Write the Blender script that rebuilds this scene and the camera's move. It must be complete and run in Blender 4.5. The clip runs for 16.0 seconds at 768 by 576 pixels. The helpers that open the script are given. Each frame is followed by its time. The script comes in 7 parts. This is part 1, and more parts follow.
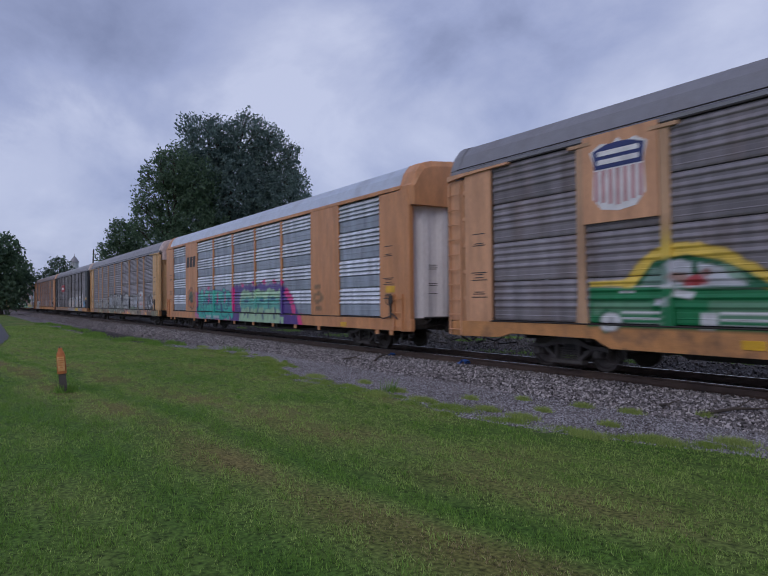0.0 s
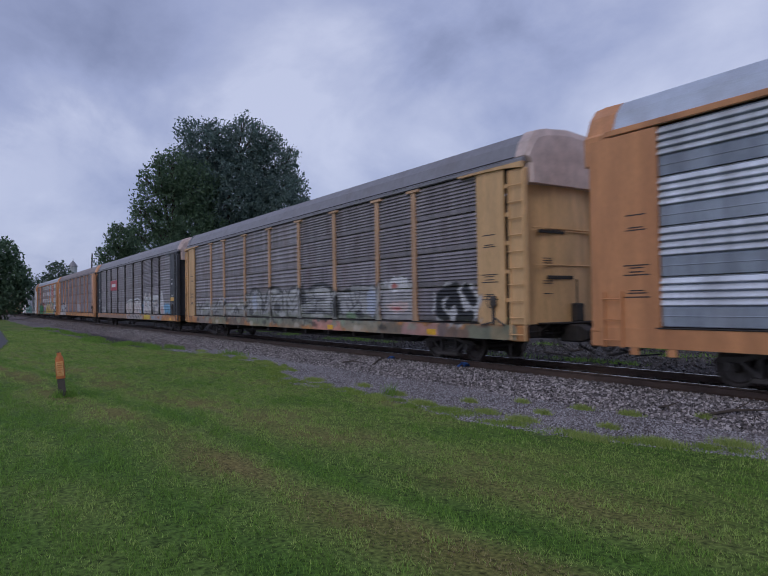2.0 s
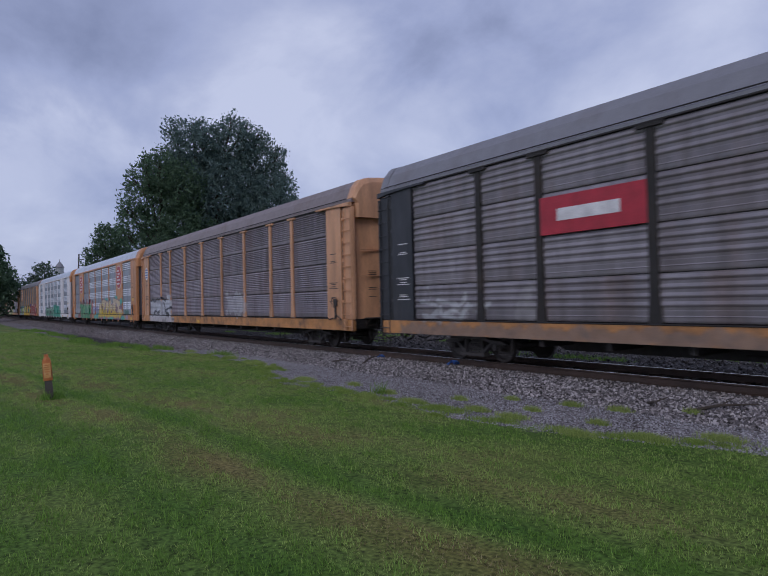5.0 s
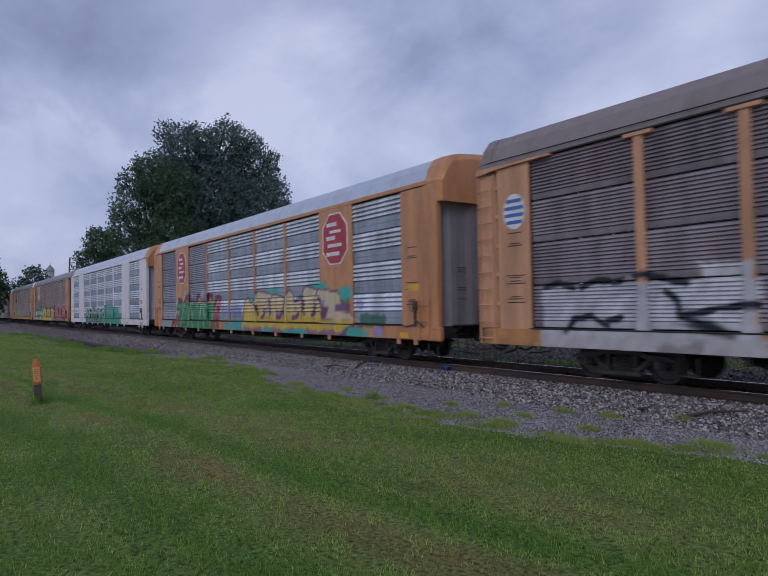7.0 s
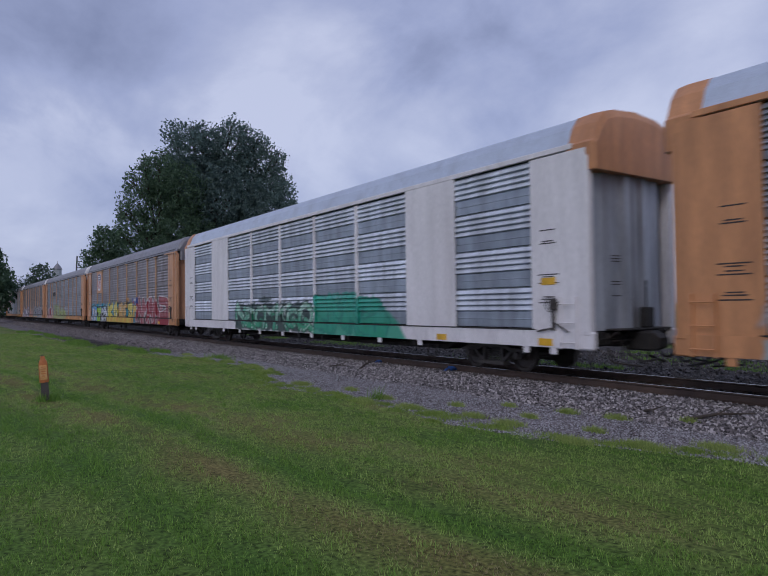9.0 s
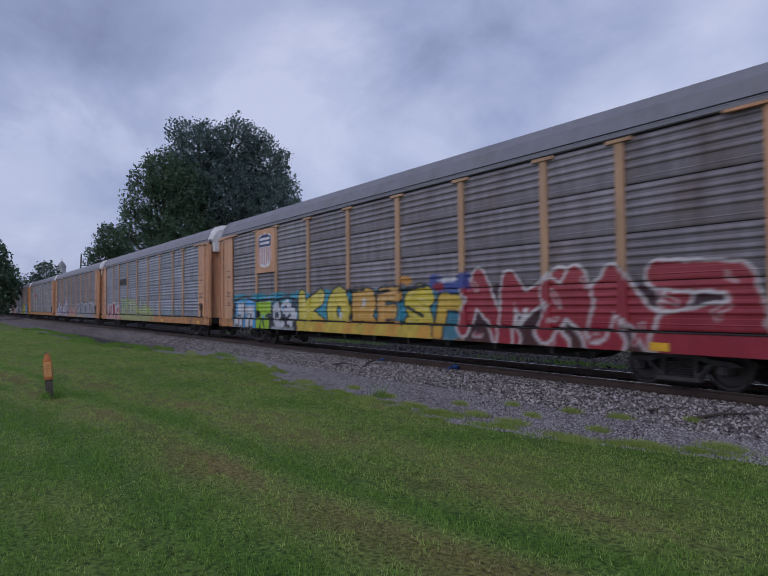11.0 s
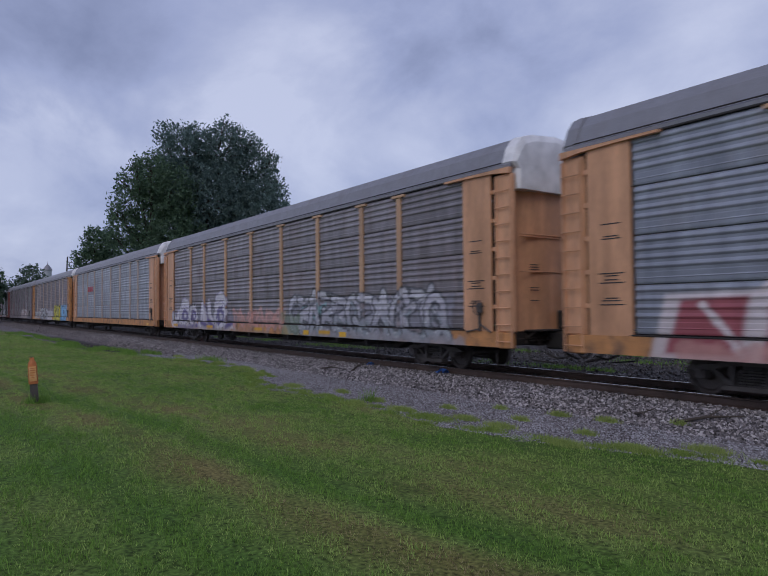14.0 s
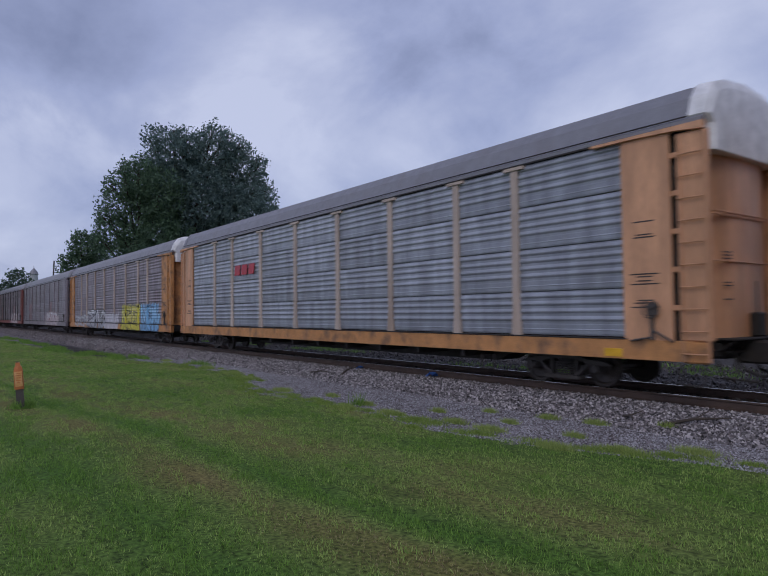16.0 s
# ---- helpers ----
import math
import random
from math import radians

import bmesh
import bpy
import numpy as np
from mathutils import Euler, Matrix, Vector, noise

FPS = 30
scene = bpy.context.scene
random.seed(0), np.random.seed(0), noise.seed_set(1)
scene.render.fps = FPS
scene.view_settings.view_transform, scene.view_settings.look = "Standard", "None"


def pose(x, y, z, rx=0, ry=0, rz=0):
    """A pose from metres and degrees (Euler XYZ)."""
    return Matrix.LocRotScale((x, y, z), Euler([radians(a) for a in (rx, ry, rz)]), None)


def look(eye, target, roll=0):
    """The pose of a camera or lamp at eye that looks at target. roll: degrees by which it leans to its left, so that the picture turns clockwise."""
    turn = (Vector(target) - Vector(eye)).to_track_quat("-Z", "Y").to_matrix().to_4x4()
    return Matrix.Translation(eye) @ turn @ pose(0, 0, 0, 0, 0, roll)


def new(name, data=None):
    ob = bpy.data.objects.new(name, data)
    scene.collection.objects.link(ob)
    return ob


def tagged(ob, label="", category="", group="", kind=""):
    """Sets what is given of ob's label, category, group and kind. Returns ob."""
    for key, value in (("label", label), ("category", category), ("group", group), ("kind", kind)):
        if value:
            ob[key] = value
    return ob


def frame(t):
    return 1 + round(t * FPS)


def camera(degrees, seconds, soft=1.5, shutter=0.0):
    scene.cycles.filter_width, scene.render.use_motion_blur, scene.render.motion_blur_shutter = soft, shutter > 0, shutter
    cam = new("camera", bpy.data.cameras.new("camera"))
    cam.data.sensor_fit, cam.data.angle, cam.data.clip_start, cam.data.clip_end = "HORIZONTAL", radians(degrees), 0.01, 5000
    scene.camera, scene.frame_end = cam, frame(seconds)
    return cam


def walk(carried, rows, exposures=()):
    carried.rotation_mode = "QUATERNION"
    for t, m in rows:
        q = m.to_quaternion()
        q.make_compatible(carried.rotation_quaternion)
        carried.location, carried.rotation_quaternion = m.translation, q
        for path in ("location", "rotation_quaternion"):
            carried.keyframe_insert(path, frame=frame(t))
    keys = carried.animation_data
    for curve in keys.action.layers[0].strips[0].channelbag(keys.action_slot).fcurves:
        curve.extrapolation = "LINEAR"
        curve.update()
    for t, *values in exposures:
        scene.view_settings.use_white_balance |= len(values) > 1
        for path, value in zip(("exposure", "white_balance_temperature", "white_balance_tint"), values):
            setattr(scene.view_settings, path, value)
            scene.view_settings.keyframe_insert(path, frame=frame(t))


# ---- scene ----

EYE = Vector((0.0, 0.0, 1.58))      # the track runs along x
CAR_PITCH, SPEED, START = 28.6, 16.694, -0.267
TRACK_Y = 12.74
SIDE_Y = -1.6                       # near side of a car, from its middle
RAIL = -0.09                        # rail top


def aim(yaw, pitch, roll):
    a, b = radians(yaw), radians(pitch)
    way = Vector((math.sin(a) * math.cos(b), math.cos(a) * math.cos(b), math.sin(b)))
    return look(EYE, EYE + way * 10, roll)


AIM = [
    (0.0, -56.263, 1.048, -0.565),
    (0.5, -56.529, 0.807, -0.522),
    (1.0, -56.571, 0.859, -0.626),
    (1.5, -56.405, 1.137, -0.757),
    (2.0, -56.158, 1.335, -0.832),
    (2.5, -55.952, 1.391, -1.001),
    (3.0, -55.784, 1.348, -1.121),
    (3.5, -55.617, 1.157, -1.221),
    (4.0, -55.500, 1.102, -1.316),
    (6.5, -54.618, 1.515, -1.063),
    (7.0, -54.509, 1.654, -0.997),
    (7.5, -54.522, 1.643, -0.921),
    (8.0, -54.685, 1.686, -0.835),
    (8.5, -54.856, 1.758, -0.783),
    (9.0, -55.022, 1.664, -0.688),
    (11.5, -55.345, 1.539, -0.498),
    (12.0, -55.228, 1.618, -0.517),
    (12.5, -55.112, 1.671, -0.553),
    (13.0, -54.986, 1.619, -0.545),
    (13.5, -54.743, 1.741, -0.469),
    (14.0, -54.309, 1.858, -0.482),
    (14.5, -53.802, 1.898, -0.595),
    (15.0, -53.456, 2.048, -0.567),
    (15.5, -53.299, 2.165, -0.564),
    (16.0, -53.343, 2.174, -0.617),
]

cam = camera(62.35, 16.0, soft=1.1, shutter=0.2)
walk(cam, [(t, aim(y, p, r)) for t, y, p, r in AIM])

# ---- world, sun, exposure ----
scene.view_settings.exposure = 0.0


CLOUDS = 3.7


def make_world():
    w = bpy.data.worlds.new("overcast_evening")
    w.use_nodes = True
    scene.world = w
    n, l = w.node_tree.nodes, w.node_tree.links
    n.clear()
    out, bg = n.new("ShaderNodeOutputWorld"), n.new("ShaderNodeBackground")
    sky = n.new("ShaderNodeTexSky")
    sky.sky_type, sky.sun_disc = "NISHITA", False
    sky.sun_elevation, sky.sun_rotation = radians(41), radians(146)
    co, sep = n.new("ShaderNodeTexCoord"), n.new("ShaderNodeSeparateXYZ")
    l.new(co.outputs["Generated"], sep.inputs[0])

    def m(op, a, b=None, clamp=False):
        k = n.new("ShaderNodeMath")
        k.operation, k.use_clamp = op, clamp
        for i, v in enumerate((a, b)):
            if v is None:
                continue
            if isinstance(v, (int, float)):
                k.inputs[i].default_value = v
            else:
                l.new(v, k.inputs[i])
        return k.outputs[0]

    up = m("MAXIMUM", sep.outputs[2], 0.0)
    flat = m("ADD", up, 0.55)
    px, py = m("DIVIDE", sep.outputs[0], flat), m("DIVIDE", sep.outputs[1], flat)
    comb = n.new("ShaderNodeCombineXYZ")
    comb.inputs[2].default_value = CLOUDS
    l.new(px, comb.inputs[0]), l.new(py, comb.inputs[1])
    big, small = n.new("ShaderNodeTexNoise"), n.new("ShaderNodeTexNoise")
    for k, s, d, off in ((big, 1.1, 3, 0.3), (small, 3.2, 7, 0.2)):
        k.inputs["Scale"].default_value, k.inputs["Detail"].default_value = s, d
        k.inputs["Roughness"].default_value, k.inputs["Distortion"].default_value = 0.56, off
        l.new(comb.outputs[0], k.inputs["Vector"])
    mix = m("ADD", m("MULTIPLY", big.outputs[0], 0.55), m("MULTIPLY", small.outputs[0], 0.45))
    low = m("SUBTRACT", 1.0, m("MULTIPLY", up, 3.2), True)
    mix = m("ADD", m("ADD", mix, 0.014), m("MULTIPLY", low, 0.05))
    # broad cloud banks: direction, outer and inner cosine, weight
    for way, outer, inner, weight in (((-0.958, 0.14, 0.25), 0.965, 0.995, -0.055), ((-0.980, 0.1325, 0.140), 0.988, 0.9985, 0.06), ((-0.839, 0.504, 0.206), 0.97, 0.999, 0.05), ((-0.985, 0.16, 0.07), 0.985, 0.999, -0.06), ((-0.90, 0.40, 0.17), 0.985, 0.999, 0.04)):
        dot = n.new("ShaderNodeVectorMath")
        dot.operation = "DOT_PRODUCT"
        l.new(co.outputs["Generated"], dot.inputs[0])
        dot.inputs[1].default_value = way
        bank = n.new("ShaderNodeMapRange")
        bank.interpolation_type = "SMOOTHSTEP"
        bank.inputs[1].default_value, bank.inputs[2].default_value = outer, inner
        l.new(m("ADD", dot.outputs["Value"], m("MULTIPLY", m("SUBTRACT", small.outputs[0], 0.5), 0.05)), bank.inputs[0])
        mix = m("ADD", mix, m("MULTIPLY", bank.outputs[0], weight))
    ramp = n.new("ShaderNodeValToRGB")
    el = ramp.color_ramp.elements
    el[0].position, el[0].color = 0.385, (0.185, 0.218, 0.375, 1)
    el[1].position, el[1].color = 0.64, (0.57, 0.615, 0.825, 1)
    mid = el.new(0.5)
    mid.color = (0.355, 0.405, 0.635, 1)
    l.new(mix, ramp.inputs[0])
    blend = n.new("ShaderNodeMix")
    blend.data_type = "RGBA"
    blend.inputs[0].default_value = 0.88
    dim = n.new("ShaderNodeMix")
    dim.data_type, dim.blend_type = "RGBA", "MULTIPLY"
    dim.inputs[0].default_value = 1.0
    dim.inputs[7].default_value = (0.1, 0.1, 0.1, 1)
    l.new(sky.outputs[0], dim.inputs[6])
    l.new(dim.outputs[2], blend.inputs[6]), l.new(ramp.outputs[0], blend.inputs[7])
    l.new(blend.outputs[2], bg.inputs[0])
    bg.inputs[1].default_value = 1.0
    l.new(bg.outputs[0], out.inputs[0])


make_world()
sun = new("sun", bpy.data.lights.new("sun", "SUN"))
sun.data.energy, sun.data.angle, sun.data.color = 0.7, radians(30), (1.0, 0.96, 0.92)
sun.matrix_basis = look((20, -30, 31), (0, 0, 0))

# ---- materials ----


def shader(name, base, rough=0.6, metal=0.0, vary=(0.8, 1.15), scale=3.0, fine=40.0, bump=0.15, tint=None, tint_amount=0.0,
           tint_scale=1.2, painted=False, streak=False, random_tone=0.0, bump_scale=None, depth=0.01, gloss=0.5):
    """A procedural surface: base colour varied at two scales, a second colour in patches, fine relief, and where asked sprayed paint."""
    mt = bpy.data.materials.new(name)
    mt.use_nodes = True
    n, l = mt.node_tree.nodes, mt.node_tree.links
    bs = n["Principled BSDF"]
    bs.inputs["Roughness"].default_value, bs.inputs["Metallic"].default_value = rough, metal
    bs.inputs["Specular IOR Level"].default_value = gloss
    co = n.new("ShaderNodeTexCoord").outputs["Object"]
    if streak:
        mp = n.new("ShaderNodeMapping")
        mp.inputs["Scale"].default_value = (1.0, 1.0, 0.18)
        l.new(co, mp.inputs[0])
        co_s = mp.outputs[0]
    else:
        co_s = co
    oi = n.new("ShaderNodeObjectInfo")
    off = n.new("ShaderNodeVectorMath")
    off.operation = "MULTIPLY_ADD"
    rnd = n.new("ShaderNodeCombineXYZ")
    for i in range(3):
        l.new(oi.outputs["Random"], rnd.inputs[i])
    l.new(rnd.outputs[0], off.inputs[0])
    off.inputs[1].default_value = (37.0, 19.0, 53.0)
    l.new(co_s, off.inputs[2])

    def noi(s, d=4, vec=None):
        k = n.new("ShaderNodeTexNoise")
        k.inputs["Scale"].default_value, k.inputs["Detail"].default_value = s, d
        l.new(vec or off.outputs[0], k.inputs["Vector"])
        return k.outputs[0]

    def rng(v, a, b, c, d):
        k = n.new("ShaderNodeMapRange")
        for i, q in enumerate((a, b, c, d)):
            k.inputs[i + 1].default_value = q
        l.new(v, k.inputs[0])
        return k.outputs[0]

    def mul(a, b):
        k = n.new("ShaderNodeMath")
        k.operation = "MULTIPLY"
        l.new(a, k.inputs[0])
        if isinstance(b, float):
            k.inputs[1].default_value = b
        else:
            l.new(b, k.inputs[1])
        return k.outputs[0]

    tone = mul(rng(noi(scale), 0.3, 0.7, vary[0], vary[1]), rng(noi(fine, 3), 0.25, 0.75, 0.86, 1.12))
    if random_tone:
        tone = mul(tone, rng(oi.outputs["Random"], 0, 1, 1 - random_tone, 1 + random_tone))
    col = n.new("ShaderNodeMix")
    col.data_type, col.blend_type = "RGBA", "MULTIPLY"
    col.inputs[0].default_value = 1.0
    grey = n.new("ShaderNodeCombineColor")
    for i in range(3):
        l.new(tone, grey.inputs[i])
    l.new(grey.outputs[0], col.inputs[7])
    if tint:
        k = n.new("ShaderNodeMix")
        k.data_type = "RGBA"
        l.new(rng(noi(tint_scale, 6), 0.5, 0.72, 0.0, tint_amount), k.inputs[0])
        k.inputs[6].default_value, k.inputs[7].default_value = (*base, 1), (*tint, 1)
        l.new(k.outputs[2], col.inputs[6])
    else:
        col.inputs[6].default_value = (*base, 1)
    final = col.outputs[2]
    if painted:
        at = n.new("ShaderNodeAttribute")
        at.attribute_name = "paint"
        k = n.new("ShaderNodeMix")
        k.data_type = "RGBA"
        cov = n.new("ShaderNodeAttribute")
        cov.attribute_name = "cover"
        l.new(cov.outputs["Fac"], k.inputs[0])
        l.new(final, k.inputs[6])
        soft = n.new("ShaderNodeMix")
        soft.data_type, soft.blend_type = "RGBA", "MULTIPLY"
        soft.inputs[0].default_value = 0.6
        l.new(at.outputs["Color"], soft.inputs[6]), l.new(grey.outputs[0], soft.inputs[7])
        l.new(soft.outputs[2], k.inputs[7])
        final = k.outputs[2]
        if metal:
            inv = n.new("ShaderNodeMath")
            inv.operation = "MULTIPLY_ADD"
            l.new(cov.outputs["Fac"], inv.inputs[0])
            inv.inputs[1].default_value, inv.inputs[2].default_value = -metal, metal
            l.new(inv.outputs[0], bs.inputs["Metallic"])
    l.new(final, bs.inputs["Base Color"])
    l.new(rng(noi(scale * 2.3), 0.3, 0.7, max(rough - 0.1, 0.05), min(rough + 0.1, 1)), bs.inputs["Roughness"])
    if bump:
        bp = n.new("ShaderNodeBump")
        bp.inputs["Strength"].default_value, bp.inputs["Distance"].default_value = bump, depth
        l.new(noi(bump_scale or fine, 4), bp.inputs["Height"])
        l.new(bp.outputs[0], bs.inputs["Normal"])
    return mt


YELLOW = (0.65, 0.34, 0.19)
STEEL = {}
# Light on ribs put into colour: bright upper faces, darker flats and undersides.
for _name, _lit_rib, _flat, _rust, _amount in (
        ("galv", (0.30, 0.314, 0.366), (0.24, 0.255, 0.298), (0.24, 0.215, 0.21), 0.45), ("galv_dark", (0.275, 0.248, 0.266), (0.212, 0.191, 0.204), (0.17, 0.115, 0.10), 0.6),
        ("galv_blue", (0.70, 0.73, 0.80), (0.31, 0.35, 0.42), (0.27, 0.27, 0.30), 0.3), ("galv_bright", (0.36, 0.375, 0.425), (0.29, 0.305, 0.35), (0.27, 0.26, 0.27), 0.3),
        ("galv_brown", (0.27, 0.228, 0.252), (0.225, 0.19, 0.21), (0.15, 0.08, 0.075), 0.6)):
    for _part, _col in (("", _lit_rib), ("_flat", _flat)):
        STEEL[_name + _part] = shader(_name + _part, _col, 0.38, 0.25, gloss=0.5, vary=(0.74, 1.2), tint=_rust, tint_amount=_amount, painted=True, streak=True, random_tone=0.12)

M = {
    "hood_pink": shader("faded_pink_white_paint", (0.60, 0.47, 0.44), 0.55, tint=(0.42, 0.30, 0.26), tint_amount=0.5),
    "sill": shader("grimy_yellow_sill_paint", (0.53, 0.245, 0.09), 0.6, tint=(0.13, 0.08, 0.06), tint_amount=0.85, tint_scale=2.2, painted=True),
    "pale_yellow": shader("sun_bleached_yellow_paint", (0.66, 0.41, 0.20), 0.55, tint=(0.40, 0.24, 0.13), tint_amount=0.5, painted=True, streak=True),
    "post_tan": shader("faded_tan_post_paint", (0.53, 0.325, 0.195), 0.55, tint=(0.33, 0.19, 0.12), tint_amount=0.5, painted=True, streak=True),
    "post_pale": shader("pale_weathered_post_paint", (0.50, 0.40, 0.34), 0.55, tint=(0.36, 0.24, 0.17), tint_amount=0.6, painted=True, streak=True),
    "yellow": shader("weathered_yellow_paint", YELLOW, 0.5, tint=(0.30, 0.15, 0.07), tint_amount=0.5, painted=True, streak=True),
    "orange": shader("faded_orange_paint", (0.60, 0.272, 0.12), 0.45, tint=(0.34, 0.14, 0.065), tint_amount=0.5, painted=True, streak=True),
    "white": shader("dull_white_paint", (0.81, 0.77, 0.79), 0.45, vary=(0.92, 1.06), tint=(0.56, 0.51, 0.52), tint_amount=0.45, painted=True, streak=True),
    "black": shader("black_paint", (0.035, 0.037, 0.045), 0.5, tint=(0.10, 0.08, 0.07), tint_amount=0.4, painted=True, streak=True),
    "maroon": shader("maroon_paint", (0.20, 0.055, 0.045), 0.5, tint=(0.12, 0.06, 0.05), tint_amount=0.4, painted=True, streak=True),
    **STEEL,
    "roof_grey": shader("weathered_roof_steel", (0.25, 0.245, 0.27), 0.5, 0.2, tint=(0.21, 0.19, 0.195), tint_amount=0.5, vary=(0.92, 1.06)),
    "roof_pale": shader("pale_roof_steel", (0.54, 0.595, 0.69), 0.4, 0.3, tint=(0.37, 0.38, 0.42), tint_amount=0.4, vary=(0.94, 1.05)),
    "roof_brown": shader("rusty_roof_steel", (0.26, 0.218, 0.222), 0.6, 0.1, tint=(0.20, 0.15, 0.135), tint_amount=0.6, vary=(0.92, 1.06)),
    "rail": shader("rusty_rail_steel", (0.10, 0.065, 0.05), 0.6, 0.3, tint=(0.06, 0.04, 0.035), tint_amount=0.6),
    "railhead": shader("polished_rail_head", (0.35, 0.34, 0.34), 0.3, 0.9),
    "iron": shader("grimy_cast_iron", (0.035, 0.031, 0.03), 0.7, 0.2, tint=(0.07, 0.05, 0.04), tint_amount=0.6),
    "truck": shader("dusty_cast_steel", (0.085, 0.074, 0.07), 0.75, 0.1, tint=(0.05, 0.04, 0.035), tint_amount=0.6),
    "wheel": shader("worn_wheel_steel", (0.075, 0.062, 0.056), 0.5, 0.5, tint=(0.05, 0.035, 0.03), tint_amount=0.6),
    "tie": shader("weathered_tie_timber", (0.085, 0.066, 0.055), 0.85, tint=(0.14, 0.12, 0.11), tint_amount=0.6, bump=0.5),
    "red": shader("red_enamel", (0.45, 0.03, 0.05), 0.45), "sign_white": shader("sign_white", (0.78, 0.76, 0.77), 0.5),
    "navy": shader("navy_enamel", (0.03, 0.045, 0.17), 0.45), "pink": shader("faded_red", (0.55, 0.27, 0.28), 0.5),
    "lettering": shader("dark_stencil", (0.05, 0.04, 0.04), 0.6), "reflector": shader("yellow_reflector", (0.75, 0.42, 0.03), 0.35),
    "bark": shader("tree_bark", (0.07, 0.055, 0.045), 0.9, bump=0.6, depth=0.03),
    "asphalt": shader("asphalt", (0.115, 0.115, 0.125), 0.85, fine=60, bump=0.3),
    "marker_orange": shader("sunfaded_orange_plastic", (0.60, 0.19, 0.06), 0.5), "marker_dark": shader("dark_plastic", (0.085, 0.072, 0.066), 0.7, tint=(0.05, 0.05, 0.04), tint_amount=0.7, tint_scale=6),
    "marker_label": shader("pale_orange_decal", (0.70, 0.36, 0.13), 0.55, tint=(0.78, 0.52, 0.30), tint_amount=0.7, tint_scale=7), "pole": shader("grey_pole_timber", (0.09, 0.08, 0.08), 0.9),
    "tower": shader("pale_tower_steel", (0.42, 0.44, 0.47), 0.6), "blue": shader("blue_plastic", (0.06, 0.16, 0.48), 0.4),
}


def leaf_material(name, base, dark, thin=0.45, gloss=0.5, mid=None):
    mt = bpy.data.materials.new(name)
    mt.use_nodes = True
    n, l = mt.node_tree.nodes, mt.node_tree.links
    bs = n["Principled BSDF"]
    geo, ramp = n.new("ShaderNodeNewGeometry"), n.new("ShaderNodeValToRGB")
    ramp.color_ramp.elements[0].color, ramp.color_ramp.elements[1].color = (*dark, 1), (*base, 1)
    if mid:
        ramp.color_ramp.elements.new(0.6).color = (*mid, 1)
    l.new(geo.outputs["Random Per Island"], ramp.inputs[0])
    l.new(ramp.outputs[0], bs.inputs["Base Color"])
    bs.inputs["Roughness"].default_value, bs.inputs["Specular IOR Level"].default_value = 0.6, gloss
    tr, mx = n.new("ShaderNodeBsdfTranslucent"), n.new("ShaderNodeMixShader")
    l.new(ramp.outputs[0], tr.inputs[0])
    mx.inputs[0].default_value = thin
    l.new(bs.outputs[0], mx.inputs[1]), l.new(tr.outputs[0], mx.inputs[2])
    l.new(mx.outputs[0], n["Material Output"].inputs[0])
    return mt


M["leaf"] = leaf_material("dark_summer_leaves", (0.20, 0.28, 0.25), (0.075, 0.12, 0.118), 0.45, 0.3)
M["leaf_green"] = leaf_material("green_summer_leaves", (0.15, 0.24, 0.135), (0.055, 0.10, 0.065))
M["leaf_far"] = leaf_material("distant_leaves", (0.11, 0.16, 0.11), (0.06, 0.10, 0.075))
M["blade"] = leaf_material("mown_grass_blades", (0.475, 0.605, 0.18), (0.23, 0.335, 0.09), 0.3, 0.08)
M["blade_dark"] = leaf_material("lush_grass_blades", (0.26, 0.43, 0.09), (0.10, 0.195, 0.04), 0.3, 0.08)
M["blade_dry"] = leaf_material("dry_grass_blades", (0.46, 0.39, 0.205), (0.16, 0.125, 0.072), 0.3, 0.08)
M["edge_blade"] = leaf_material("rough_grass_blades", (0.38, 0.49, 0.13), (0.14, 0.225, 0.05), 0.3, 0.08)
M["stones"] = leaf_material("broken_ballast_stone", (0.52, 0.475, 0.475), (0.03, 0.027, 0.027), 0.0, 0.3, (0.20, 0.178, 0.182))
M["fine_stones"] = leaf_material("fine_grey_gravel", (0.46, 0.445, 0.47), (0.12, 0.112, 0.118), 0.0, 0.3)
M["dull_stones"] = leaf_material("dull_brown_gravel", (0.32, 0.28, 0.275), (0.06, 0.052, 0.05), 0.0, 0.3)
# Oil-dark ballast, with the shade under the train put into its colour.
M["oily_shaded_stones"] = leaf_material("oily_shaded_ballast_stone", (0.13, 0.115, 0.108), (0.025, 0.022, 0.02), 0.0, 0.3)
M["weed"] = leaf_material("yellow_green_weeds", (0.44, 0.52, 0.17), (0.22, 0.30, 0.09), 0.3, 0.1)

# ---- mesh helpers ----


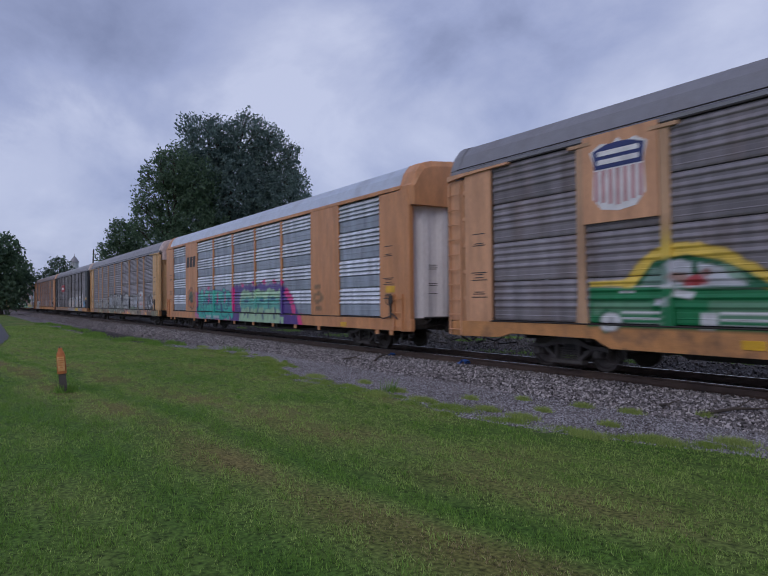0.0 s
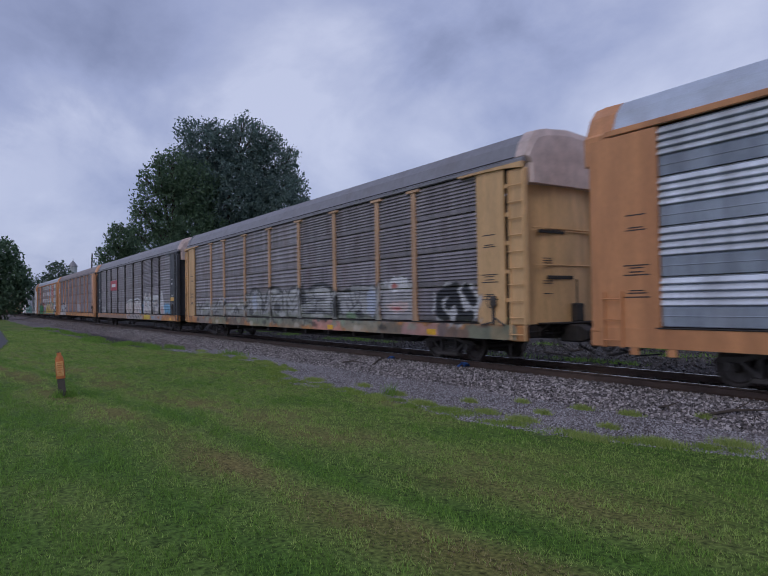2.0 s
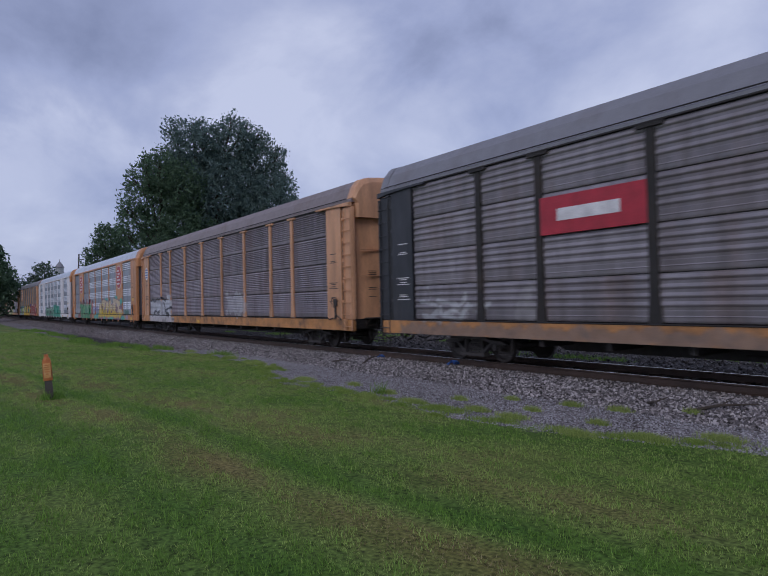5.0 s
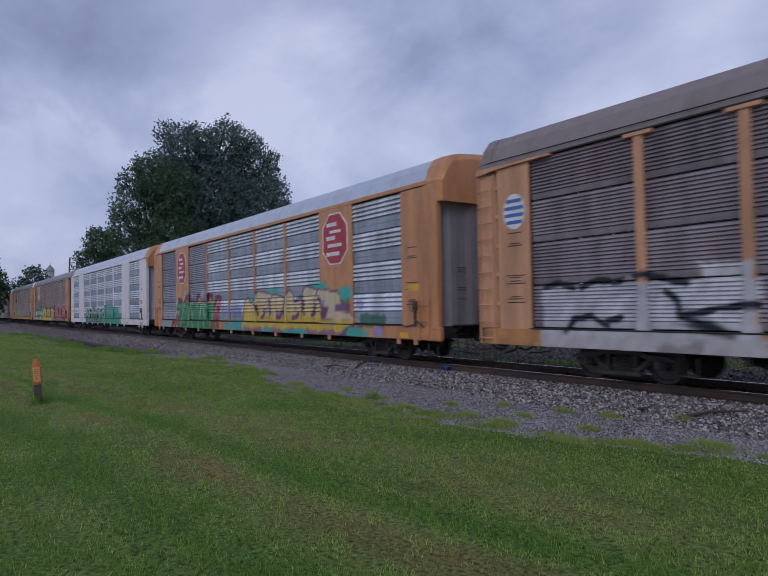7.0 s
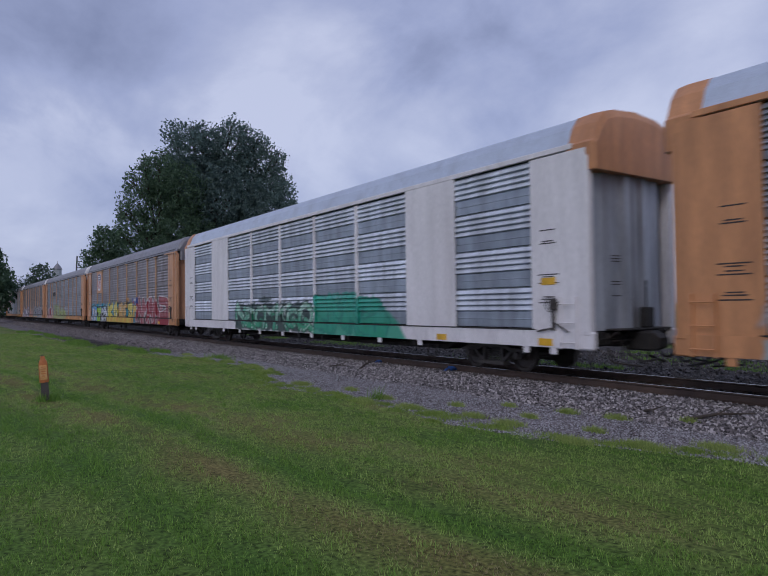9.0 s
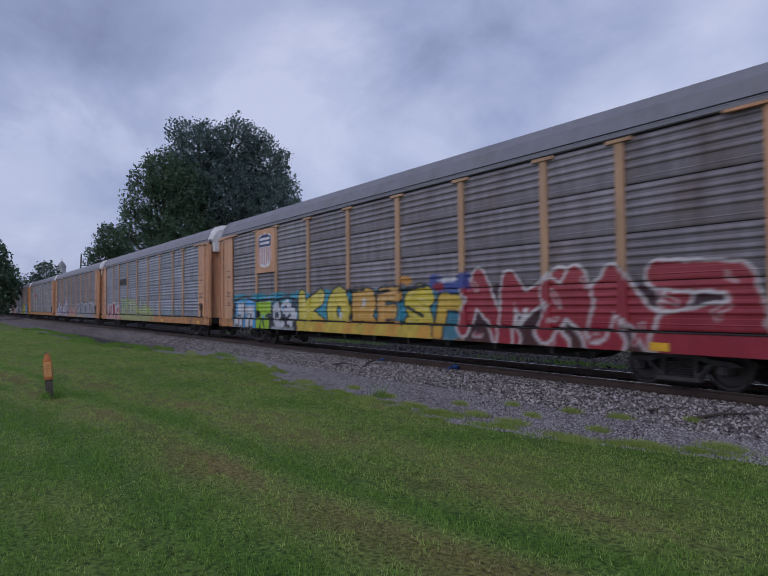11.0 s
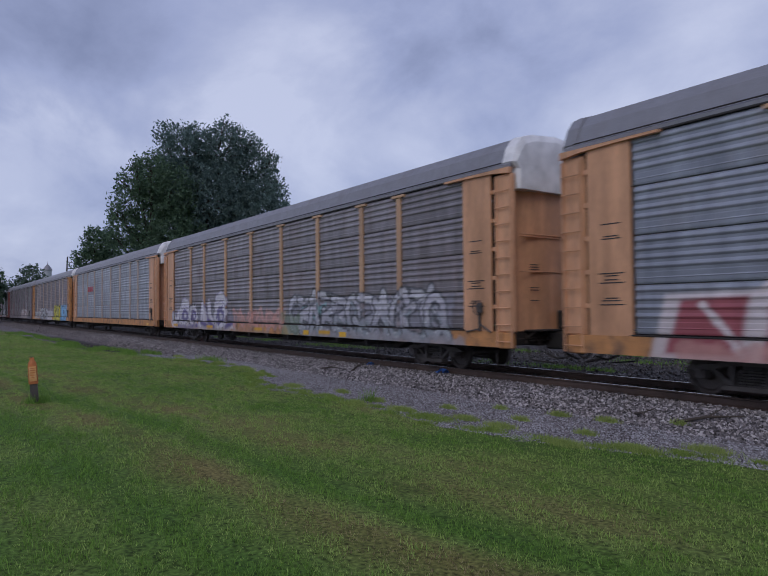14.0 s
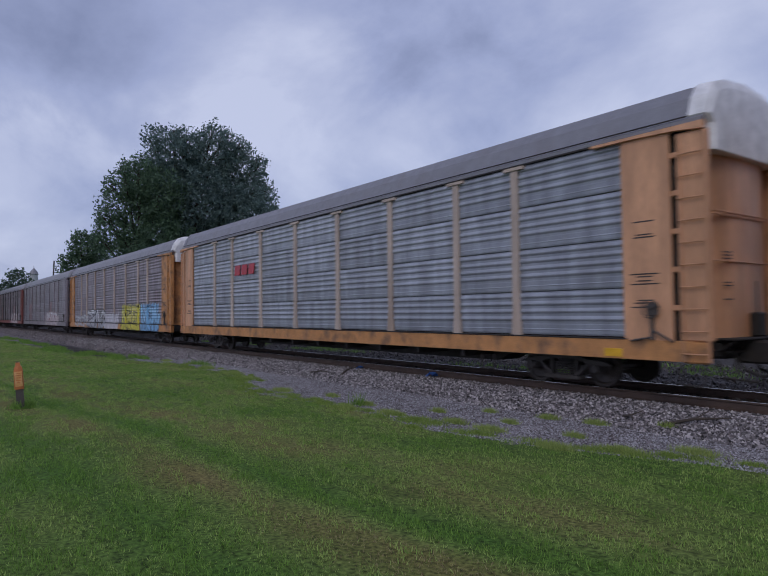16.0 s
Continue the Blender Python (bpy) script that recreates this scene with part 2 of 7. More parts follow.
class Shape:
    """Vertices and faces gathered for one mesh."""

    def __init__(self):
        self.v, self.f, self.m = [], [], []

    def add(self, verts, faces, slot=0):
        o = len(self.v)
        self.v += [tuple(p) for p in verts]
        self.f += [tuple(i + o for i in f) for f in faces]
        self.m += [slot] * len(faces)
        return self

    def box(self, x0, x1, y0, y1, z0, z1, c=0.012, slot=0):
        """A box with chamfered edges."""
        c = min(c, (x1 - x0) / 3, (y1 - y0) / 3, (z1 - z0) / 3)
        lo, hi = (x0, y0, z0), (x1, y1, z1)
        idx, vs = {}, []
        for sx in (0, 1):
            for sy in (0, 1):
                for sz in (0, 1):
                    s = (sx, sy, sz)
                    for ax in range(3):
                        p = [(hi[i] if s[i] else lo[i]) if i == ax else ((hi[i] - c) if s[i] else (lo[i] + c)) for i in range(3)]
                        idx[s, ax] = len(vs)
                        vs.append(p)
        fs = []
        for ax in range(3):
            a, b = [i for i in range(3) if i != ax]
            for s in (0, 1):
                q = []
                for u, w in ((0, 0), (1, 0), (1, 1), (0, 1)):
                    k = [0, 0, 0]
                    k[ax], k[a], k[b] = s, u, w
                    q.append(idx[tuple(k), ax])
                fs.append(q)
            for u in (0, 1):
                for w in (0, 1):
                    k0, k1 = [0, 0, 0], [0, 0, 0]
                    k0[a], k0[b], k1[a], k1[b], k1[ax] = u, w, u, w, 1
                    k0, k1 = tuple(k0), tuple(k1)
                    fs.append([idx[k0, a], idx[k1, a], idx[k1, b], idx[k0, b]])
        for sx in (0, 1):
            for sy in (0, 1):
                for sz in (0, 1):
                    fs.append([idx[(sx, sy, sz), i] for i in range(3)])
        return self.add(vs, fs, slot)

    def tube(self, a, b, r0, r1=None, n=8, slot=0, caps=True):
        r1 = r0 if r1 is None else r1
        a, b = Vector(a), Vector(b)
        d = (b - a).normalized()
        u = d.orthogonal().normalized()
        w = d.cross(u)
        vs = []
        for p, r in ((a, r0), (b, r1)):
            for i in range(n):
                t = 2 * math.pi * i / n
                vs.append(p + (u * math.cos(t) + w * math.sin(t)) * r)
        fs = [(i, (i + 1) % n, n + (i + 1) % n, n + i) for i in range(n)]
        if caps:
            fs += [tuple(range(n))[::-1], tuple(range(n, 2 * n))]
        return self.add(vs, fs, slot)

    def loft(self, rings, close=False, slot=0, caps=False):
        n = len(rings[0])
        vs = [p for r in rings for p in r]
        fs = []
        for j in range(len(rings) - 1):
            for i in range(n if close else n - 1):
                k = (i + 1) % n
                fs.append((j * n + i, j * n + k, (j + 1) * n + k, (j + 1) * n + i))
        if caps:
            fs += [tuple(range(n))[::-1], tuple((len(rings) - 1) * n + i for i in range(n))]
        return self.add(vs, fs, slot)

    def prism(self, pts, y0, y1, slot=0):
        """A plate of the outline pts (x, z) between y0 and y1."""
        n = len(pts)
        vs = [(x, y0, z) for x, z in pts] + [(x, y1, z) for x, z in pts]
        fs = [tuple(range(n)), tuple(range(2 * n - 1, n - 1, -1))]
        fs += [(i, n + i, n + (i + 1) % n, (i + 1) % n) for i in range(n)]
        return self.add(vs, fs, slot)

    def mesh(self, name, *mats, smooth=False):
        me = bpy.data.meshes.new(name)
        me.from_pydata(self.v, [], self.f)
        for mt in mats:
            me.materials.append(mt)
        if len(mats) > 1:
            me.polygons.foreach_set("material_index", self.m)
        bm = bmesh.new()
        bm.from_mesh(me)
        bmesh.ops.recalc_face_normals(bm, faces=bm.faces)
        bm.to_mesh(me)
        bm.free()
        if smooth:
            me.polygons.foreach_set("use_smooth", [True] * len(me.polygons))
        return me


def part(name, data, parent, label="", at=(0, 0, 0), turn=0.0):
    ob = new(name, data)
    ob.parent = parent
    ob.matrix_basis = pose(*at, 0, 0, turn)
    if label:
        tagged(ob, label)
    return ob


def thing(name, label, category, group="", kind=""):
    return tagged(new(name), label, category, group, kind)


def quick_mesh(name, verts, faces, mat):
    """A mesh from arrays of vertices and of triangles or quads."""
    me = bpy.data.meshes.new(name)
    n, k = faces.shape
    me.vertices.add(len(verts)), me.loops.add(n * k), me.polygons.add(n)
    me.vertices.foreach_set("co", np.asarray(verts, np.float32).ravel())
    me.loops.foreach_set("vertex_index", faces.astype(np.int32).ravel())
    me.polygons.foreach_set("loop_start", np.arange(0, n * k, k, dtype=np.int32))
    me.update(calc_edges=True)
    me.materials.append(mat)
    me.polygons.foreach_set("use_smooth", [False] * n)
    return me

# ---- ground ----
EDGE_X = [-400, -150, -60, -37, -31, -26, -21, -18, -15.5, -11.3, -8.1, -6.2, -4.1, 0, 12, 400]
EDGE_Y = [7.0, 6.6, 6.3, 6.5, 7.6, 8.5, 8.8, 8.2, 7.0, 7.45, 7.1, 7.5, 8.4, 8.9, 9.0, 9.0]


def ground_z(x, y):
    """Height of the ground: lawn, then a gravel strip, then the ballast bed."""
    z = np.interp(y, [-40, 0, 5, 8.5, 9.7, 10.9, 11.5, 14.0, 14.6, 15.8, 18, 60], [-0.30, -0.30, -0.38, -0.43, -0.43, -0.31, -0.285, -0.285, -0.31, -0.44, -0.46, -0.4])
    return z + 0.025 * np.sin(x * 0.55 + 1.3 * np.sin(y * 0.4)) * np.clip((9.5 - y) / 4, 0, 1) * np.exp(-np.abs(x) / 60)


def lushness(x, y):
    """Mowing bands of the lawn, from -1 (dry, thatchy) to 1 (lush)."""
    c = y - 0.114 * x
    band = lambda at, w: np.exp(-((c - at + 0.12 * np.sin(x * 0.7)) / w) ** 2)
    wob = 0.35 * np.sin(0.9 * x + 1.7 * np.sin(0.6 * y)) * np.sin(1.3 * y + 0.5 * x) + 0.25 * np.sin(2.3 * x - 1.1 * y) * np.sin(1.7 * y + 0.4 * x)
    return np.clip(0.8 * band(4.32, 0.24) - 0.75 * band(3.65, 0.36) + 0.85 * band(2.55, 0.42) - 0.4 * band(5.2, 0.4) + 0.1 * band(7.2, 0.5) + 1.05 * band(1.0, 0.9) + wob, -1, 1)


def ground_material():
    mt = bpy.data.materials.new("lawn_and_gravel")
    mt.use_nodes = True
    n, l = mt.node_tree.nodes, mt.node_tree.links
    bs = n["Principled BSDF"]
    bs.inputs["Roughness"].default_value, bs.inputs["Specular IOR Level"].default_value = 0.95, 0.15
    co = n.new("ShaderNodeTexCoord").outputs["Object"]

    def noi(s, d=5, stretch=None):
        k = n.new("ShaderNodeTexNoise")
        k.inputs["Scale"].default_value, k.inputs["Detail"].default_value = s, d
        if stretch:
            mp = n.new("ShaderNodeMapping")
            mp.inputs["Scale"].default_value = stretch
            mp.inputs["Rotation"].default_value = (0, 0, radians(-12))
            l.new(co, mp.inputs[0]), l.new(mp.outputs[0], k.inputs["Vector"])
        else:
            l.new(co, k.inputs["Vector"])
        return k.outputs[0]

    def ramp(v, *stops):
        k = n.new("ShaderNodeValToRGB")
        e = k.color_ramp.elements
        while len(e) < len(stops):
            e.new(0.5)
        for i, (p, c) in enumerate(stops):
            e[i].position, e[i].color = p, (*c, 1)
        l.new(v, k.inputs[0])
        return k.outputs[0]

    def mix(f, a, b, mode="MIX"):
        k = n.new("ShaderNodeMix")
        k.data_type, k.blend_type = "RGBA", mode
        for i, v in ((0, f), (6, a), (7, b)):
            if isinstance(v, float):
                k.inputs[i].default_value = v
            else:
                l.new(v, k.inputs[i])
        return k.outputs[2]

    lawn = ramp(noi(0.45, 6, (0.5, 1.6, 1)), (0.30, (0.08, 0.135, 0.028)), (0.48, (0.115, 0.17, 0.038)), (0.64, (0.15, 0.18, 0.052)), (0.8, (0.15, 0.14, 0.065)))
    lu = n.new("ShaderNodeAttribute")
    lu.attribute_name = "lush"
    lawn = mix(1.0, lawn, ramp(lu.outputs["Fac"], (0.0, (1.35, 0.88, 1.2)), (0.5, (1.0, 1.0, 1.0)), (1.0, (0.62, 0.85, 0.6))), "MULTIPLY")
    lawn = mix(1.0, lawn, ramp(noi(22, 6), (0.3, (0.28, 0.28, 0.28)), (0.7, (1.6, 1.6, 1.6))), "MULTIPLY")
    vor = n.new("ShaderNodeTexVoronoi")
    vor.inputs["Scale"].default_value = 26
    l.new(co, vor.inputs["Vector"])
    sep = n.new("ShaderNodeSeparateColor")
    l.new(vor.outputs["Color"], sep.inputs[0])
    grit = ramp(sep.outputs[0], (0.0, (0.07, 0.062, 0.062)), (0.5, (0.175, 0.158, 0.16)), (1.0, (0.34, 0.315, 0.325)))
    dirt = ramp(noi(0.9, 6), (0.35, (0.62, 0.58, 0.58)), (0.7, (1.1, 1.07, 1.08)))
    grit = mix(1.0, grit, dirt, "MULTIPLY")
    # Darkens gravel: shade at the track put into colour, plus the soil patch.
    shd = n.new("ShaderNodeAttribute")
    shd.attribute_name = "shade_soil"
    grit = mix(1.0, grit, ramp(shd.outputs["Fac"], (0.0, (1.0, 1.0, 1.0)), (1.0, (0.30, 0.30, 0.28))), "MULTIPLY")
    at = n.new("ShaderNodeAttribute")
    at.attribute_name = "gravel"
    k = n.new("ShaderNodeMath")
    k.operation = "ADD"
    l.new(at.outputs["Fac"], k.inputs[0]), l.new(noi(2.2, 7), k.inputs[1])
    msk = n.new("ShaderNodeMapRange")
    msk.inputs[1].default_value, msk.inputs[2].default_value = 0.92, 1.08
    l.new(k.outputs[0], msk.inputs[0])
    l.new(mix(msk.outputs[0], lawn, grit), bs.inputs["Base Color"])
    bp = n.new("ShaderNodeBump")
    bp.inputs["Strength"].default_value, bp.inputs["Distance"].default_value = 0.6, 0.03
    l.new(noi(35, 6), bp.inputs["Height"])
    l.new(bp.outputs[0], bs.inputs["Normal"])
    return mt


def build_ground():
    xs = np.unique(np.concatenate([np.linspace(-3000, -200, 15), np.linspace(-200, -45, 60), np.arange(-45, 8, 0.22), np.linspace(8, 60, 20), np.linspace(60, 3000, 10)]))
    ys = np.unique(np.concatenate([np.linspace(-3000, -40, 10), np.linspace(-40, 0, 16), np.arange(0, 18, 0.2), np.linspace(18, 80, 20), np.linspace(80, 3000, 12)]))
    X, Y = np.meshgrid(xs, ys, indexing="ij")
    Z = ground_z(X, Y)
    v = np.stack([X, Y, Z], -1).reshape(-1, 3)
    a = np.arange(len(xs) * len(ys)).reshape(len(xs), len(ys))
    f = np.stack([a[:-1, :-1], a[1:, :-1], a[1:, 1:], a[:-1, 1:]], -1).reshape(-1, 4)
    me = quick_mesh("ground", v, f, ground_material())
    g = np.clip((Y - np.interp(X, EDGE_X, EDGE_Y)) / 1.6 + 0.5, 0, 1) * np.clip((27.0 - Y) / 5 + 0.5, 0, 1)
    at = me.attributes.new("gravel", "FLOAT", "POINT")
    at.data.foreach_set("value", g.ravel().astype(np.float32))
    # Full from the near rail on as painted shade; the bump is dark soil.
    at = me.attributes.new("shade_soil", "FLOAT", "POINT")
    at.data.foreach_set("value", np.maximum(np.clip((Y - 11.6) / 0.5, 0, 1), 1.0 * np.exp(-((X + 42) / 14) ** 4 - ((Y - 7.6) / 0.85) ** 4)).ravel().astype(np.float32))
    at = me.attributes.new("lush", "FLOAT", "POINT")
    at.data.foreach_set("value", (0.5 + 0.5 * lushness(X, Y)).ravel().astype(np.float32))
    me.polygons.foreach_set("use_smooth", [True] * len(me.polygons))
    tagged(new("ground", me), "mown green lawn giving way to grey gravel beside the track", "ground", kind="structure")


build_ground()


def build_road():
    ex, ey = [-400, -150, -70, -42, -28, -15, 0, 30], [-40.0, -4.0, 3.2, 2.35, 0.9, -2.0, -6, -14]
    xs = np.linspace(-400, 30, 260)
    e = np.interp(xs, ex, ey) + 0.05 * np.sin(xs * 1.7)
    s = Shape()
    rings = []
    for x, y in zip(xs, e):
        row = [(x, y - w, float(ground_z(np.array(x), np.array(y - w))) + h) for w, h in ((0, -0.05), (0.02, 0.012), (1.5, 0.02), (3.0, 0.03), (4.5, 0.02), (6.0, 0.012), (6.02, -0.05))]
        rings.append(row)
    s.loft(rings)
    tagged(new("road", s.mesh("road", M["asphalt"], smooth=True)), "narrow grey asphalt lane curving along the lawn", "road", kind="structure")


build_road()

# ---- track ----


def build_track():
    track = thing("railway_track", "rusty steel rails on timber ties in stone ballast", "railway track", kind="structure")
    prof = [(-0.07, -0.18), (0.07, -0.18), (0.07, -0.165), (0.012, -0.145), (0.01, -0.045), (0.036, -0.03), (0.036, -0.004), (0.028, 0.0),
            (-0.028, 0.0), (-0.036, -0.004), (-0.036, -0.03), (-0.01, -0.045), (-0.012, -0.145), (-0.07, -0.165)]
    xs = [-420 + 10 * i for i in range(50)]
    s = Shape()
    s.loft([[(x, y, z) for y, z in prof] for x in xs], close=True, caps=True)
    s.m = [1 if i % 14 == 7 else 0 for i in range(len(s.f))]
    me = s.mesh("rail", M["rail"], M["railhead"])
    for d in (-0.755, 0.755):
        part("rail", me, track, at=(0, TRACK_Y + d, RAIL))
    t = Shape()
    t.box(-0.115, 0.115, -1.3, 1.3, -0.36, -0.182, 0.015)
    tie = t.mesh("tie", M["tie"])
    for i in range(120):
        part("tie", tie, track, at=(6 - 0.52 * i, TRACK_Y + random.uniform(-0.03, 0.03), RAIL + random.uniform(-0.008, 0.004)), turn=random.uniform(-1, 1))
    far = Shape()
    for i in range(400):
        x = 6 - 0.52 * (120 + i)
        far.box(x - 0.115, x + 0.115, TRACK_Y - 1.3, TRACK_Y + 1.3, -0.36 + RAIL, -0.182 + RAIL)
    tagged(part("far_ties", far.mesh("far_ties", M["tie"]), track), kind="stuff")


# ---- railcars ----
BAYS = [-11.81, -9.08, -7.1, -4.29, -1.43, 1.43, 4.29, 7.1, 9.08, 11.81]
ROWS = [1.04, 2.0, 2.965, 3.93, 4.9]      # panel seams, above rail top


def profile(style, z0, z1):
    """One panel's section: depth behind the side, height, and whether the strip that ends here is a rib's lit face (1)
    and not a flat or underside (0).
    """
    z0, z1 = (z0 + 0.003, z1 - 0.004) if style in ("ribs", "wide") else (z0 + 0.009, z1 - 0.010)
    h = z1 - z0
    out = [(0.13, z0, 0), (0.13, z0 + 0.008, 0), (0.07, z0 + 0.012, 0)]
    if style == "ribs":
        out += [(0.066, z0 + 0.20 * h, 0), (0.058, z0 + 0.215 * h, 0), (0.066, z0 + 0.23 * h, 0), (0.066, z0 + 0.36 * h, 0), (0.07, z0 + 0.395 * h, 0)]
        a, k = z0 + 0.40 * h, 4
    elif style == "wide":
        out += [(0.062, z0 + 0.05 * h, 0), (0.062, z0 + 0.115 * h, 0), (0.055, z0 + 0.13 * h, 1), (0.063, z0 + 0.15 * h, 1), (0.062, z0 + 0.24 * h, 0), (0.068, z0 + 0.26 * h, 0)]
        a, k = z0 + 0.27 * h, 4
    else:
        out += [(0.066, z0 + 0.08 * h, 0), (0.066, z0 + 0.15 * h, 0)]
        a, k = z0 + 0.16 * h, 8
        if style == "dense":
            a, k = z0 + 0.155 * h, 10
    p = (z1 - 0.02 - a) / k
    e = {"ribs": 0.9, "dense": 0.5}.get(style, 0.6)
    for i in range(k):
        q = a + i * p
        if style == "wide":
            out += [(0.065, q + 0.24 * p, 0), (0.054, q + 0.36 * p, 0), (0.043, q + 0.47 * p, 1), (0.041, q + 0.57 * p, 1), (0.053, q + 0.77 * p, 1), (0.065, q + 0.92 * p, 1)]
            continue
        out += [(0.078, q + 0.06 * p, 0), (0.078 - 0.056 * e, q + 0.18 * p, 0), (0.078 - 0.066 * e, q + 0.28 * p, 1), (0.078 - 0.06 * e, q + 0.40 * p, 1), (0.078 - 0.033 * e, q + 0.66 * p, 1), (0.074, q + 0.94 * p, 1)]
    out += [(0.07, z1 - 0.008, 0), (0.11, z1, 0)]
    return out


PANELS = {}


def panel_mesh(style, z0, z1, length, mat, fine=False):
    key = (style, round(z0, 2), round(z1, 2), round(length, 2), mat)
    if key in PANELS and not fine:
        return PANELS[key]
    p = profile(style, z0, z1)
    if fine:
        dense = p[:1]
        for q in p[1:]:
            a, k = dense[-1], max(1, math.ceil((q[1] - dense[-1][1]) / 0.045) if q[1] < 2.6 else 1)
            dense += [(a[0] + (q[0] - a[0]) * i / k, a[1] + (q[1] - a[1]) * i / k, q[2]) for i in range(1, k + 1)]
        p = dense
    n = max(2, int(length / 0.05)) if fine else 2
    xs = np.linspace(-length / 2, length / 2, n)
    v = np.array([[(x, SIDE_Y + d, z) for d, z, _ in p] for x in xs]).reshape(-1, 3)
    a = np.arange(len(v)).reshape(n, len(p))
    f = np.stack([a[:-1, :-1], a[1:, :-1], a[1:, 1:], a[:-1, 1:]], -1).reshape(-1, 4)
    # Lit rib strips take the brighter copy, flats and undersides the darker.
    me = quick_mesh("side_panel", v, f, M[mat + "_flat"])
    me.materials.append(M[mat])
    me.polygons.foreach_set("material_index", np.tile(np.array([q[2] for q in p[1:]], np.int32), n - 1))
    if not fine:
        PANELS[key] = me
    return me


def grid_plate(x0, x1, y, z0, z1, step, mat, thick=0.05):
    """A sheet with rounded rims, finely divided so that it can carry sprayed paint."""
    nx, nz = max(2, int((x1 - x0) / step) + 1), max(2, int((z1 - z0) / step) + 1)
    xs, zs = np.linspace(x0, x1, nx), np.linspace(z0, z1, nz)
    xs = np.concatenate([[x0, x0], xs[1:-1], [x1, x1]])
    zs = np.concatenate([[z0, z0], zs[1:-1], [z1, z1]])
    X, Z = np.meshgrid(xs, zs, indexing="ij")
    Y = np.full(X.shape, float(y))
    Y[0], Y[-1], Y[:, 0], Y[:, -1] = y + thick, y + thick, y + thick, y + thick
    a = np.arange(X.size).reshape(X.shape)
    f = np.stack([a[:-1, :-1], a[1:, :-1], a[1:, 1:], a[:-1, 1:]], -1).reshape(-1, 4)
    return quick_mesh("sheet", np.stack([X, Y, Z], -1).reshape(-1, 3), f, mat)


def post_mesh(w, mat, step, flare):
    zs = np.concatenate([np.arange(1.0, 2.5, step), [2.5, 3.2, 4.0], [4.805, 4.815, 4.87, 4.885]])
    rows = []
    for z in zs:
        h = w / 2 + flare * max(0, (1.6 - z) / 0.6) + (0.2 if z > 4.81 else 0) * (flare > 0)
        out = 0.0 if z < 4.81 else -0.03 * (flare > 0)
        rows.append([(-h, SIDE_Y + 0.08, z), (-h, SIDE_Y + 0.012 + out, z), (-h + 0.012, SIDE_Y + out, z), (0, SIDE_Y + out, z), (h - 0.012, SIDE_Y + out, z), (h, SIDE_Y + 0.012 + out, z), (h, SIDE_Y + 0.08, z)])
    v = np.array(rows).reshape(-1, 3)
    a = np.arange(len(v)).reshape(len(zs), 7)
    f = np.stack([a[:-1, :-1], a[:-1, 1:], a[1:, 1:], a[1:, :-1]], -1).reshape(-1, 4)
    return quick_mesh("post", v, f, mat)


def spray(me, shift, art):
    """Gives a mesh the sprayed paint that falls on it; art(x, z) gives colour and cover."""
    n = len(me.vertices)
    co = np.empty(n * 3, np.float32)
    me.vertices.foreach_get("co", co)
    co = co.reshape(-1, 3)
    rgba = art(co[:, 0] + shift, co[:, 2])
    if rgba[:, 3].max() <= 0:
        return
    at = me.attributes.new("paint", "FLOAT_COLOR", "POINT")
    at.data.foreach_set("color", rgba.astype(np.float32).ravel())
    cv = me.attributes.new("cover", "FLOAT", "POINT")
    cv.data.foreach_set("value", rgba[:, 3].astype(np.float32))


ROOF = [(-1.57, 4.93), (-1.57, 5.0), (-1.50, 5.06), (-1.36, 5.44), (-1.16, 5.69), (-0.8, 5.80), (0, 5.87), (0.8, 5.80), (1.16, 5.69), (1.36, 5.44), (1.50, 5.06), (1.57, 5.0), (1.57, 4.93)]


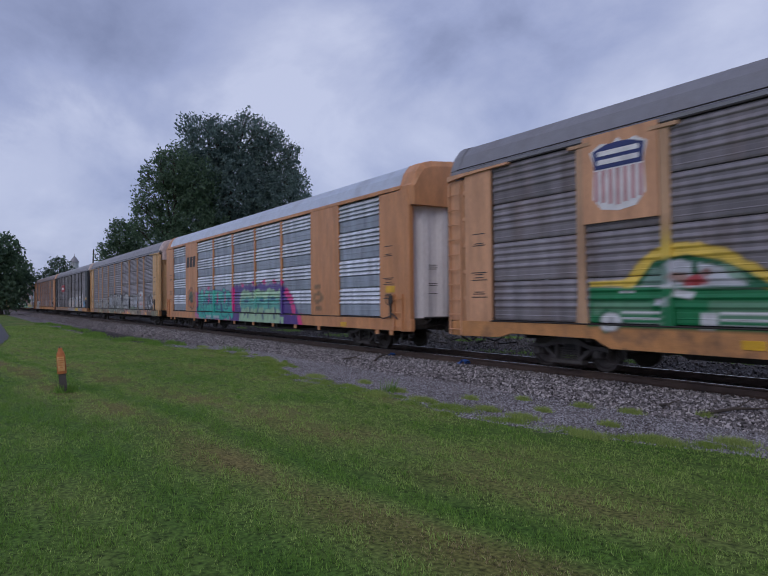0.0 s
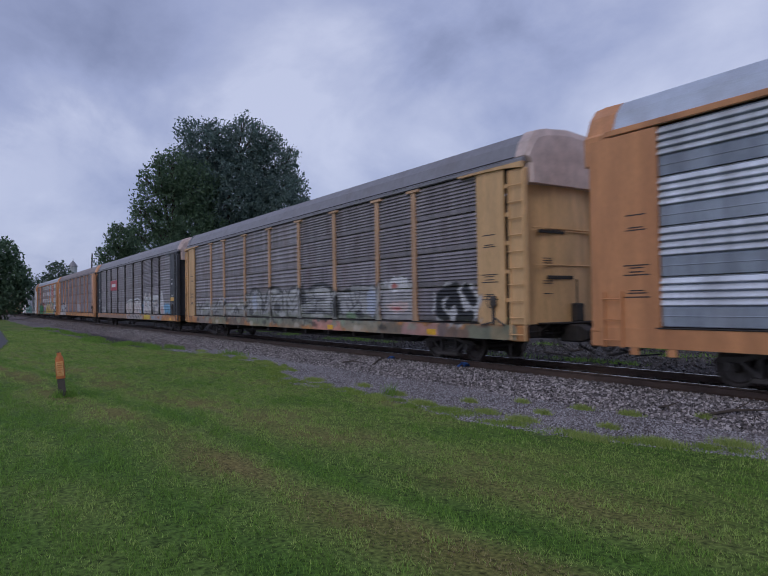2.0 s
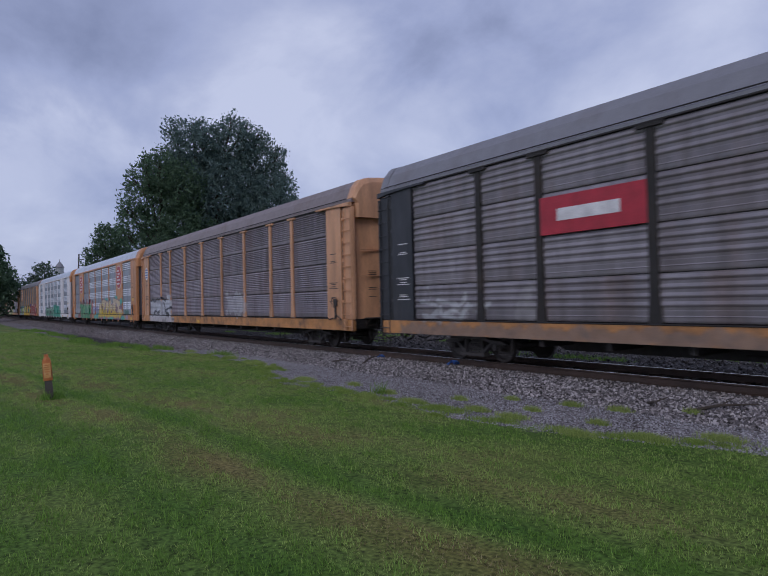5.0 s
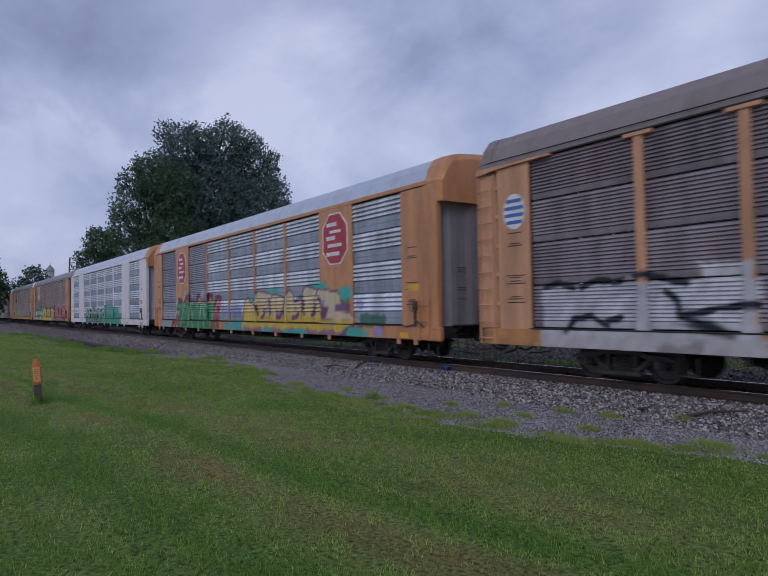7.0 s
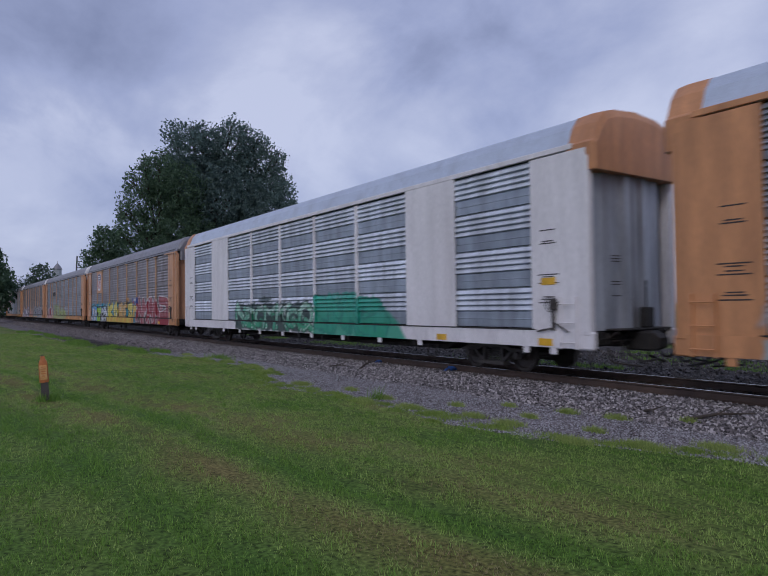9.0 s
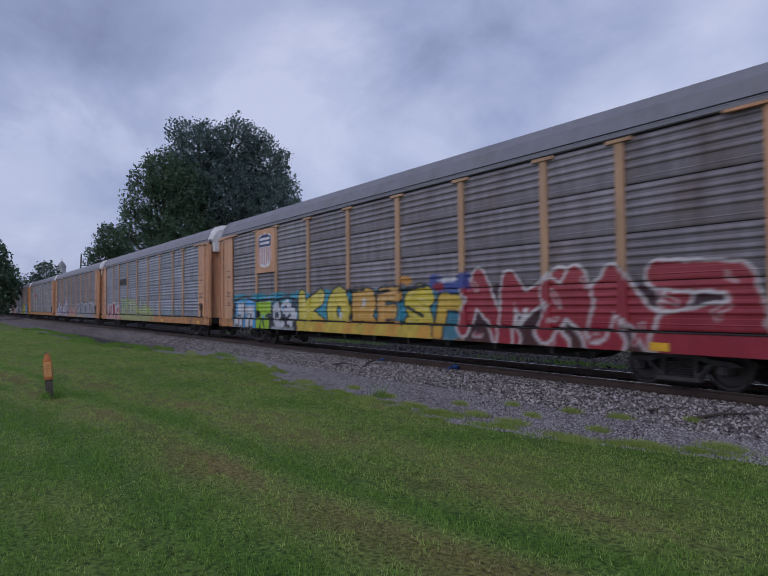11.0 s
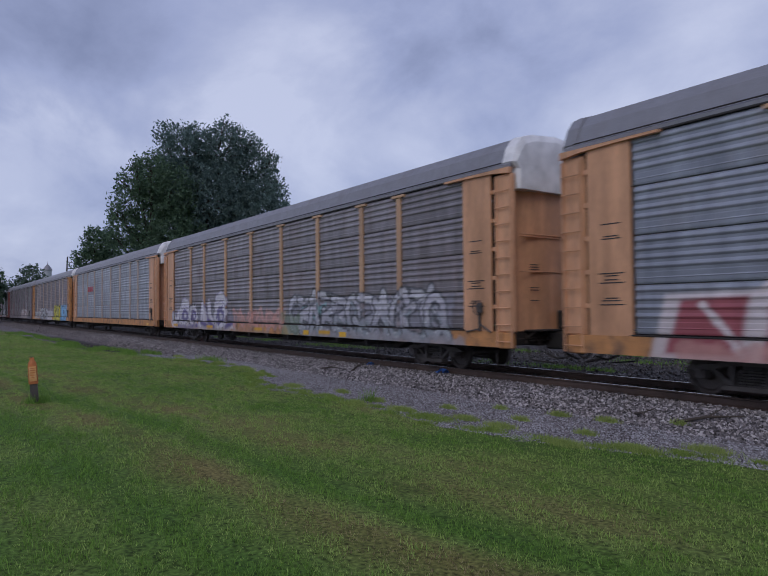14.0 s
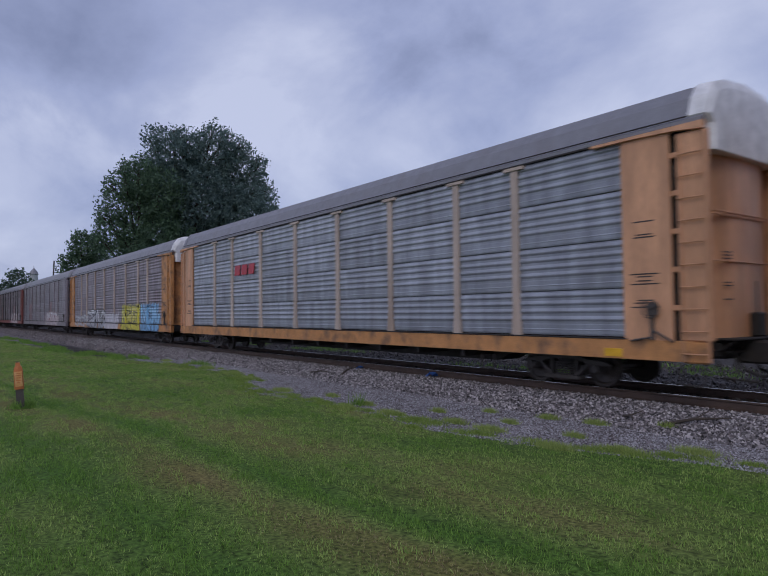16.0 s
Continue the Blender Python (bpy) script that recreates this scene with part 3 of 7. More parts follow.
def shared_meshes():
    d = {}
    s = Shape()
    xs = []
    for i in range(0, 24):
        x = -12.6 + i * 25.2 / 23
        xs += [(x - 0.04, 1.0), (x - 0.025, 1.0025), (x + 0.025, 1.0025), (x + 0.04, 1.0)]
    ring = lambda x, k, drop: [(x, y * k, 4.93 + (z - 4.93) * k - drop * (z > 5.1)) for y, z in ROOF]
    rings = [ring(-13.45, 0.99, 0.05), ring(-13.3, 0.996, 0.02), ring(-13.0, 1.0, 0.0)] + [ring(x, k, 0) for x, k in xs] + [ring(13.0, 1.0, 0.0), ring(13.3, 0.996, 0.02), ring(13.45, 0.99, 0.05)]
    s.loft(rings, caps=True)
    d["roof"] = s
    h = Shape()
    hood = lambda x, k, drop: [(x, y * k, 4.42 + (z - 4.42) * k - drop * (z > 5.1)) for y, z in ([(-1.55, 4.42)] + ROOF[1:-1] + [(1.55, 4.42)])]
    h.loft([hood(12.85, 1.006, 0.0), hood(13.25, 1.015, 0.0), hood(13.5, 1.008, 0.02), hood(13.57, 0.96, 0.12)], close=True, caps=True)
    d["hood"] = h
    h = Shape()
    cap = [(-1.36, 4.42), (-1.36, 4.9)] + ROOF[2:-2] + [(1.36, 4.9), (1.36, 4.42)]
    short = lambda x, k, drop: [(x, y * k, 4.42 + (z - 4.42) * k - drop * (z > 5.1)) for y, z in cap]
    h.loft([short(13.16, 1.008, 0.0), short(13.3, 1.015, 0.0), short(13.5, 1.008, 0.02), short(13.57, 0.96, 0.12)], close=True, caps=True)
    d["short_hood"] = h
    w = Shape()
    n = 24
    for side in (-1, 1):
        rings = []
        for y, r in ((0.66, 0.05), (0.69, 0.15), (0.70, 0.32), (0.685, 0.35), (0.685, 0.41), (0.71, 0.415), (0.80, 0.405), (0.80, 0.34), (0.77, 0.31), (0.755, 0.15), (0.79, 0.11), (0.83, 0.09), (0.83, 0.0)):
            rings.append([(r * math.cos(2 * math.pi * i / n), side * y, r * math.sin(2 * math.pi * i / n)) for i in range(n)])
        w.loft(rings, close=True)
    w.tube((0, -0.68, 0), (0, 0.68, 0), 0.08, n=12)
    d["wheelset"] = w.mesh("wheelset", M["wheel"])
    f = Shape()
    f.prism([(-1.2, 0.50), (-1.02, 0.58), (-0.6, 0.60), (-0.3, 0.74), (0.3, 0.74), (0.6, 0.60), (1.02, 0.58), (1.2, 0.50), (1.0, 0.47), (0.62, 0.50), (0.34, 0.60), (-0.34, 0.60), (-0.62, 0.50), (-1.0, 0.47)], -0.07, 0.07)
    for e in (-1, 1):
        f.prism([(e * 0.36, 0.60), (e * 0.28, 0.60), (e * 0.28, 0.22), (e * 0.36, 0.22)], -0.07, 0.07)
        f.prism([(e * 0.36, 0.31), (e * 0.36, 0.22), (e * 0.62, 0.42), (e * 0.68, 0.50), (e * 0.60, 0.51)], -0.07, 0.07)
    f.prism([(-0.46, 0.16), (-0.46, 0.24), (0.46, 0.24), (0.46, 0.16)], -0.13, 0.10)
    for x in (-0.86, 0.86):
        f.box(x - 0.12, x + 0.12, -0.11, 0.10, 0.32, 0.50, 0.03)
        f.tube((x, -0.15, 0.42), (x, -0.1, 0.42), 0.09, n=10)
    d["sideframe"] = f.mesh("sideframe", M["truck"])
    g = Shape()
    for x in (-0.16, 0, 0.16):
        for k in range(6):
            z = 0.24 + 0.05 * k
            g.tube((x, 0, z), (x, 0, z + 0.03), 0.065, n=8)
    d["spring"] = g.mesh("springs", M["truck"])
    b = Shape()
    b.box(-0.2, 0.2, -0.95, 0.95, 0.42, 0.66, 0.03)
    d["bolster"] = b.mesh("bolster", M["iron"])
    c = Shape()
    c.box(12.7, 13.75, -0.1, 0.1, 0.66, 0.84, 0.02)
    c.prism([(13.72, 0.60), (13.72, 0.92), (13.95, 0.94), (14.08, 0.84), (14.08, 0.64), (13.95, 0.58)], -0.17, 0.15)
    c.tube((13.3, -0.35, 0.75), (13.5, -0.38, 0.45), 0.025), c.tube((13.5, -0.38, 0.45), (13.8, -0.36, 0.33), 0.025), c.tube((13.8, -0.36, 0.33), (14.1, -0.3, 0.4), 0.025)
    d["coupler"] = c.mesh("coupler", M["iron"])
    u = Shape()
    u.box(-13.2, 13.2, -0.38, 0.38, 0.62, 0.95, 0.03)
    u.prism([(-8.3, 0.7), (-7.4, 0.30), (7.4, 0.30), (8.3, 0.7)], -0.40, 0.40)
    for i in range(15):
        x = -12.6 + 1.8 * i
        u.box(x - 0.06, x + 0.06, -1.5, 1.5, 0.62 if abs(x) > 8 else 0.45, 0.95, 0.01)
    u.tube((-12, 0.55, 0.6), (12, 0.55, 0.6), 0.03), u.tube((-3, -0.7, 0.62), (1.5, -0.7, 0.62), 0.2, n=14)
    u.box(2.2, 2.9, -0.95, -0.5, 0.45, 0.8, 0.03)
    d["underframe"] = u.mesh("underframe", M["iron"])
    dk = Shape()
    dk.box(-13.2, 13.2, -1.48, 1.48, 0.951, 1.0)
    d["deck"] = dk.mesh("deck", M["iron"])
    return d


SHARED = shared_meshes()
CACHE = {}


def cached(key, make):
    if key not in CACHE:
        CACHE[key] = make()
    return CACHE[key]


def ladder_mesh(mat, x, y, z0, z1, w=0.42, gap=0.42, outward=(0, -1)):
    s = Shape()
    ox, oy = outward
    tx, ty = -oy, ox
    for e in (-w / 2, w / 2):
        px, py = x + tx * e, y + ty * e
        s.box(min(px, px) - 0.025, px + 0.025, py - 0.025, py + 0.025, z0, z1)
    z = z0 + 0.15
    while z < z1:
        a = (x - tx * w / 2 + ox * 0.05, y - ty * w / 2 + oy * 0.05, z)
        b = (x + tx * w / 2 + ox * 0.05, y + ty * w / 2 + oy * 0.05, z)
        s.tube(a, b, 0.014, n=6)
        z += gap
    return s.mesh("ladder", mat)


def door_mesh(mat, x, kind):
    s = Shape()
    ys = np.linspace(-1.36, 1.36, 17)
    ring = []
    for i, y in enumerate(ys):
        d = (0.0, 0.0, 0.07, 0.07)[i % 4] if kind == "ribbed" else 0.0
        ring.append((x + d - 0.22 * (abs(y) / 1.36) ** 2.4, y))
    s.loft([[(a, b, z) for a, b in ring] for z in (1.0, 2.2, 3.4, 4.5)])
    return s.mesh("end_door", mat)


def build_car(spec):
    """One enclosed auto-carrying railcar. x points the way the train runs; the side with paint is at -y."""
    car = thing("autorack_railcar", spec["label"], "railcar", "railcars of the passing train")
    kind, body, steel, art = spec["kind"], M[spec["body"]], spec["steel"], spec.get("art")
    ends = M[spec.get("ends", spec["body"])]
    sill = M[spec.get("sill", "sill" if spec["body"] in ("yellow", "pale_yellow") else spec["body"])]
    posts = M[spec.get("posts", spec["body"])]
    part("roof", cached(("roof", spec["roof"]), lambda: SHARED["roof"].mesh("roof", M[spec["roof"]])), car)
    part("underframe", SHARED["underframe"], car), part("deck", SHARED["deck"], car)
    base_style = spec.get("style", "ribs" if kind == "closed" else "wide")
    for i in range(9):
        x0, x1 = BAYS[i], BAYS[i + 1]
        solid = kind == "closed" and i in (1, 7)
        style = "wide" if i in spec.get("coarse", ()) else "fine" if i in spec.get("dense", ()) else base_style
        for side in (0, 1):
            if solid:
                if side == 0:
                    me = grid_plate(x0 - 0.08 - (x0 + x1) / 2, x1 + 0.08 - (x0 + x1) / 2, SIDE_Y, 1.0, 4.93, 0.08 if art else 4, body)
                    if art:
                        spray(me, (x0 + x1) / 2, art)
                    part("solid_sheet", me, car, at=((x0 + x1) / 2, 0, 0))
                else:
                    part("solid_sheet", cached(("solid", spec["body"], i), lambda: grid_plate(-1.07, 1.07, SIDE_Y, 1.0, 4.93, 4, body)), car, at=((x0 + x1) / 2, 0, 0), turn=180)
                continue
            if side == 1:
                me = cached(("back", style, steel, round(x1 - x0, 2)), lambda: panel_mesh(style, ROWS[0], ROWS[4], x1 - x0, steel))
                part("side_panel", me, car, at=((x0 + x1) / 2, 0, 0), turn=180)
                continue
            for r in range(4):
                fine = art is not None and r < spec.get("art_rows", 2)
                if fine:
                    gx, gz = np.meshgrid(np.linspace(x0, x1, 40), np.linspace(ROWS[r], ROWS[r + 1], 20))
                    fine = art(gx.ravel(), gz.ravel())[:, 3].max() > 0
                me = panel_mesh(style, ROWS[r], ROWS[r + 1], x1 - x0, "galv" if i in spec.get("dense", ()) else steel, fine)
                if fine:
                    spray(me, (x0 + x1) / 2, art)
                part("side_panel", me, car, at=((x0 + x1) / 2, 0, 0))
    w, fl = (0.15, 0.0) if kind == "closed" else (0.20, 0.05)
    for i in range(1, 9):
        if kind == "closed" and i in (1, 2, 7, 8):
            continue
        if art:
            me = post_mesh(w, posts, 0.06, fl)
            spray(me, BAYS[i], art)
        else:
            me = cached(("post", w, posts.name), lambda: post_mesh(w, posts, 0.06, fl))
        part("post", me, car, at=(BAYS[i], 0, 0))
        part("post", cached(("post", w, posts.name), lambda: post_mesh(w, posts, 0.06, fl)), car, at=(BAYS[i], 0, 0), turn=180)
    # sills
    me = grid_plate(-13.2, 13.2, SIDE_Y - 0.01, 0.625, 1.0, 0.06 if art else 13.3, sill, 0.12)
    if spec.get("stepped"):
        for v in me.vertices:
            deep = np.interp(abs(v.co.x), [8.35, 8.75, 11.2, 11.6, 13.2], [0.48, 0.29, 0.27, 0.38, 0.40])
            v.co.z = 1.0 - (1.0 - v.co.z) * deep / 0.375
    if art:
        spray(me, 0, art)
    part("side_sill", me, car)
    part("side_sill", cached(("sill", sill.name), lambda: grid_plate(-13.2, 13.2, SIDE_Y - 0.01, 0.625, 1.0, 13.3, sill, 0.12)), car, turn=180)
    sh = Shape()
    sh.box(-11.9, 11.9, SIDE_Y - 0.03, SIDE_Y + 0.06, 1.0, 1.03, 0.01)
    part("sill_ledge", cached("ledge", lambda: sh.mesh("sill_ledge", M["iron"])), car)
    tr = Shape()
    if kind == "closed":
        tr.box(-13.0, 13.0, SIDE_Y - 0.004, SIDE_Y + 0.1, 4.935, 5.055, 0.008)
    else:
        tr.box(-13.0, 13.0, SIDE_Y + 0.02, SIDE_Y + 0.1, 4.90, 4.94, 0.008)
    part("top_rail", cached(("top", body.name, kind), lambda: tr.mesh("top_rail", body if kind == "closed" else M["iron"])), car)
    if kind != "closed":
        part("drip_edge", cached("drip", lambda: Shape().box(-13.2, 13.2, -1.585, -1.545, 5.045, 5.065, 0.004).mesh("drip_edge", M["iron"])), car)
    # ends
    for turn in (0, 180):
        for m_ in (-1, 1):
            near = (m_ == -1) == (turn == 0)
            x0, x1 = (11.81, 13.35) if kind == "closed" else (11.85, 12.84)
            if near:
                me = grid_plate(x0 - 12.5, x1 - 12.5, SIDE_Y, 1.0, 4.90, 0.1 if art else 4, ends)
                c = 12.5 if turn == 0 else -12.5
                if turn:
                    me = grid_plate(12.5 - x1, 12.5 - x0, SIDE_Y, 1.0, 4.90, 0.1 if art else 4, ends)
                if art:
                    spray(me, c, art)
                part("quarter_panel", me, car, at=(c, 0, 0))
            else:
                me = cached(("quarter", ends.name, kind), lambda: grid_plate(x0 - 12.5, x1 - 12.5, SIDE_Y, 1.0, 4.90, 4, ends))
                part("quarter_panel", me, car, at=(12.5 if turn else -12.5, 0, 0), turn=180)
        cover = spec["hood"] if turn == 0 or kind == "closed" else spec["roof"]
        hood = cached(("hood", cover, kind), lambda: SHARED["hood" if kind == "closed" else "short_hood"].mesh("hood", M[cover]))
        part("end_hood", hood, car, turn=turn)
        dm = spec.get("door", spec.get("ends", spec["body"]))
        door = part("end_door", cached(("door", dm, kind), lambda: door_mesh(M[dm], 13.36 if kind == "closed" else 13.42, "ribbed" if kind == "closed" else "hooped")), car, spec.get("door_label", ""), turn=turn)
        if kind != "closed":
            hoop = cached(("hoop", dm), lambda: Shape().box(13.40, 13.45, -1.2, 1.2, -0.012, 0.012, 0.006).mesh("door_bar", M[dm]))
            for z in (2.45, 3.3, 3.36):
                part("door_bar", hoop, door, at=(0, 0, z))
            if spec.get("slots"):
                slot = cached("door_slot", lambda: Shape().box(13.415, 13.45, -1.05, -0.1, -0.045, 0.045, 0.01).mesh("door_slot", M["iron"]))
                part("door_slot", slot, door, "dark slot in the door", at=(0, 0, 3.28))
                part("door_slot", slot, door, "dark slot in the door", at=(0, 0.3, 2.15))
        else:
            seam = cached("door_seam", lambda: Shape().box(13.36, 13.40, -0.10, 0.02, 1.05, 4.4, 0.01).mesh("door_seam", M["roof_grey"]))
            part("door_seam", seam, door, "grey channel between the door leaves")

        def corner(q):
            s = Shape()
            if kind == "closed":
                s.box(13.15, 13.4, q * 1.5 - 0.1, q * 1.5 + 0.1, 0.9, 4.75, 0.03)
            else:
                s.box(12.95, 13.52, q * 1.5 - 0.09, q * 1.5 + 0.06, 0.99, 4.78, 0.03)

            return s.mesh("corner_post", ends)
        for q in (-1, 1):
            part("corner_post", cached(("corner", ends.name, kind, q), lambda: corner(q)), car, turn=turn)
        if kind != "closed":
            # Added dark backing that stands in for the shade in the hinge gap.
            for q in (-1, 1):
                part("recess_plate", cached(("recess", q), lambda: Shape().box(12.80, 13.0, q * 1.44 - 0.03, q * 1.44 + 0.03, 0.99, 4.8, 0.01).mesh("recess_plate", M["iron"])), car, turn=turn)
            for z in (1.6, 2.3, 3.0, 3.7, 4.4):
                hinge = cached(("hinge", ends.name), lambda: Shape().box(-0.06, 0.06, -0.03, 0.04, -0.05, 0.05, 0.01).mesh("hinge", ends))
                part("hinge", hinge, car, at=(12.895 if turn == 0 else -12.895, SIDE_Y + 0.06, z))
        part("coupler", SHARED["coupler"], car, "grimy knuckle coupler with air hose", turn=turn)
        part("end_gear", cached("end_gear", end_gear_mesh), car, "dark brake rigging and walkway at the car's end", turn=turn)
        pad = cached("door_stencil", lambda: Shape().box(13.44, 13.447, -0.16, 0.16, -0.011, 0.011, 0.001).mesh("door_stencil", M["lettering"]))
        for z in (2.0, 2.06, 2.5, 2.56, 2.62, 1.75):
            part("door_stencil", pad, door, at=(-0.02, -0.72, z))

        def plate():
            s = Shape()
            s.box(12.9, 13.28, -1.45, 1.45, 0.66, 0.99, 0.03)
            for y in (-0.9, -0.45, 0.45, 0.9):
                s.box(13.28, 13.36, y - 0.04, y + 0.04, 0.7, 0.95, 0.01)
            s.tube((13.4, -1.42, 0.82), (13.4, 0.0, 0.86), 0.016, n=6), s.tube((13.4, -1.42, 0.82), (13.42, -1.5, 0.52), 0.016, n=6)
            s.tube((13.3, 0.4, 0.8), (13.45, 0.42, 0.4), 0.03, n=7), s.tube((13.45, 0.42, 0.4), (13.9, 0.3, 0.3), 0.03, n=7)
            s.tube((13.2, -0.75, 0.62), (13.3, -0.75, 0.3), 0.02, n=6), s.tube((13.3, -0.75, 0.3), (13.85, -0.5, 0.24), 0.02, n=6)
            return s.mesh("end_sill", M["iron"])
        part("end_sill", cached("endsill", plate), car, "dark end sill with rods and hoses", turn=turn)

        def bracket():
            return Shape().box(13.0, 13.45, -0.09, 0.08, 0.60, 0.985, 0.03).mesh("corner_bracket", sill)
        for q in (-1.5, 1.5):
            part("corner_bracket", cached(("bracket", sill.name), bracket), car, at=(0, q, 0), turn=turn)
        if kind == "closed":
            hanger = cached(("hanger", sill.name), lambda: Shape().box(-0.09, 0.09, SIDE_Y, SIDE_Y + 0.05, 0.47, 0.63, 0.01).mesh("sill_hanger", sill))
            for x in (1.2, 3.4, 5.6, 7.6, 11.6, 12.4):
                part("sill_hanger", hanger, car, at=(x if turn == 0 else -x, 0, 0))

        def eave():
            s = Shape()
            s.prism([(11.2, 4.86), (11.2, 4.91), (13.5, 4.91), (13.5, 4.76), (13.0, 4.82), (12.2, 4.85)], SIDE_Y - 0.06, SIDE_Y + 0.05)
            return s.mesh("eave_plate", ends)

        def eave_back():
            s = Shape()
            s.prism([(-11.2, 4.86), (-11.2, 4.91), (-13.5, 4.91), (-13.5, 4.76), (-13.0, 4.82), (-12.2, 4.85)], SIDE_Y - 0.06, SIDE_Y + 0.05)
            return s.mesh("eave_plate", ends)
        if kind != "closed":
            part("eave_plate", cached(("eave", ends.name, turn), eave if turn == 0 else eave_back), car)
        lx = 13.25 if turn == 0 else -13.25
        if kind == "closed":
            part("ladder", cached(("ladder", ends.name, kind, turn), lambda: ladder_mesh(ends, lx - (0.4 if lx > 0 else -0.4), SIDE_Y - 0.03, 0.6, 1.75)), car)
        else:
            part("ladder", cached(("ladder", ends.name, kind, turn), lambda: ladder_mesh(ends, lx, SIDE_Y - 0.0, 0.62, 4.7, 0.46, 0.40)), car)
        pale = spec.get("ends") == "black"
        rnd = random.Random(7)
        for z in (3.25, 3.0, 2.95, 2.25, 2.2, 2.12, 2.06, 1.75, 1.7, 1.62):
            w_ = rnd.choice((0.16, 0.22, 0.29))
            bar = cached(("bar", w_, pale), lambda: Shape().box(-w_, w_, -0.006, 0.006, -0.012, 0.012, 0.001).mesh("stencil_bar", M["sign_white"] if pale else M["lettering"]))
            part("stencil_bar", bar, car, at=(12.3 if turn == 0 else -12.3, SIDE_Y, z))
    part("brake_gear", cached("brake", brake_mesh), car, "grimy hand brake levers and chain", at=(12.45, SIDE_Y, 0))
    step = cached("step", step_mesh)
    for x in (-13.2, -8.2, 8.2, 13.2):
        part("stirrup_step", step, car, at=(x, SIDE_Y, 0))
    # trucks
    for x in (-9.95, 9.95):
        truck = part("truck", SHARED["bolster"], car, at=(x, 0, RAIL))
        for y in (-0.98, 0.98):
            part("sideframe", SHARED["sideframe"], truck, at=(0, y, 0), turn=0 if y < 0 else 180)
            part("spring_nest", SHARED["spring"], truck, at=(0, y, 0))
        for q in (-0.86, 0.86):
            ws = part("wheelset", SHARED["wheelset"], truck, at=(q, 0, 0.42))
            if spec["spin"]:
                SPUN.append(ws)
    for extra in spec.get("extras", ()):
        extra(car)
    return car


SPUN = []


def brake_mesh():
    s = Shape()
    s.box(-0.1, 0.1, -0.07, -0.002, 1.45, 1.7, 0.03)
    for i in range(12):
        a, b = i * math.pi / 6, (i + 1) * math.pi / 6
        s.tube((0.17 * math.cos(a), -0.1, 1.58 + 0.17 * math.sin(a)), (0.17 * math.cos(b), -0.1, 1.58 + 0.17 * math.sin(b)), 0.012, n=6)
    for a in (0.5, 2.6, 4.7):
        s.tube((0, -0.1, 1.58), (0.17 * math.cos(a), -0.1, 1.58 + 0.17 * math.sin(a)), 0.01, n=6)
    s.box(-0.03, 0.03, -0.07, -0.002, 1.0, 1.45, 0.01)
    s.tube((0.0, -0.06, 1.2), (0.42, -0.06, 0.98), 0.02), s.tube((-0.05, -0.05, 1.05), (-0.45, -0.05, 0.98), 0.02)
    return s.mesh("brake_gear", M["truck"])


def end_gear_mesh():
    s = Shape()
    s.box(13.3, 13.66, -1.0, 1.0, 1.0, 1.04, 0.01)
    for y in (-0.95, -0.5, 0.0, 0.5, 0.95):
        s.tube((13.3, y, 0.8), (13.64, y, 1.0), 0.018, n=6)
    s.box(13.42, 13.6, 0.1, 0.42, 1.04, 1.5, 0.03), s.tube((13.5, 0.26, 1.5), (13.5, 0.26, 2.1), 0.018, n=6)
    s.box(13.3, 13.9, -0.22, 0.22, 0.55, 0.98, 0.04)
    s.tube((13.45, -0.9, 0.78), (13.45, 0.9, 0.78), 0.022, n=7), s.tube((13.45, -0.6, 0.78), (13.5, -0.62, 0.36), 0.02, n=6)
    for i in range(8):
        t0, t1 = i / 8, (i + 1) / 8
        sag = lambda t: (13.5 + 0.75 * t, 0.55 - 0.25 * t, 0.75 - 1.4 * t * (1 - t))
        s.tube(sag(t0), sag(t1), 0.03, n=6, caps=False)
    return s.mesh("end_gear", M["iron"])


def step_mesh():
    s = Shape()
    for x in (-0.2, 0.2):
        s.box(x - 0.012, x + 0.012, -0.03, 0.01, 0.22, 0.55, 0.004)
    s.box(-0.21, 0.21, -0.05, 0.02, 0.205, 0.225, 0.004)
    return s.mesh("stirrup_step", M["iron"])

# ---- sprayed paint ----


def ripple(x, z, seed, s=1.0):
    a = seed * 1.7
    return (np.sin(x * 3.1 * s + a) * np.cos(z * 4.3 * s - a * 0.6) + 0.6 * np.sin(x * 7.7 * s - z * 5.9 * s + a * 2.3)
            + 0.4 * np.sin(x * 15.1 * s + z * 13.7 * s + a * 3.1)) / 2.0


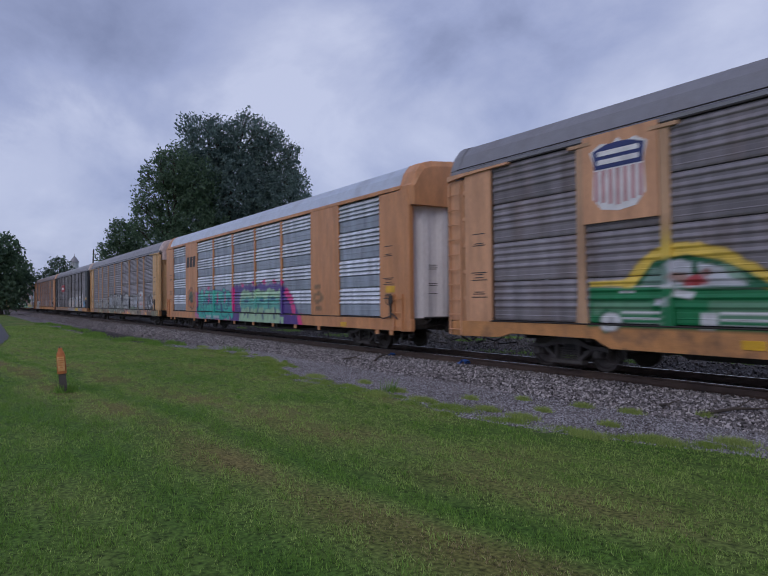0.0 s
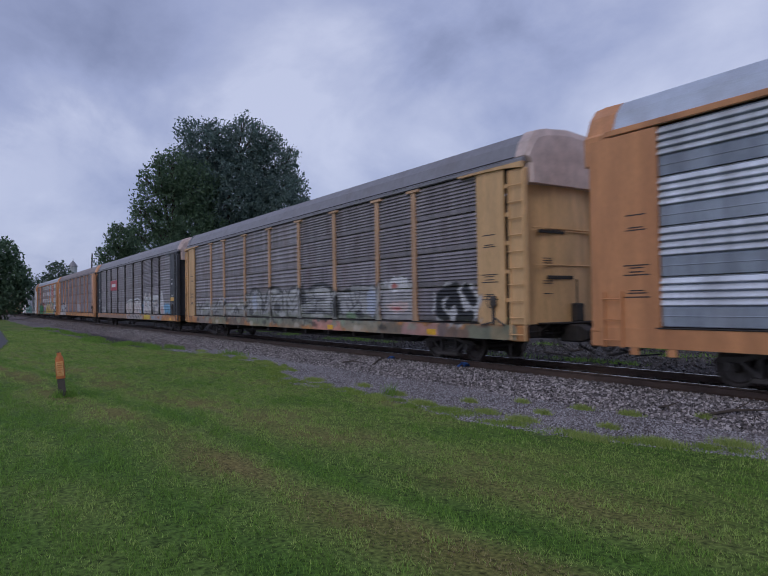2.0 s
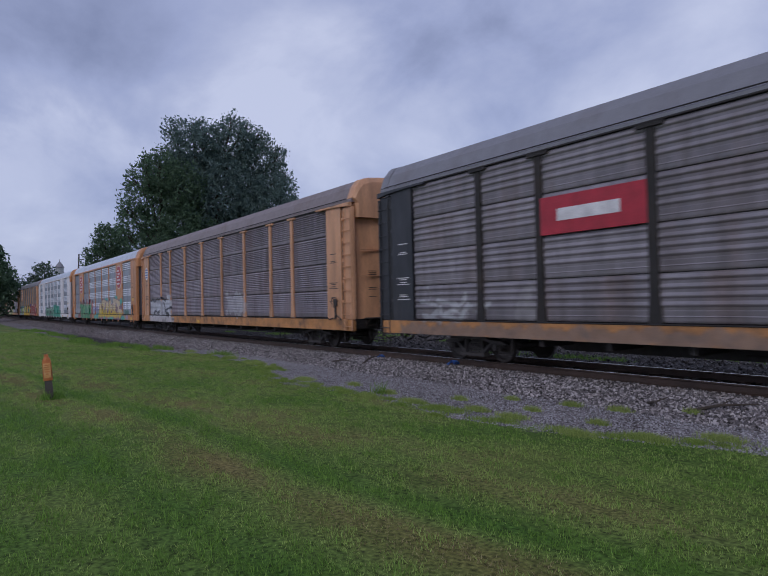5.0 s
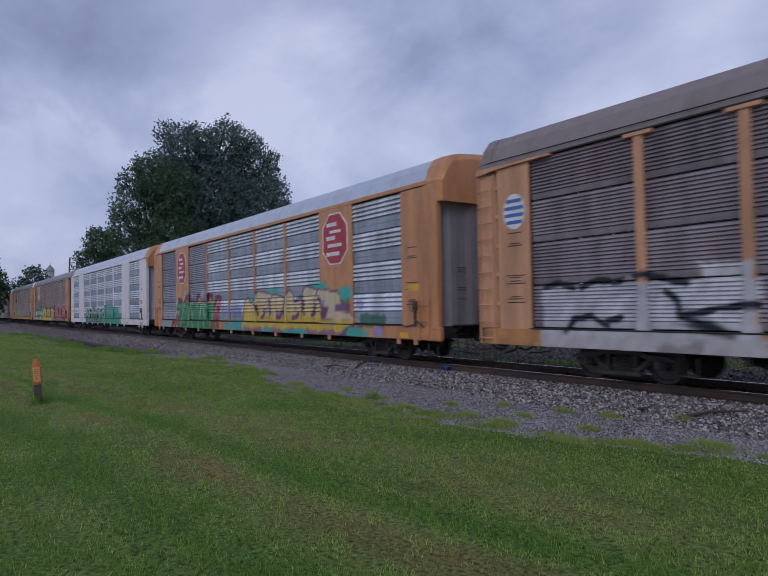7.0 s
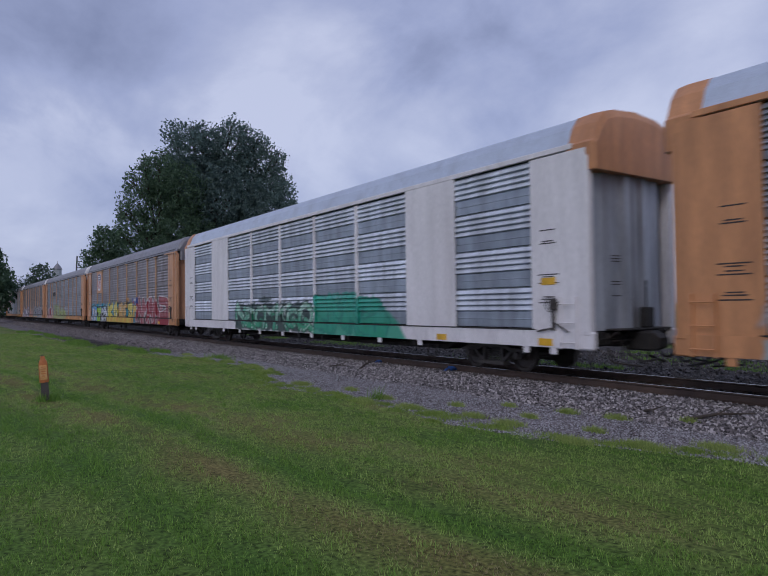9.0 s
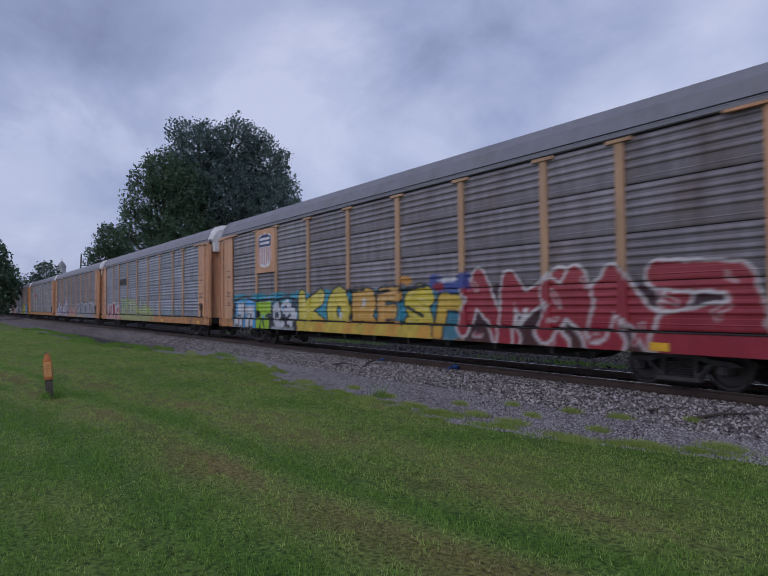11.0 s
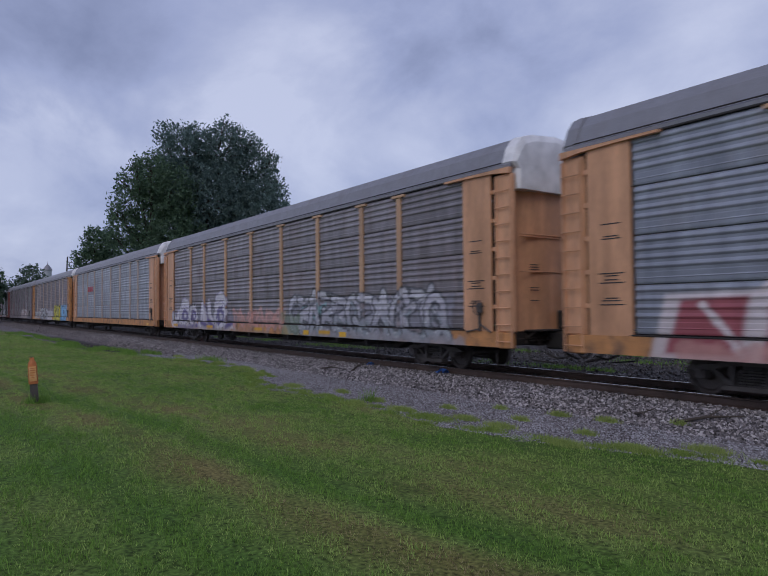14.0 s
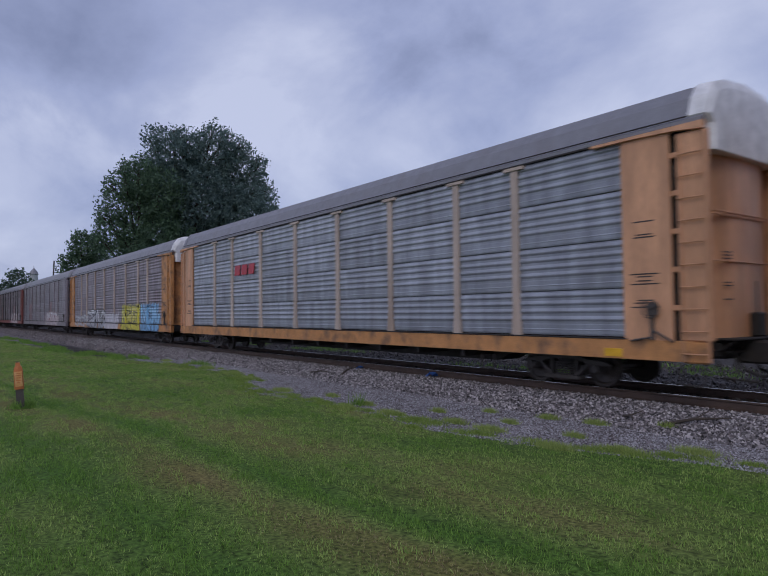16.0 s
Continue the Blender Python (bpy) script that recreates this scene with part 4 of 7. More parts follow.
class Art:
    """Layers of sprayed paint, laid one over another, in metres along the side and above the rail."""

    def __init__(self):
        self.layers = []

    def __call__(self, x, z):
        out = np.zeros((len(x), 4))
        for fn in self.layers:
            col, a = fn(x, z)
            a = a[:, None]
            keep = out[:, 3:4]
            na = a + keep * (1 - a)
            out[:, :3] = np.where(na > 1e-6, (col * a + out[:, :3] * keep * (1 - a)) / np.maximum(na, 1e-6), 0)
            out[:, 3:4] = na
        return out

    def cloud(self, x0, x1, z0, z1, color, seed=1, rag=0.16, cover=0.95):
        def fn(x, z):
            cx, cz, hx, hz = (x0 + x1) / 2, (z0 + z1) / 2, (x1 - x0) / 2, (z1 - z0) / 2
            d = np.minimum(hx - np.abs(x - cx), hz - np.abs(z - cz)) + rag * ripple(x, z, seed, 1.4)
            tone = 1 + 0.18 * ripple(x, z, seed + 5, 2.0)
            return np.array(color)[None, :] * tone[:, None], np.clip(d / 0.08, 0, 1) * cover
        self.layers.append(fn)
        return self

    def disc(self, cx, cz, rx, rz, color, cover=0.95, rag=1.0):
        def fn(x, z):
            d = (1 - np.hypot((x - cx) / rx, (z - cz) / rz)) * min(rx, rz) + 0.28 * min(rx, rz) * rag * ripple(x, z, cx * 3 + cz, 2.2)
            return np.repeat(np.array(color)[None, :], len(x), 0), np.clip(d / 0.05, 0, 1) * cover
        self.layers.append(fn)
        return self

    def patch(self, pts, color, cover=1.0, soft=0.04):
        """A convex patch of the corners pts, in order."""
        def fn(x, z):
            d = np.full(len(x), 1e3)
            area = sum(a[0] * b[1] - b[0] * a[1] for a, b in zip(pts, pts[1:] + pts[:1]))
            for (ax, az), (bx, bz) in zip(pts, pts[1:] + pts[:1]):
                ln = math.hypot(bx - ax, bz - az)
                side = ((bx - ax) * (z - az) - (bz - az) * (x - ax)) / ln
                d = np.minimum(d, side if area > 0 else -side)
            return np.repeat(np.array(color)[None, :], len(x), 0), np.clip(d / soft + 0.5, 0, 1) * cover
        self.layers.append(fn)
        return self

    def strokes(self, lines, r, fills, edge, rim=0.06, seed=1, cover=1.0, shine=None):
        """Fat strokes along the lines, with a rim of another colour; the fill changes with height."""
        segs = [(a, b) for ln in lines for a, b in zip(ln, ln[1:])]
        x_lo, x_hi = min(min(a[0], b[0]) for a, b in segs) - r - 0.3, max(max(a[0], b[0]) for a, b in segs) + r + 0.3

        def fn(x, z):
            d = np.full(len(x), 1e3)
            m = (x > x_lo) & (x < x_hi)
            col, al = np.zeros((len(x), 3)), np.zeros(len(x))
            if not m.any():
                return col, al
            xm, zm = x[m], z[m]
            dm = d[m]
            for (ax, az), (bx, bz) in segs:
                vx, vz = bx - ax, bz - az
                t = np.clip(((xm - ax) * vx + (zm - az) * vz) / (vx * vx + vz * vz + 1e-9), 0, 1)
                dm = np.minimum(dm, np.hypot(xm - ax - t * vx, zm - az - t * vz))
            dm = dm + 0.03 * ripple(xm, zm, seed, 2.0)
            k = np.clip((zm - 0.6) / 1.7 + 0.25 * ripple(xm, zm, seed + 3, 1.1), 0, 0.999) * (len(fills) - 1)
            i = k.astype(int)
            fa = np.array(fills + fills[-1:])
            c = fa[i] * (1 - (k - i))[:, None] + fa[i + 1] * (k - i)[:, None]
            inn = np.clip((r - dm) / 0.05 + 0.5, 0, 1)[:, None]
            c = c * inn + np.array(edge)[None, :] * (1 - inn)
            if shine:
                s = (np.clip((0.03 - np.abs(dm - r * 0.55)) / 0.03, 0, 1) * (ripple(xm, zm, seed + 9, 1.3) > 0.15))[:, None]
                c = c * (1 - s) + np.array(shine)[None, :] * s
            col[m], al[m] = c, np.clip((r + rim * 1.35 - dm) / 0.04 + 0.5, 0, 1) * cover
            return col, al
        self.layers.append(fn)
        return self

    def forms(self, x0, x1, z0, z1, n, fills, edge, seed, fat=0.17, rim=0.06, shine=None, cover=1.0):
        """n interlocked letter-like forms that spell nothing."""
        rnd = random.Random(seed)
        w = (x1 - x0) / n
        for i in range(n):
            a, b = x0 + i * w + 0.12, x0 + (i + 1) * w - 0.05
            top, low = z1 - rnd.uniform(0, 0.22), z0 + rnd.uniform(0, 0.15)
            mid = (top + low) / 2 + rnd.uniform(-0.2, 0.2)
            k = rnd.randrange(5)
            lean = rnd.uniform(-0.25, 0.35)
            a, b = a - 0.12 * w, b + 0.14 * w
            if k == 0:
                lines = [[(a, low), (a + lean, top), (a + 0.45 * w, mid), (b + lean, top), (b - 0.1, low + 0.2), (b + 0.15, low)]]
            elif k == 1:
                lines = [[(a - 0.1, top), (b - 0.2, top - 0.1), (b, mid + 0.15), (a + 0.1, mid - 0.1), (a, low + 0.2), (b + 0.05, low), (b + 0.2, low + 0.25)], [(a + 0.1, mid - 0.1), (b, low + 0.4)]]
            elif k == 2:
                c, rx, rz = (a + b) / 2, (b - a) / 2.2, (top - low) / 2 - 0.05
                lines = [[(c + rx * math.cos(t * 0.7) + lean * 0.4 * math.sin(t * 0.7), (top + low) / 2 + rz * math.sin(t * 0.7)) for t in range(1, 11)], [(c, mid), (b + 0.2, low)]]
            elif k == 3:
                lines = [[(a - 0.1, low + 0.3), (a + 0.3 * w + lean, top + 0.1), (b - 0.2 * w, low), (b + 0.1, mid + 0.2)], [(a, top - 0.15), (b + 0.1, low + 0.1)]]
            else:
                lines = [[(b + lean, top + 0.05), (b - 0.15, mid), (b + 0.1, low), (a, low + 0.12), (a - 0.15, mid - 0.1), (a + 0.3, mid + 0.1)], [(b - 0.2 * w, top - 0.1), (a - 0.15, top), (a, mid + 0.25)]]
            self.strokes(lines, fat * rnd.uniform(0.8, 1.1), fills, edge, rim, seed + i, cover, shine)
            for _ in range(3):
                cx, cz = rnd.uniform(a, b), rnd.uniform(low, top)
                ex, ez = cx + rnd.uniform(-0.35, 0.35), cz + rnd.uniform(-0.45, 0.45)
                self.strokes([[(cx, cz), ((cx + ex) / 2 + rnd.uniform(-0.15, 0.15), (cz + ez) / 2), (ex, ez)]], rnd.uniform(0.02, 0.05), [rnd.choice(fills + [edge])] * 2, edge, 0.02, seed + i + 50, 0.9 * cover)
        return self


WHITE, BLACK, TEAL, PURPLE = (0.62, 0.62, 0.64), (0.02, 0.02, 0.025), (0.025, 0.44, 0.345), (0.09, 0.045, 0.24)
GOLD, CRIMSON, SALMON = (0.72, 0.50, 0.08), (0.30, 0.02, 0.035), (0.60, 0.28, 0.24)
SILVER, CREAM = (0.42, 0.43, 0.46), (0.60, 0.54, 0.50)


def letters(word, spans, z0, z1):
    """Polylines of capital letters, one list a letter."""
    shapes = {
        "K": [[(0, 0), (0, 1)], [(0.95, 1), (0.1, 0.5), (1, 0)]],
        "O": [[(0.5 + 0.5 * math.cos(i * math.pi / 6), 0.5 + 0.5 * math.sin(i * math.pi / 6)) for i in range(13)]],
        "R": [[(0, 0), (0, 1), (0.8, 0.95), (0.9, 0.7), (0.75, 0.5), (0.05, 0.48)], [(0.4, 0.48), (1, 0)]],
        "E": [[(0.95, 1), (0, 1), (0, 0), (1, 0)], [(0, 0.5), (0.75, 0.5)]],
        "S": [[(1, 0.9), (0.5, 1), (0.05, 0.8), (0.2, 0.55), (0.85, 0.42), (0.95, 0.15), (0.5, 0), (0, 0.1)]],
    }
    return [[[(x0 + px * (x1 - x0), z0 + pz * (z1 - z0)) for px, pz in ln] for ln in shapes[ch]] for ch, (x0, x1) in zip(word, spans)]


def art_mural():
    a = Art()
    green, deep, mid, pale = (0.008, 0.17, 0.06), (0.006, 0.10, 0.04), (0.10, 0.24, 0.14), (0.52, 0.53, 0.58)
    a.strokes([[(-7.95, 1.82), (-7.7, 2.1), (-7.39, 2.36), (-6.95, 2.46), (-6.5, 2.44), (-6.05, 2.30), (-5.56, 2.0), (-5.2, 1.76), (-4.4, 1.66)]], 0.11, [GOLD, GOLD], (0.5, 0.33, 0.06), 0.03, 2)
    a.patch([(-8.9, 1.8), (-7.6, 1.8), (-7.6, 1.94), (-8.9, 1.92)], GOLD)
    a.patch([(-7.85, 1.76), (-5.1, 1.70), (-5.6, 2.0), (-6.1, 2.24)], deep).patch([(-7.85, 1.76), (-6.1, 2.24), (-6.7, 2.36), (-7.39, 2.28)], deep)
    a.patch([(-8.9, 0.96), (-4.32, 0.96), (-4.32, 1.66), (-8.9, 1.80)], green)
    a.patch([(-7.66, 1.82), (-7.12, 1.82), (-7.06, 2.14), (-7.42, 2.14)], (0.16, 0.26, 0.22)).patch([(-7.1, 1.80), (-6.62, 1.80), (-6.62, 2.22), (-7.06, 2.26)], pale)
    a.patch([(-6.45, 1.78), (-5.62, 1.76), (-5.85, 2.06), (-6.5, 2.2)], pale).patch([(-5.9, 1.9), (-5.55, 1.82), (-5.85, 2.1), (-6.1, 2.16)], (0.2, 0.32, 0.24))
    a.disc(-6.55, 1.86, 0.3, 0.14, (0.36, 0.035, 0.04)).disc(-6.85, 1.95, 0.22, 0.12, (0.30, 0.17, 0.13)).disc(-6.92, 2.2, 0.3, 0.1, (0.5, 0.5, 0.55)).disc(-6.35, 2.02, 0.12, 0.1, (0.25, 0.12, 0.1))
    a.patch([(-8.9, 1.79), (-7.2, 1.77), (-4.4, 1.65), (-4.4, 1.68), (-7.2, 1.80), (-8.9, 1.82)], WHITE, 1, 0.02)
    a.patch([(-8.82, 1.2), (-7.43, 1.2), (-7.43, 1.48), (-8.82, 1.52)], mid).patch([(-6.3, 1.2), (-4.4, 1.2), (-4.4, 1.46), (-6.3, 1.5)], mid)
    a.patch([(-8.85, 1.48), (-7.5, 1.48), (-7.5, 1.53), (-8.85, 1.53)], deep, 1, 0.02).patch([(-8.15, 1.67), (-7.8, 1.67), (-7.8, 1.71), (-8.15, 1.71)], WHITE, 1, 0.02)
    for z in (1.03, 1.15, 1.27):
        a.patch([(-8.1, z - 0.02), (-7.22, z - 0.02), (-7.22, z + 0.025), (-8.1, z + 0.025)], WHITE, 1, 0.02).patch([(-6.1, z - 0.02), (-4.4, z - 0.02), (-4.4, z + 0.03), (-6.1, z + 0.03)], WHITE, 1, 0.02)
    a.disc(-8.4, 1.08, 0.32, 0.25, deep).disc(-8.38, 1.07, 0.29, 0.22, WHITE, 1, 0.3).patch([(-8.40, 1.0), (-8.36, 1.0), (-8.35, 1.16), (-8.39, 1.16)], (0.05, 0.05, 0.1))
    a.patch([(-6.46, 1.0), (-6.14, 1.0), (-6.14, 1.28), (-6.46, 1.28)], WHITE).patch([(-7.0, 1.60), (-6.62, 1.52), (-6.55, 1.66), (-6.98, 1.74)], WHITE).patch([(-7.4, 1.42), (-7.1, 1.42), (-7.1, 1.54), (-7.35, 1.54)], pale)
    return a


def art_teal():
    a = Art()
    for x, z in ((-8.35, 1.6), (-7.95, 1.45), (-7.65, 1.75), (-8.1, 2.05), (-8.4, 1.9)):
        a.disc(x, z, 0.40, 0.36, (0.05, 0.03, 0.03))
    for x, z in ((-8.35, 1.6), (-7.95, 1.45), (-7.65, 1.75), (-8.1, 2.05), (-8.4, 1.9)):
        a.disc(x, z, 0.35, 0.31, (0.52, 0.17, 0.06))
    a.disc(-8.1, 1.85, 0.4, 0.34, (0.10, 0.14, 0.08)).strokes([[(-8.5, 1.7), (-7.9, 1.95), (-8.2, 1.55), (-7.8, 1.6)]], 0.04, [(0.03, 0.05, 0.03)] * 2, BLACK, 0.01, 4)
    navy, hot = (0.02, 0.045, 0.17), (0.70, 0.05, 0.24)
    a.cloud(-7.3, -1.3, 0.55, 2.1, (0.50, 0.13, 0.30), 3, 0.2).cloud(-1.7, 4.3, 0.5, 2.35, PURPLE, 5, 0.12)
    a.patch([(4.0, 0.5), (6.2, 0.5), (5.2, 1.85), (4.0, 2.4)], PURPLE, 1, 0.15)
    for x, z in ((-6.4, 2.2), (-5.2, 2.3), (-1.5, 2.2), (-0.2, 2.35), (1.2, 2.4), (2.4, 2.42), (3.5, 2.4), (4.3, 2.35)):
        a.disc(x, z, 0.22, 0.13, hot)
    a.strokes([[(4.7, 1.95), (5.2, 1.6), (5.35, 1.15)], [(6.0, 0.9), (6.15, 0.55)], [(-1.35, 2.0), (-1.5, 0.9)]], 0.13, [hot, hot], hot, 0.03, 14)
    a.cloud(-6.7, -1.75, 0.62, 2.1, TEAL, 9, 0.12)
    a.forms(-6.7, -1.8, 0.75, 2.05, 4, [TEAL, (0.05, 0.44, 0.36), (0.10, 0.52, 0.40)], navy, 11, 0.2, 0.04)
    for x, z, w, h, k in ((-5.5, 1.5, 0.4, 0.3, 0.1), (-4.2, 1.35, 0.6, 0.22, 0.2), (-3.2, 1.0, 0.3, 0.5, -0.15), (-6.2, 0.95, 0.6, 0.1, 0.0), (-2.3, 1.3, 0.35, 0.5, 0.15)):
        a.patch([(x, z), (x + w, z), (x + w + k, z + h), (x + k, z + h)], navy, 0.8, 0.1)
    for x in (-5.1, -3.7, -2.6):
        a.strokes([[(x, 2.0), (x + 0.08, 1.7), (x - 0.06, 1.55)]], 0.06, [hot, hot], navy, 0.02, int(x * 9) + 70)
    a.patch([(-5.4, 0.72), (-4.6, 0.72), (-4.6, 0.82), (-5.4, 0.82)], (0.5, 0.5, 0.52), 0.9).patch([(-4.2, 0.7), (-3.3, 0.7), (-3.3, 0.82), (-4.2, 0.82)], (0.5, 0.5, 0.52), 0.9)
    # mint letters: pale at foot and crown, teal across the middle
    pale, sea = (0.36, 0.56, 0.36), (0.06, 0.38, 0.34)
    a.cloud(-0.5, 4.2, 0.55, 2.1, pale, 21, 0.12).cloud(-0.4, 4.1, 1.2, 1.75, sea, 22, 0.14, 0.85)
    for x, z, w, h, k in ((0.0, 1.5, 0.5, 0.14, 0.1), (0.55, 0.8, 0.14, 0.5, 0.1), (1.05, 1.7, 0.12, 0.45, -0.1), (1.5, 0.9, 0.14, 0.55, 0.15), (1.9, 1.55, 0.5, 0.12, 0.05), (2.3, 0.75, 0.2, 0.4, -0.1), (2.75, 1.25, 0.13, 0.6, 0.15), (3.1, 1.6, 0.5, 0.12, 0.0), (3.55, 0.8, 0.16, 0.5, -0.12), (0.1, 0.8, 0.2, 0.25, 0.1), (3.95, 1.2, 0.12, 0.5, 0.1)):
        a.patch([(x, z), (x + w, z), (x + w + k, z + h), (x + k, z + h)], navy, 0.85, 0.09)
    for x, w in ((0.3, 0.12), (2.7, 0.14), (4.4, 0.16), (1.2, 0.1)):
        a.patch([(x - w, 0.9), (x + w, 0.9), (x + w * 0.6, 0.5), (x - w * 0.6, 0.5)], pale)
    # a small stencilled scrawl on the solid sheet
    a.strokes([[(7.3, 1.75), (7.7, 1.85), (7.95, 1.65), (7.5, 1.5), (7.3, 1.62)], [(7.4, 2.1), (7.75, 2.1)], [(7.45, 1.3), (7.85, 1.28)]], 0.045, [(0.12, 0.09, 0.05)] * 2, (0.2, 0.13, 0.06), 0.02, 33, 0.75)
    return a


def art_silver():
    a = Art()
    olive, grey, pale, ink, haze = (0.20, 0.23, 0.16), (0.33, 0.33, 0.335), (0.47, 0.47, 0.48), (0.02, 0.02, 0.022), (0.38, 0.42, 0.52)
    # low scribbles over a dull ground
    a.cloud(-11.7, -4.0, 0.9, 1.75, (0.27, 0.275, 0.255), 4, 0.18, 0.7)
    rnd = random.Random(23)
    for i in range(26):
        x, z = -11.4 + 0.28 * i + rnd.uniform(-0.1, 0.1), rnd.uniform(1.0, 1.7)
        dx, dz = rnd.uniform(0.2, 0.7), rnd.uniform(-0.3, 0.3)
        col = (ink, ink, pale, olive, pale)[i % 5]
        a.strokes([[(x, z), (x + dx * 0.5, z + dz), (x + dx, z + dz * 0.2)]], rnd.uniform(0.03, 0.07), [col, col], col, 0.015, 200 + i, 0.8)
    # the large piece: rounded silver forms with black upper outlines and olive lower parts
    a.cloud(-4.0, 7.2, 0.75, 2.1, grey, 6, 0.14, 0.85).cloud(-3.8, 6.8, 0.75, 1.25, olive, 8, 0.25, 0.65)
    for cx, cz, rx, rz in ((-3.1, 1.75, 0.75, 0.55), (-1.0, 1.8, 0.9, 0.5), (1.0, 1.7, 0.75, 0.55), (3.1, 1.75, 1.2, 0.55), (5.6, 1.6, 1.3, 0.45)):
        arch = [(cx + rx * math.cos(math.radians(q)), cz + rz * math.sin(math.radians(q))) for q in range(200, -21, -20)]
        a.disc(cx, cz, rx, rz, (0.38, 0.38, 0.385), 0.8).strokes([arch], 0.05, [ink, ink], ink, 0.02, int(cx * 5) + 40, 0.9)
    a.forms(-3.9, 7.0, 0.85, 2.1, 8, [olive, (0.30, 0.30, 0.30), pale], ink, 37, 0.11, 0.05, cover=0.7)
    a.disc(-3.15, 1.7, 0.3, 0.42, haze, 0.8).disc(6.7, 1.65, 0.35, 0.5, haze, 0.8)
    for x, z, rx, rz in ((-2.2, 1.5, 0.25, 0.3), (-0.7, 1.45, 0.4, 0.22), (1.7, 1.9, 0.22, 0.45), (-3.6, 1.25, 0.3, 0.15), (2.6, 1.3, 0.6, 0.1), (4.4, 1.45, 0.25, 0.4), (1.0, 0.95, 0.3, 0.12), (5.9, 1.2, 0.35, 0.15), (-1.6, 1.0, 0.3, 0.12), (3.6, 0.95, 0.3, 0.12)):
        a.disc(x, z, rx, rz, ink, 0.85)
    for x, z, rx, rz in ((-1.2, 2.15, 0.5, 0.08), (2.9, 1.15, 0.55, 0.12), (-0.2, 1.15, 0.4, 0.12), (3.2, 2.05, 0.7, 0.14), (0.9, 2.1, 0.35, 0.1)):
        a.disc(x, z, rx, rz, (0.56, 0.56, 0.57), 0.85)
    a.disc(5.4, 1.15, 0.4, 0.15, (0.14, 0.24, 0.12), 0.8).disc(4.9, 0.95, 0.3, 0.12, (0.30, 0.36, 0.24), 0.8)
    # white and red end of the piece, then an eye-like black and white ring
    a.cloud(7.3, 9.0, 0.95, 2.3, (0.36, 0.35, 0.36), 9, 0.1, 0.8).disc(8.2, 2.15, 0.7, 0.26, WHITE).disc(8.0, 2.1, 0.22, 0.12, (0.5, 0.12, 0.1)).disc(8.2, 1.45, 0.65, 0.2, (0.54, 0.42, 0.40)).disc(8.1, 1.4, 0.35, 0.08, (0.45, 0.12, 0.11))
    a.disc(10.9, 1.5, 1.05, 0.62, (0.55, 0.55, 0.56)).strokes([[(10.9, 2.0), (10.2, 1.75), (10.15, 1.3), (10.5, 1.1)], [(10.6, 1.5), (10.9, 1.75), (11.1, 1.3)], [(11.3, 1.9), (11.6, 1.6)], [(11.0, 1.1), (11.5, 1.2)]], 0.11, [ink, ink], ink, 0.03, 61)
    for x, c in ((-11.5, (0.2, 0.2, 0.2)), (-9, olive), (-6.5, (0.12, 0.12, 0.11)), (-3.5, olive), (-0.5, (0.22, 0.20, 0.15)), (2.6, SALMON), (5.0, (0.34, 0.30, 0.22)), (7.0, (0.14, 0.15, 0.13)), (8.4, (0.46, 0.26, 0.25)), (10.2, (0.1, 0.1, 0.1)), (11.4, olive)):
        a.cloud(x, x + 2.2, 0.5, 1.0, c, int(x) + 20, 0.14, 0.75)
    for i in range(14):
        x = -11.2 + 1.55 * i
        a.disc(x, 0.8 + 0.06 * math.sin(i * 2.1), 0.28, 0.13, (ink, (0.30, 0.33, 0.25), (0.55, 0.5, 0.42))[i % 3], 0.7)
    return a


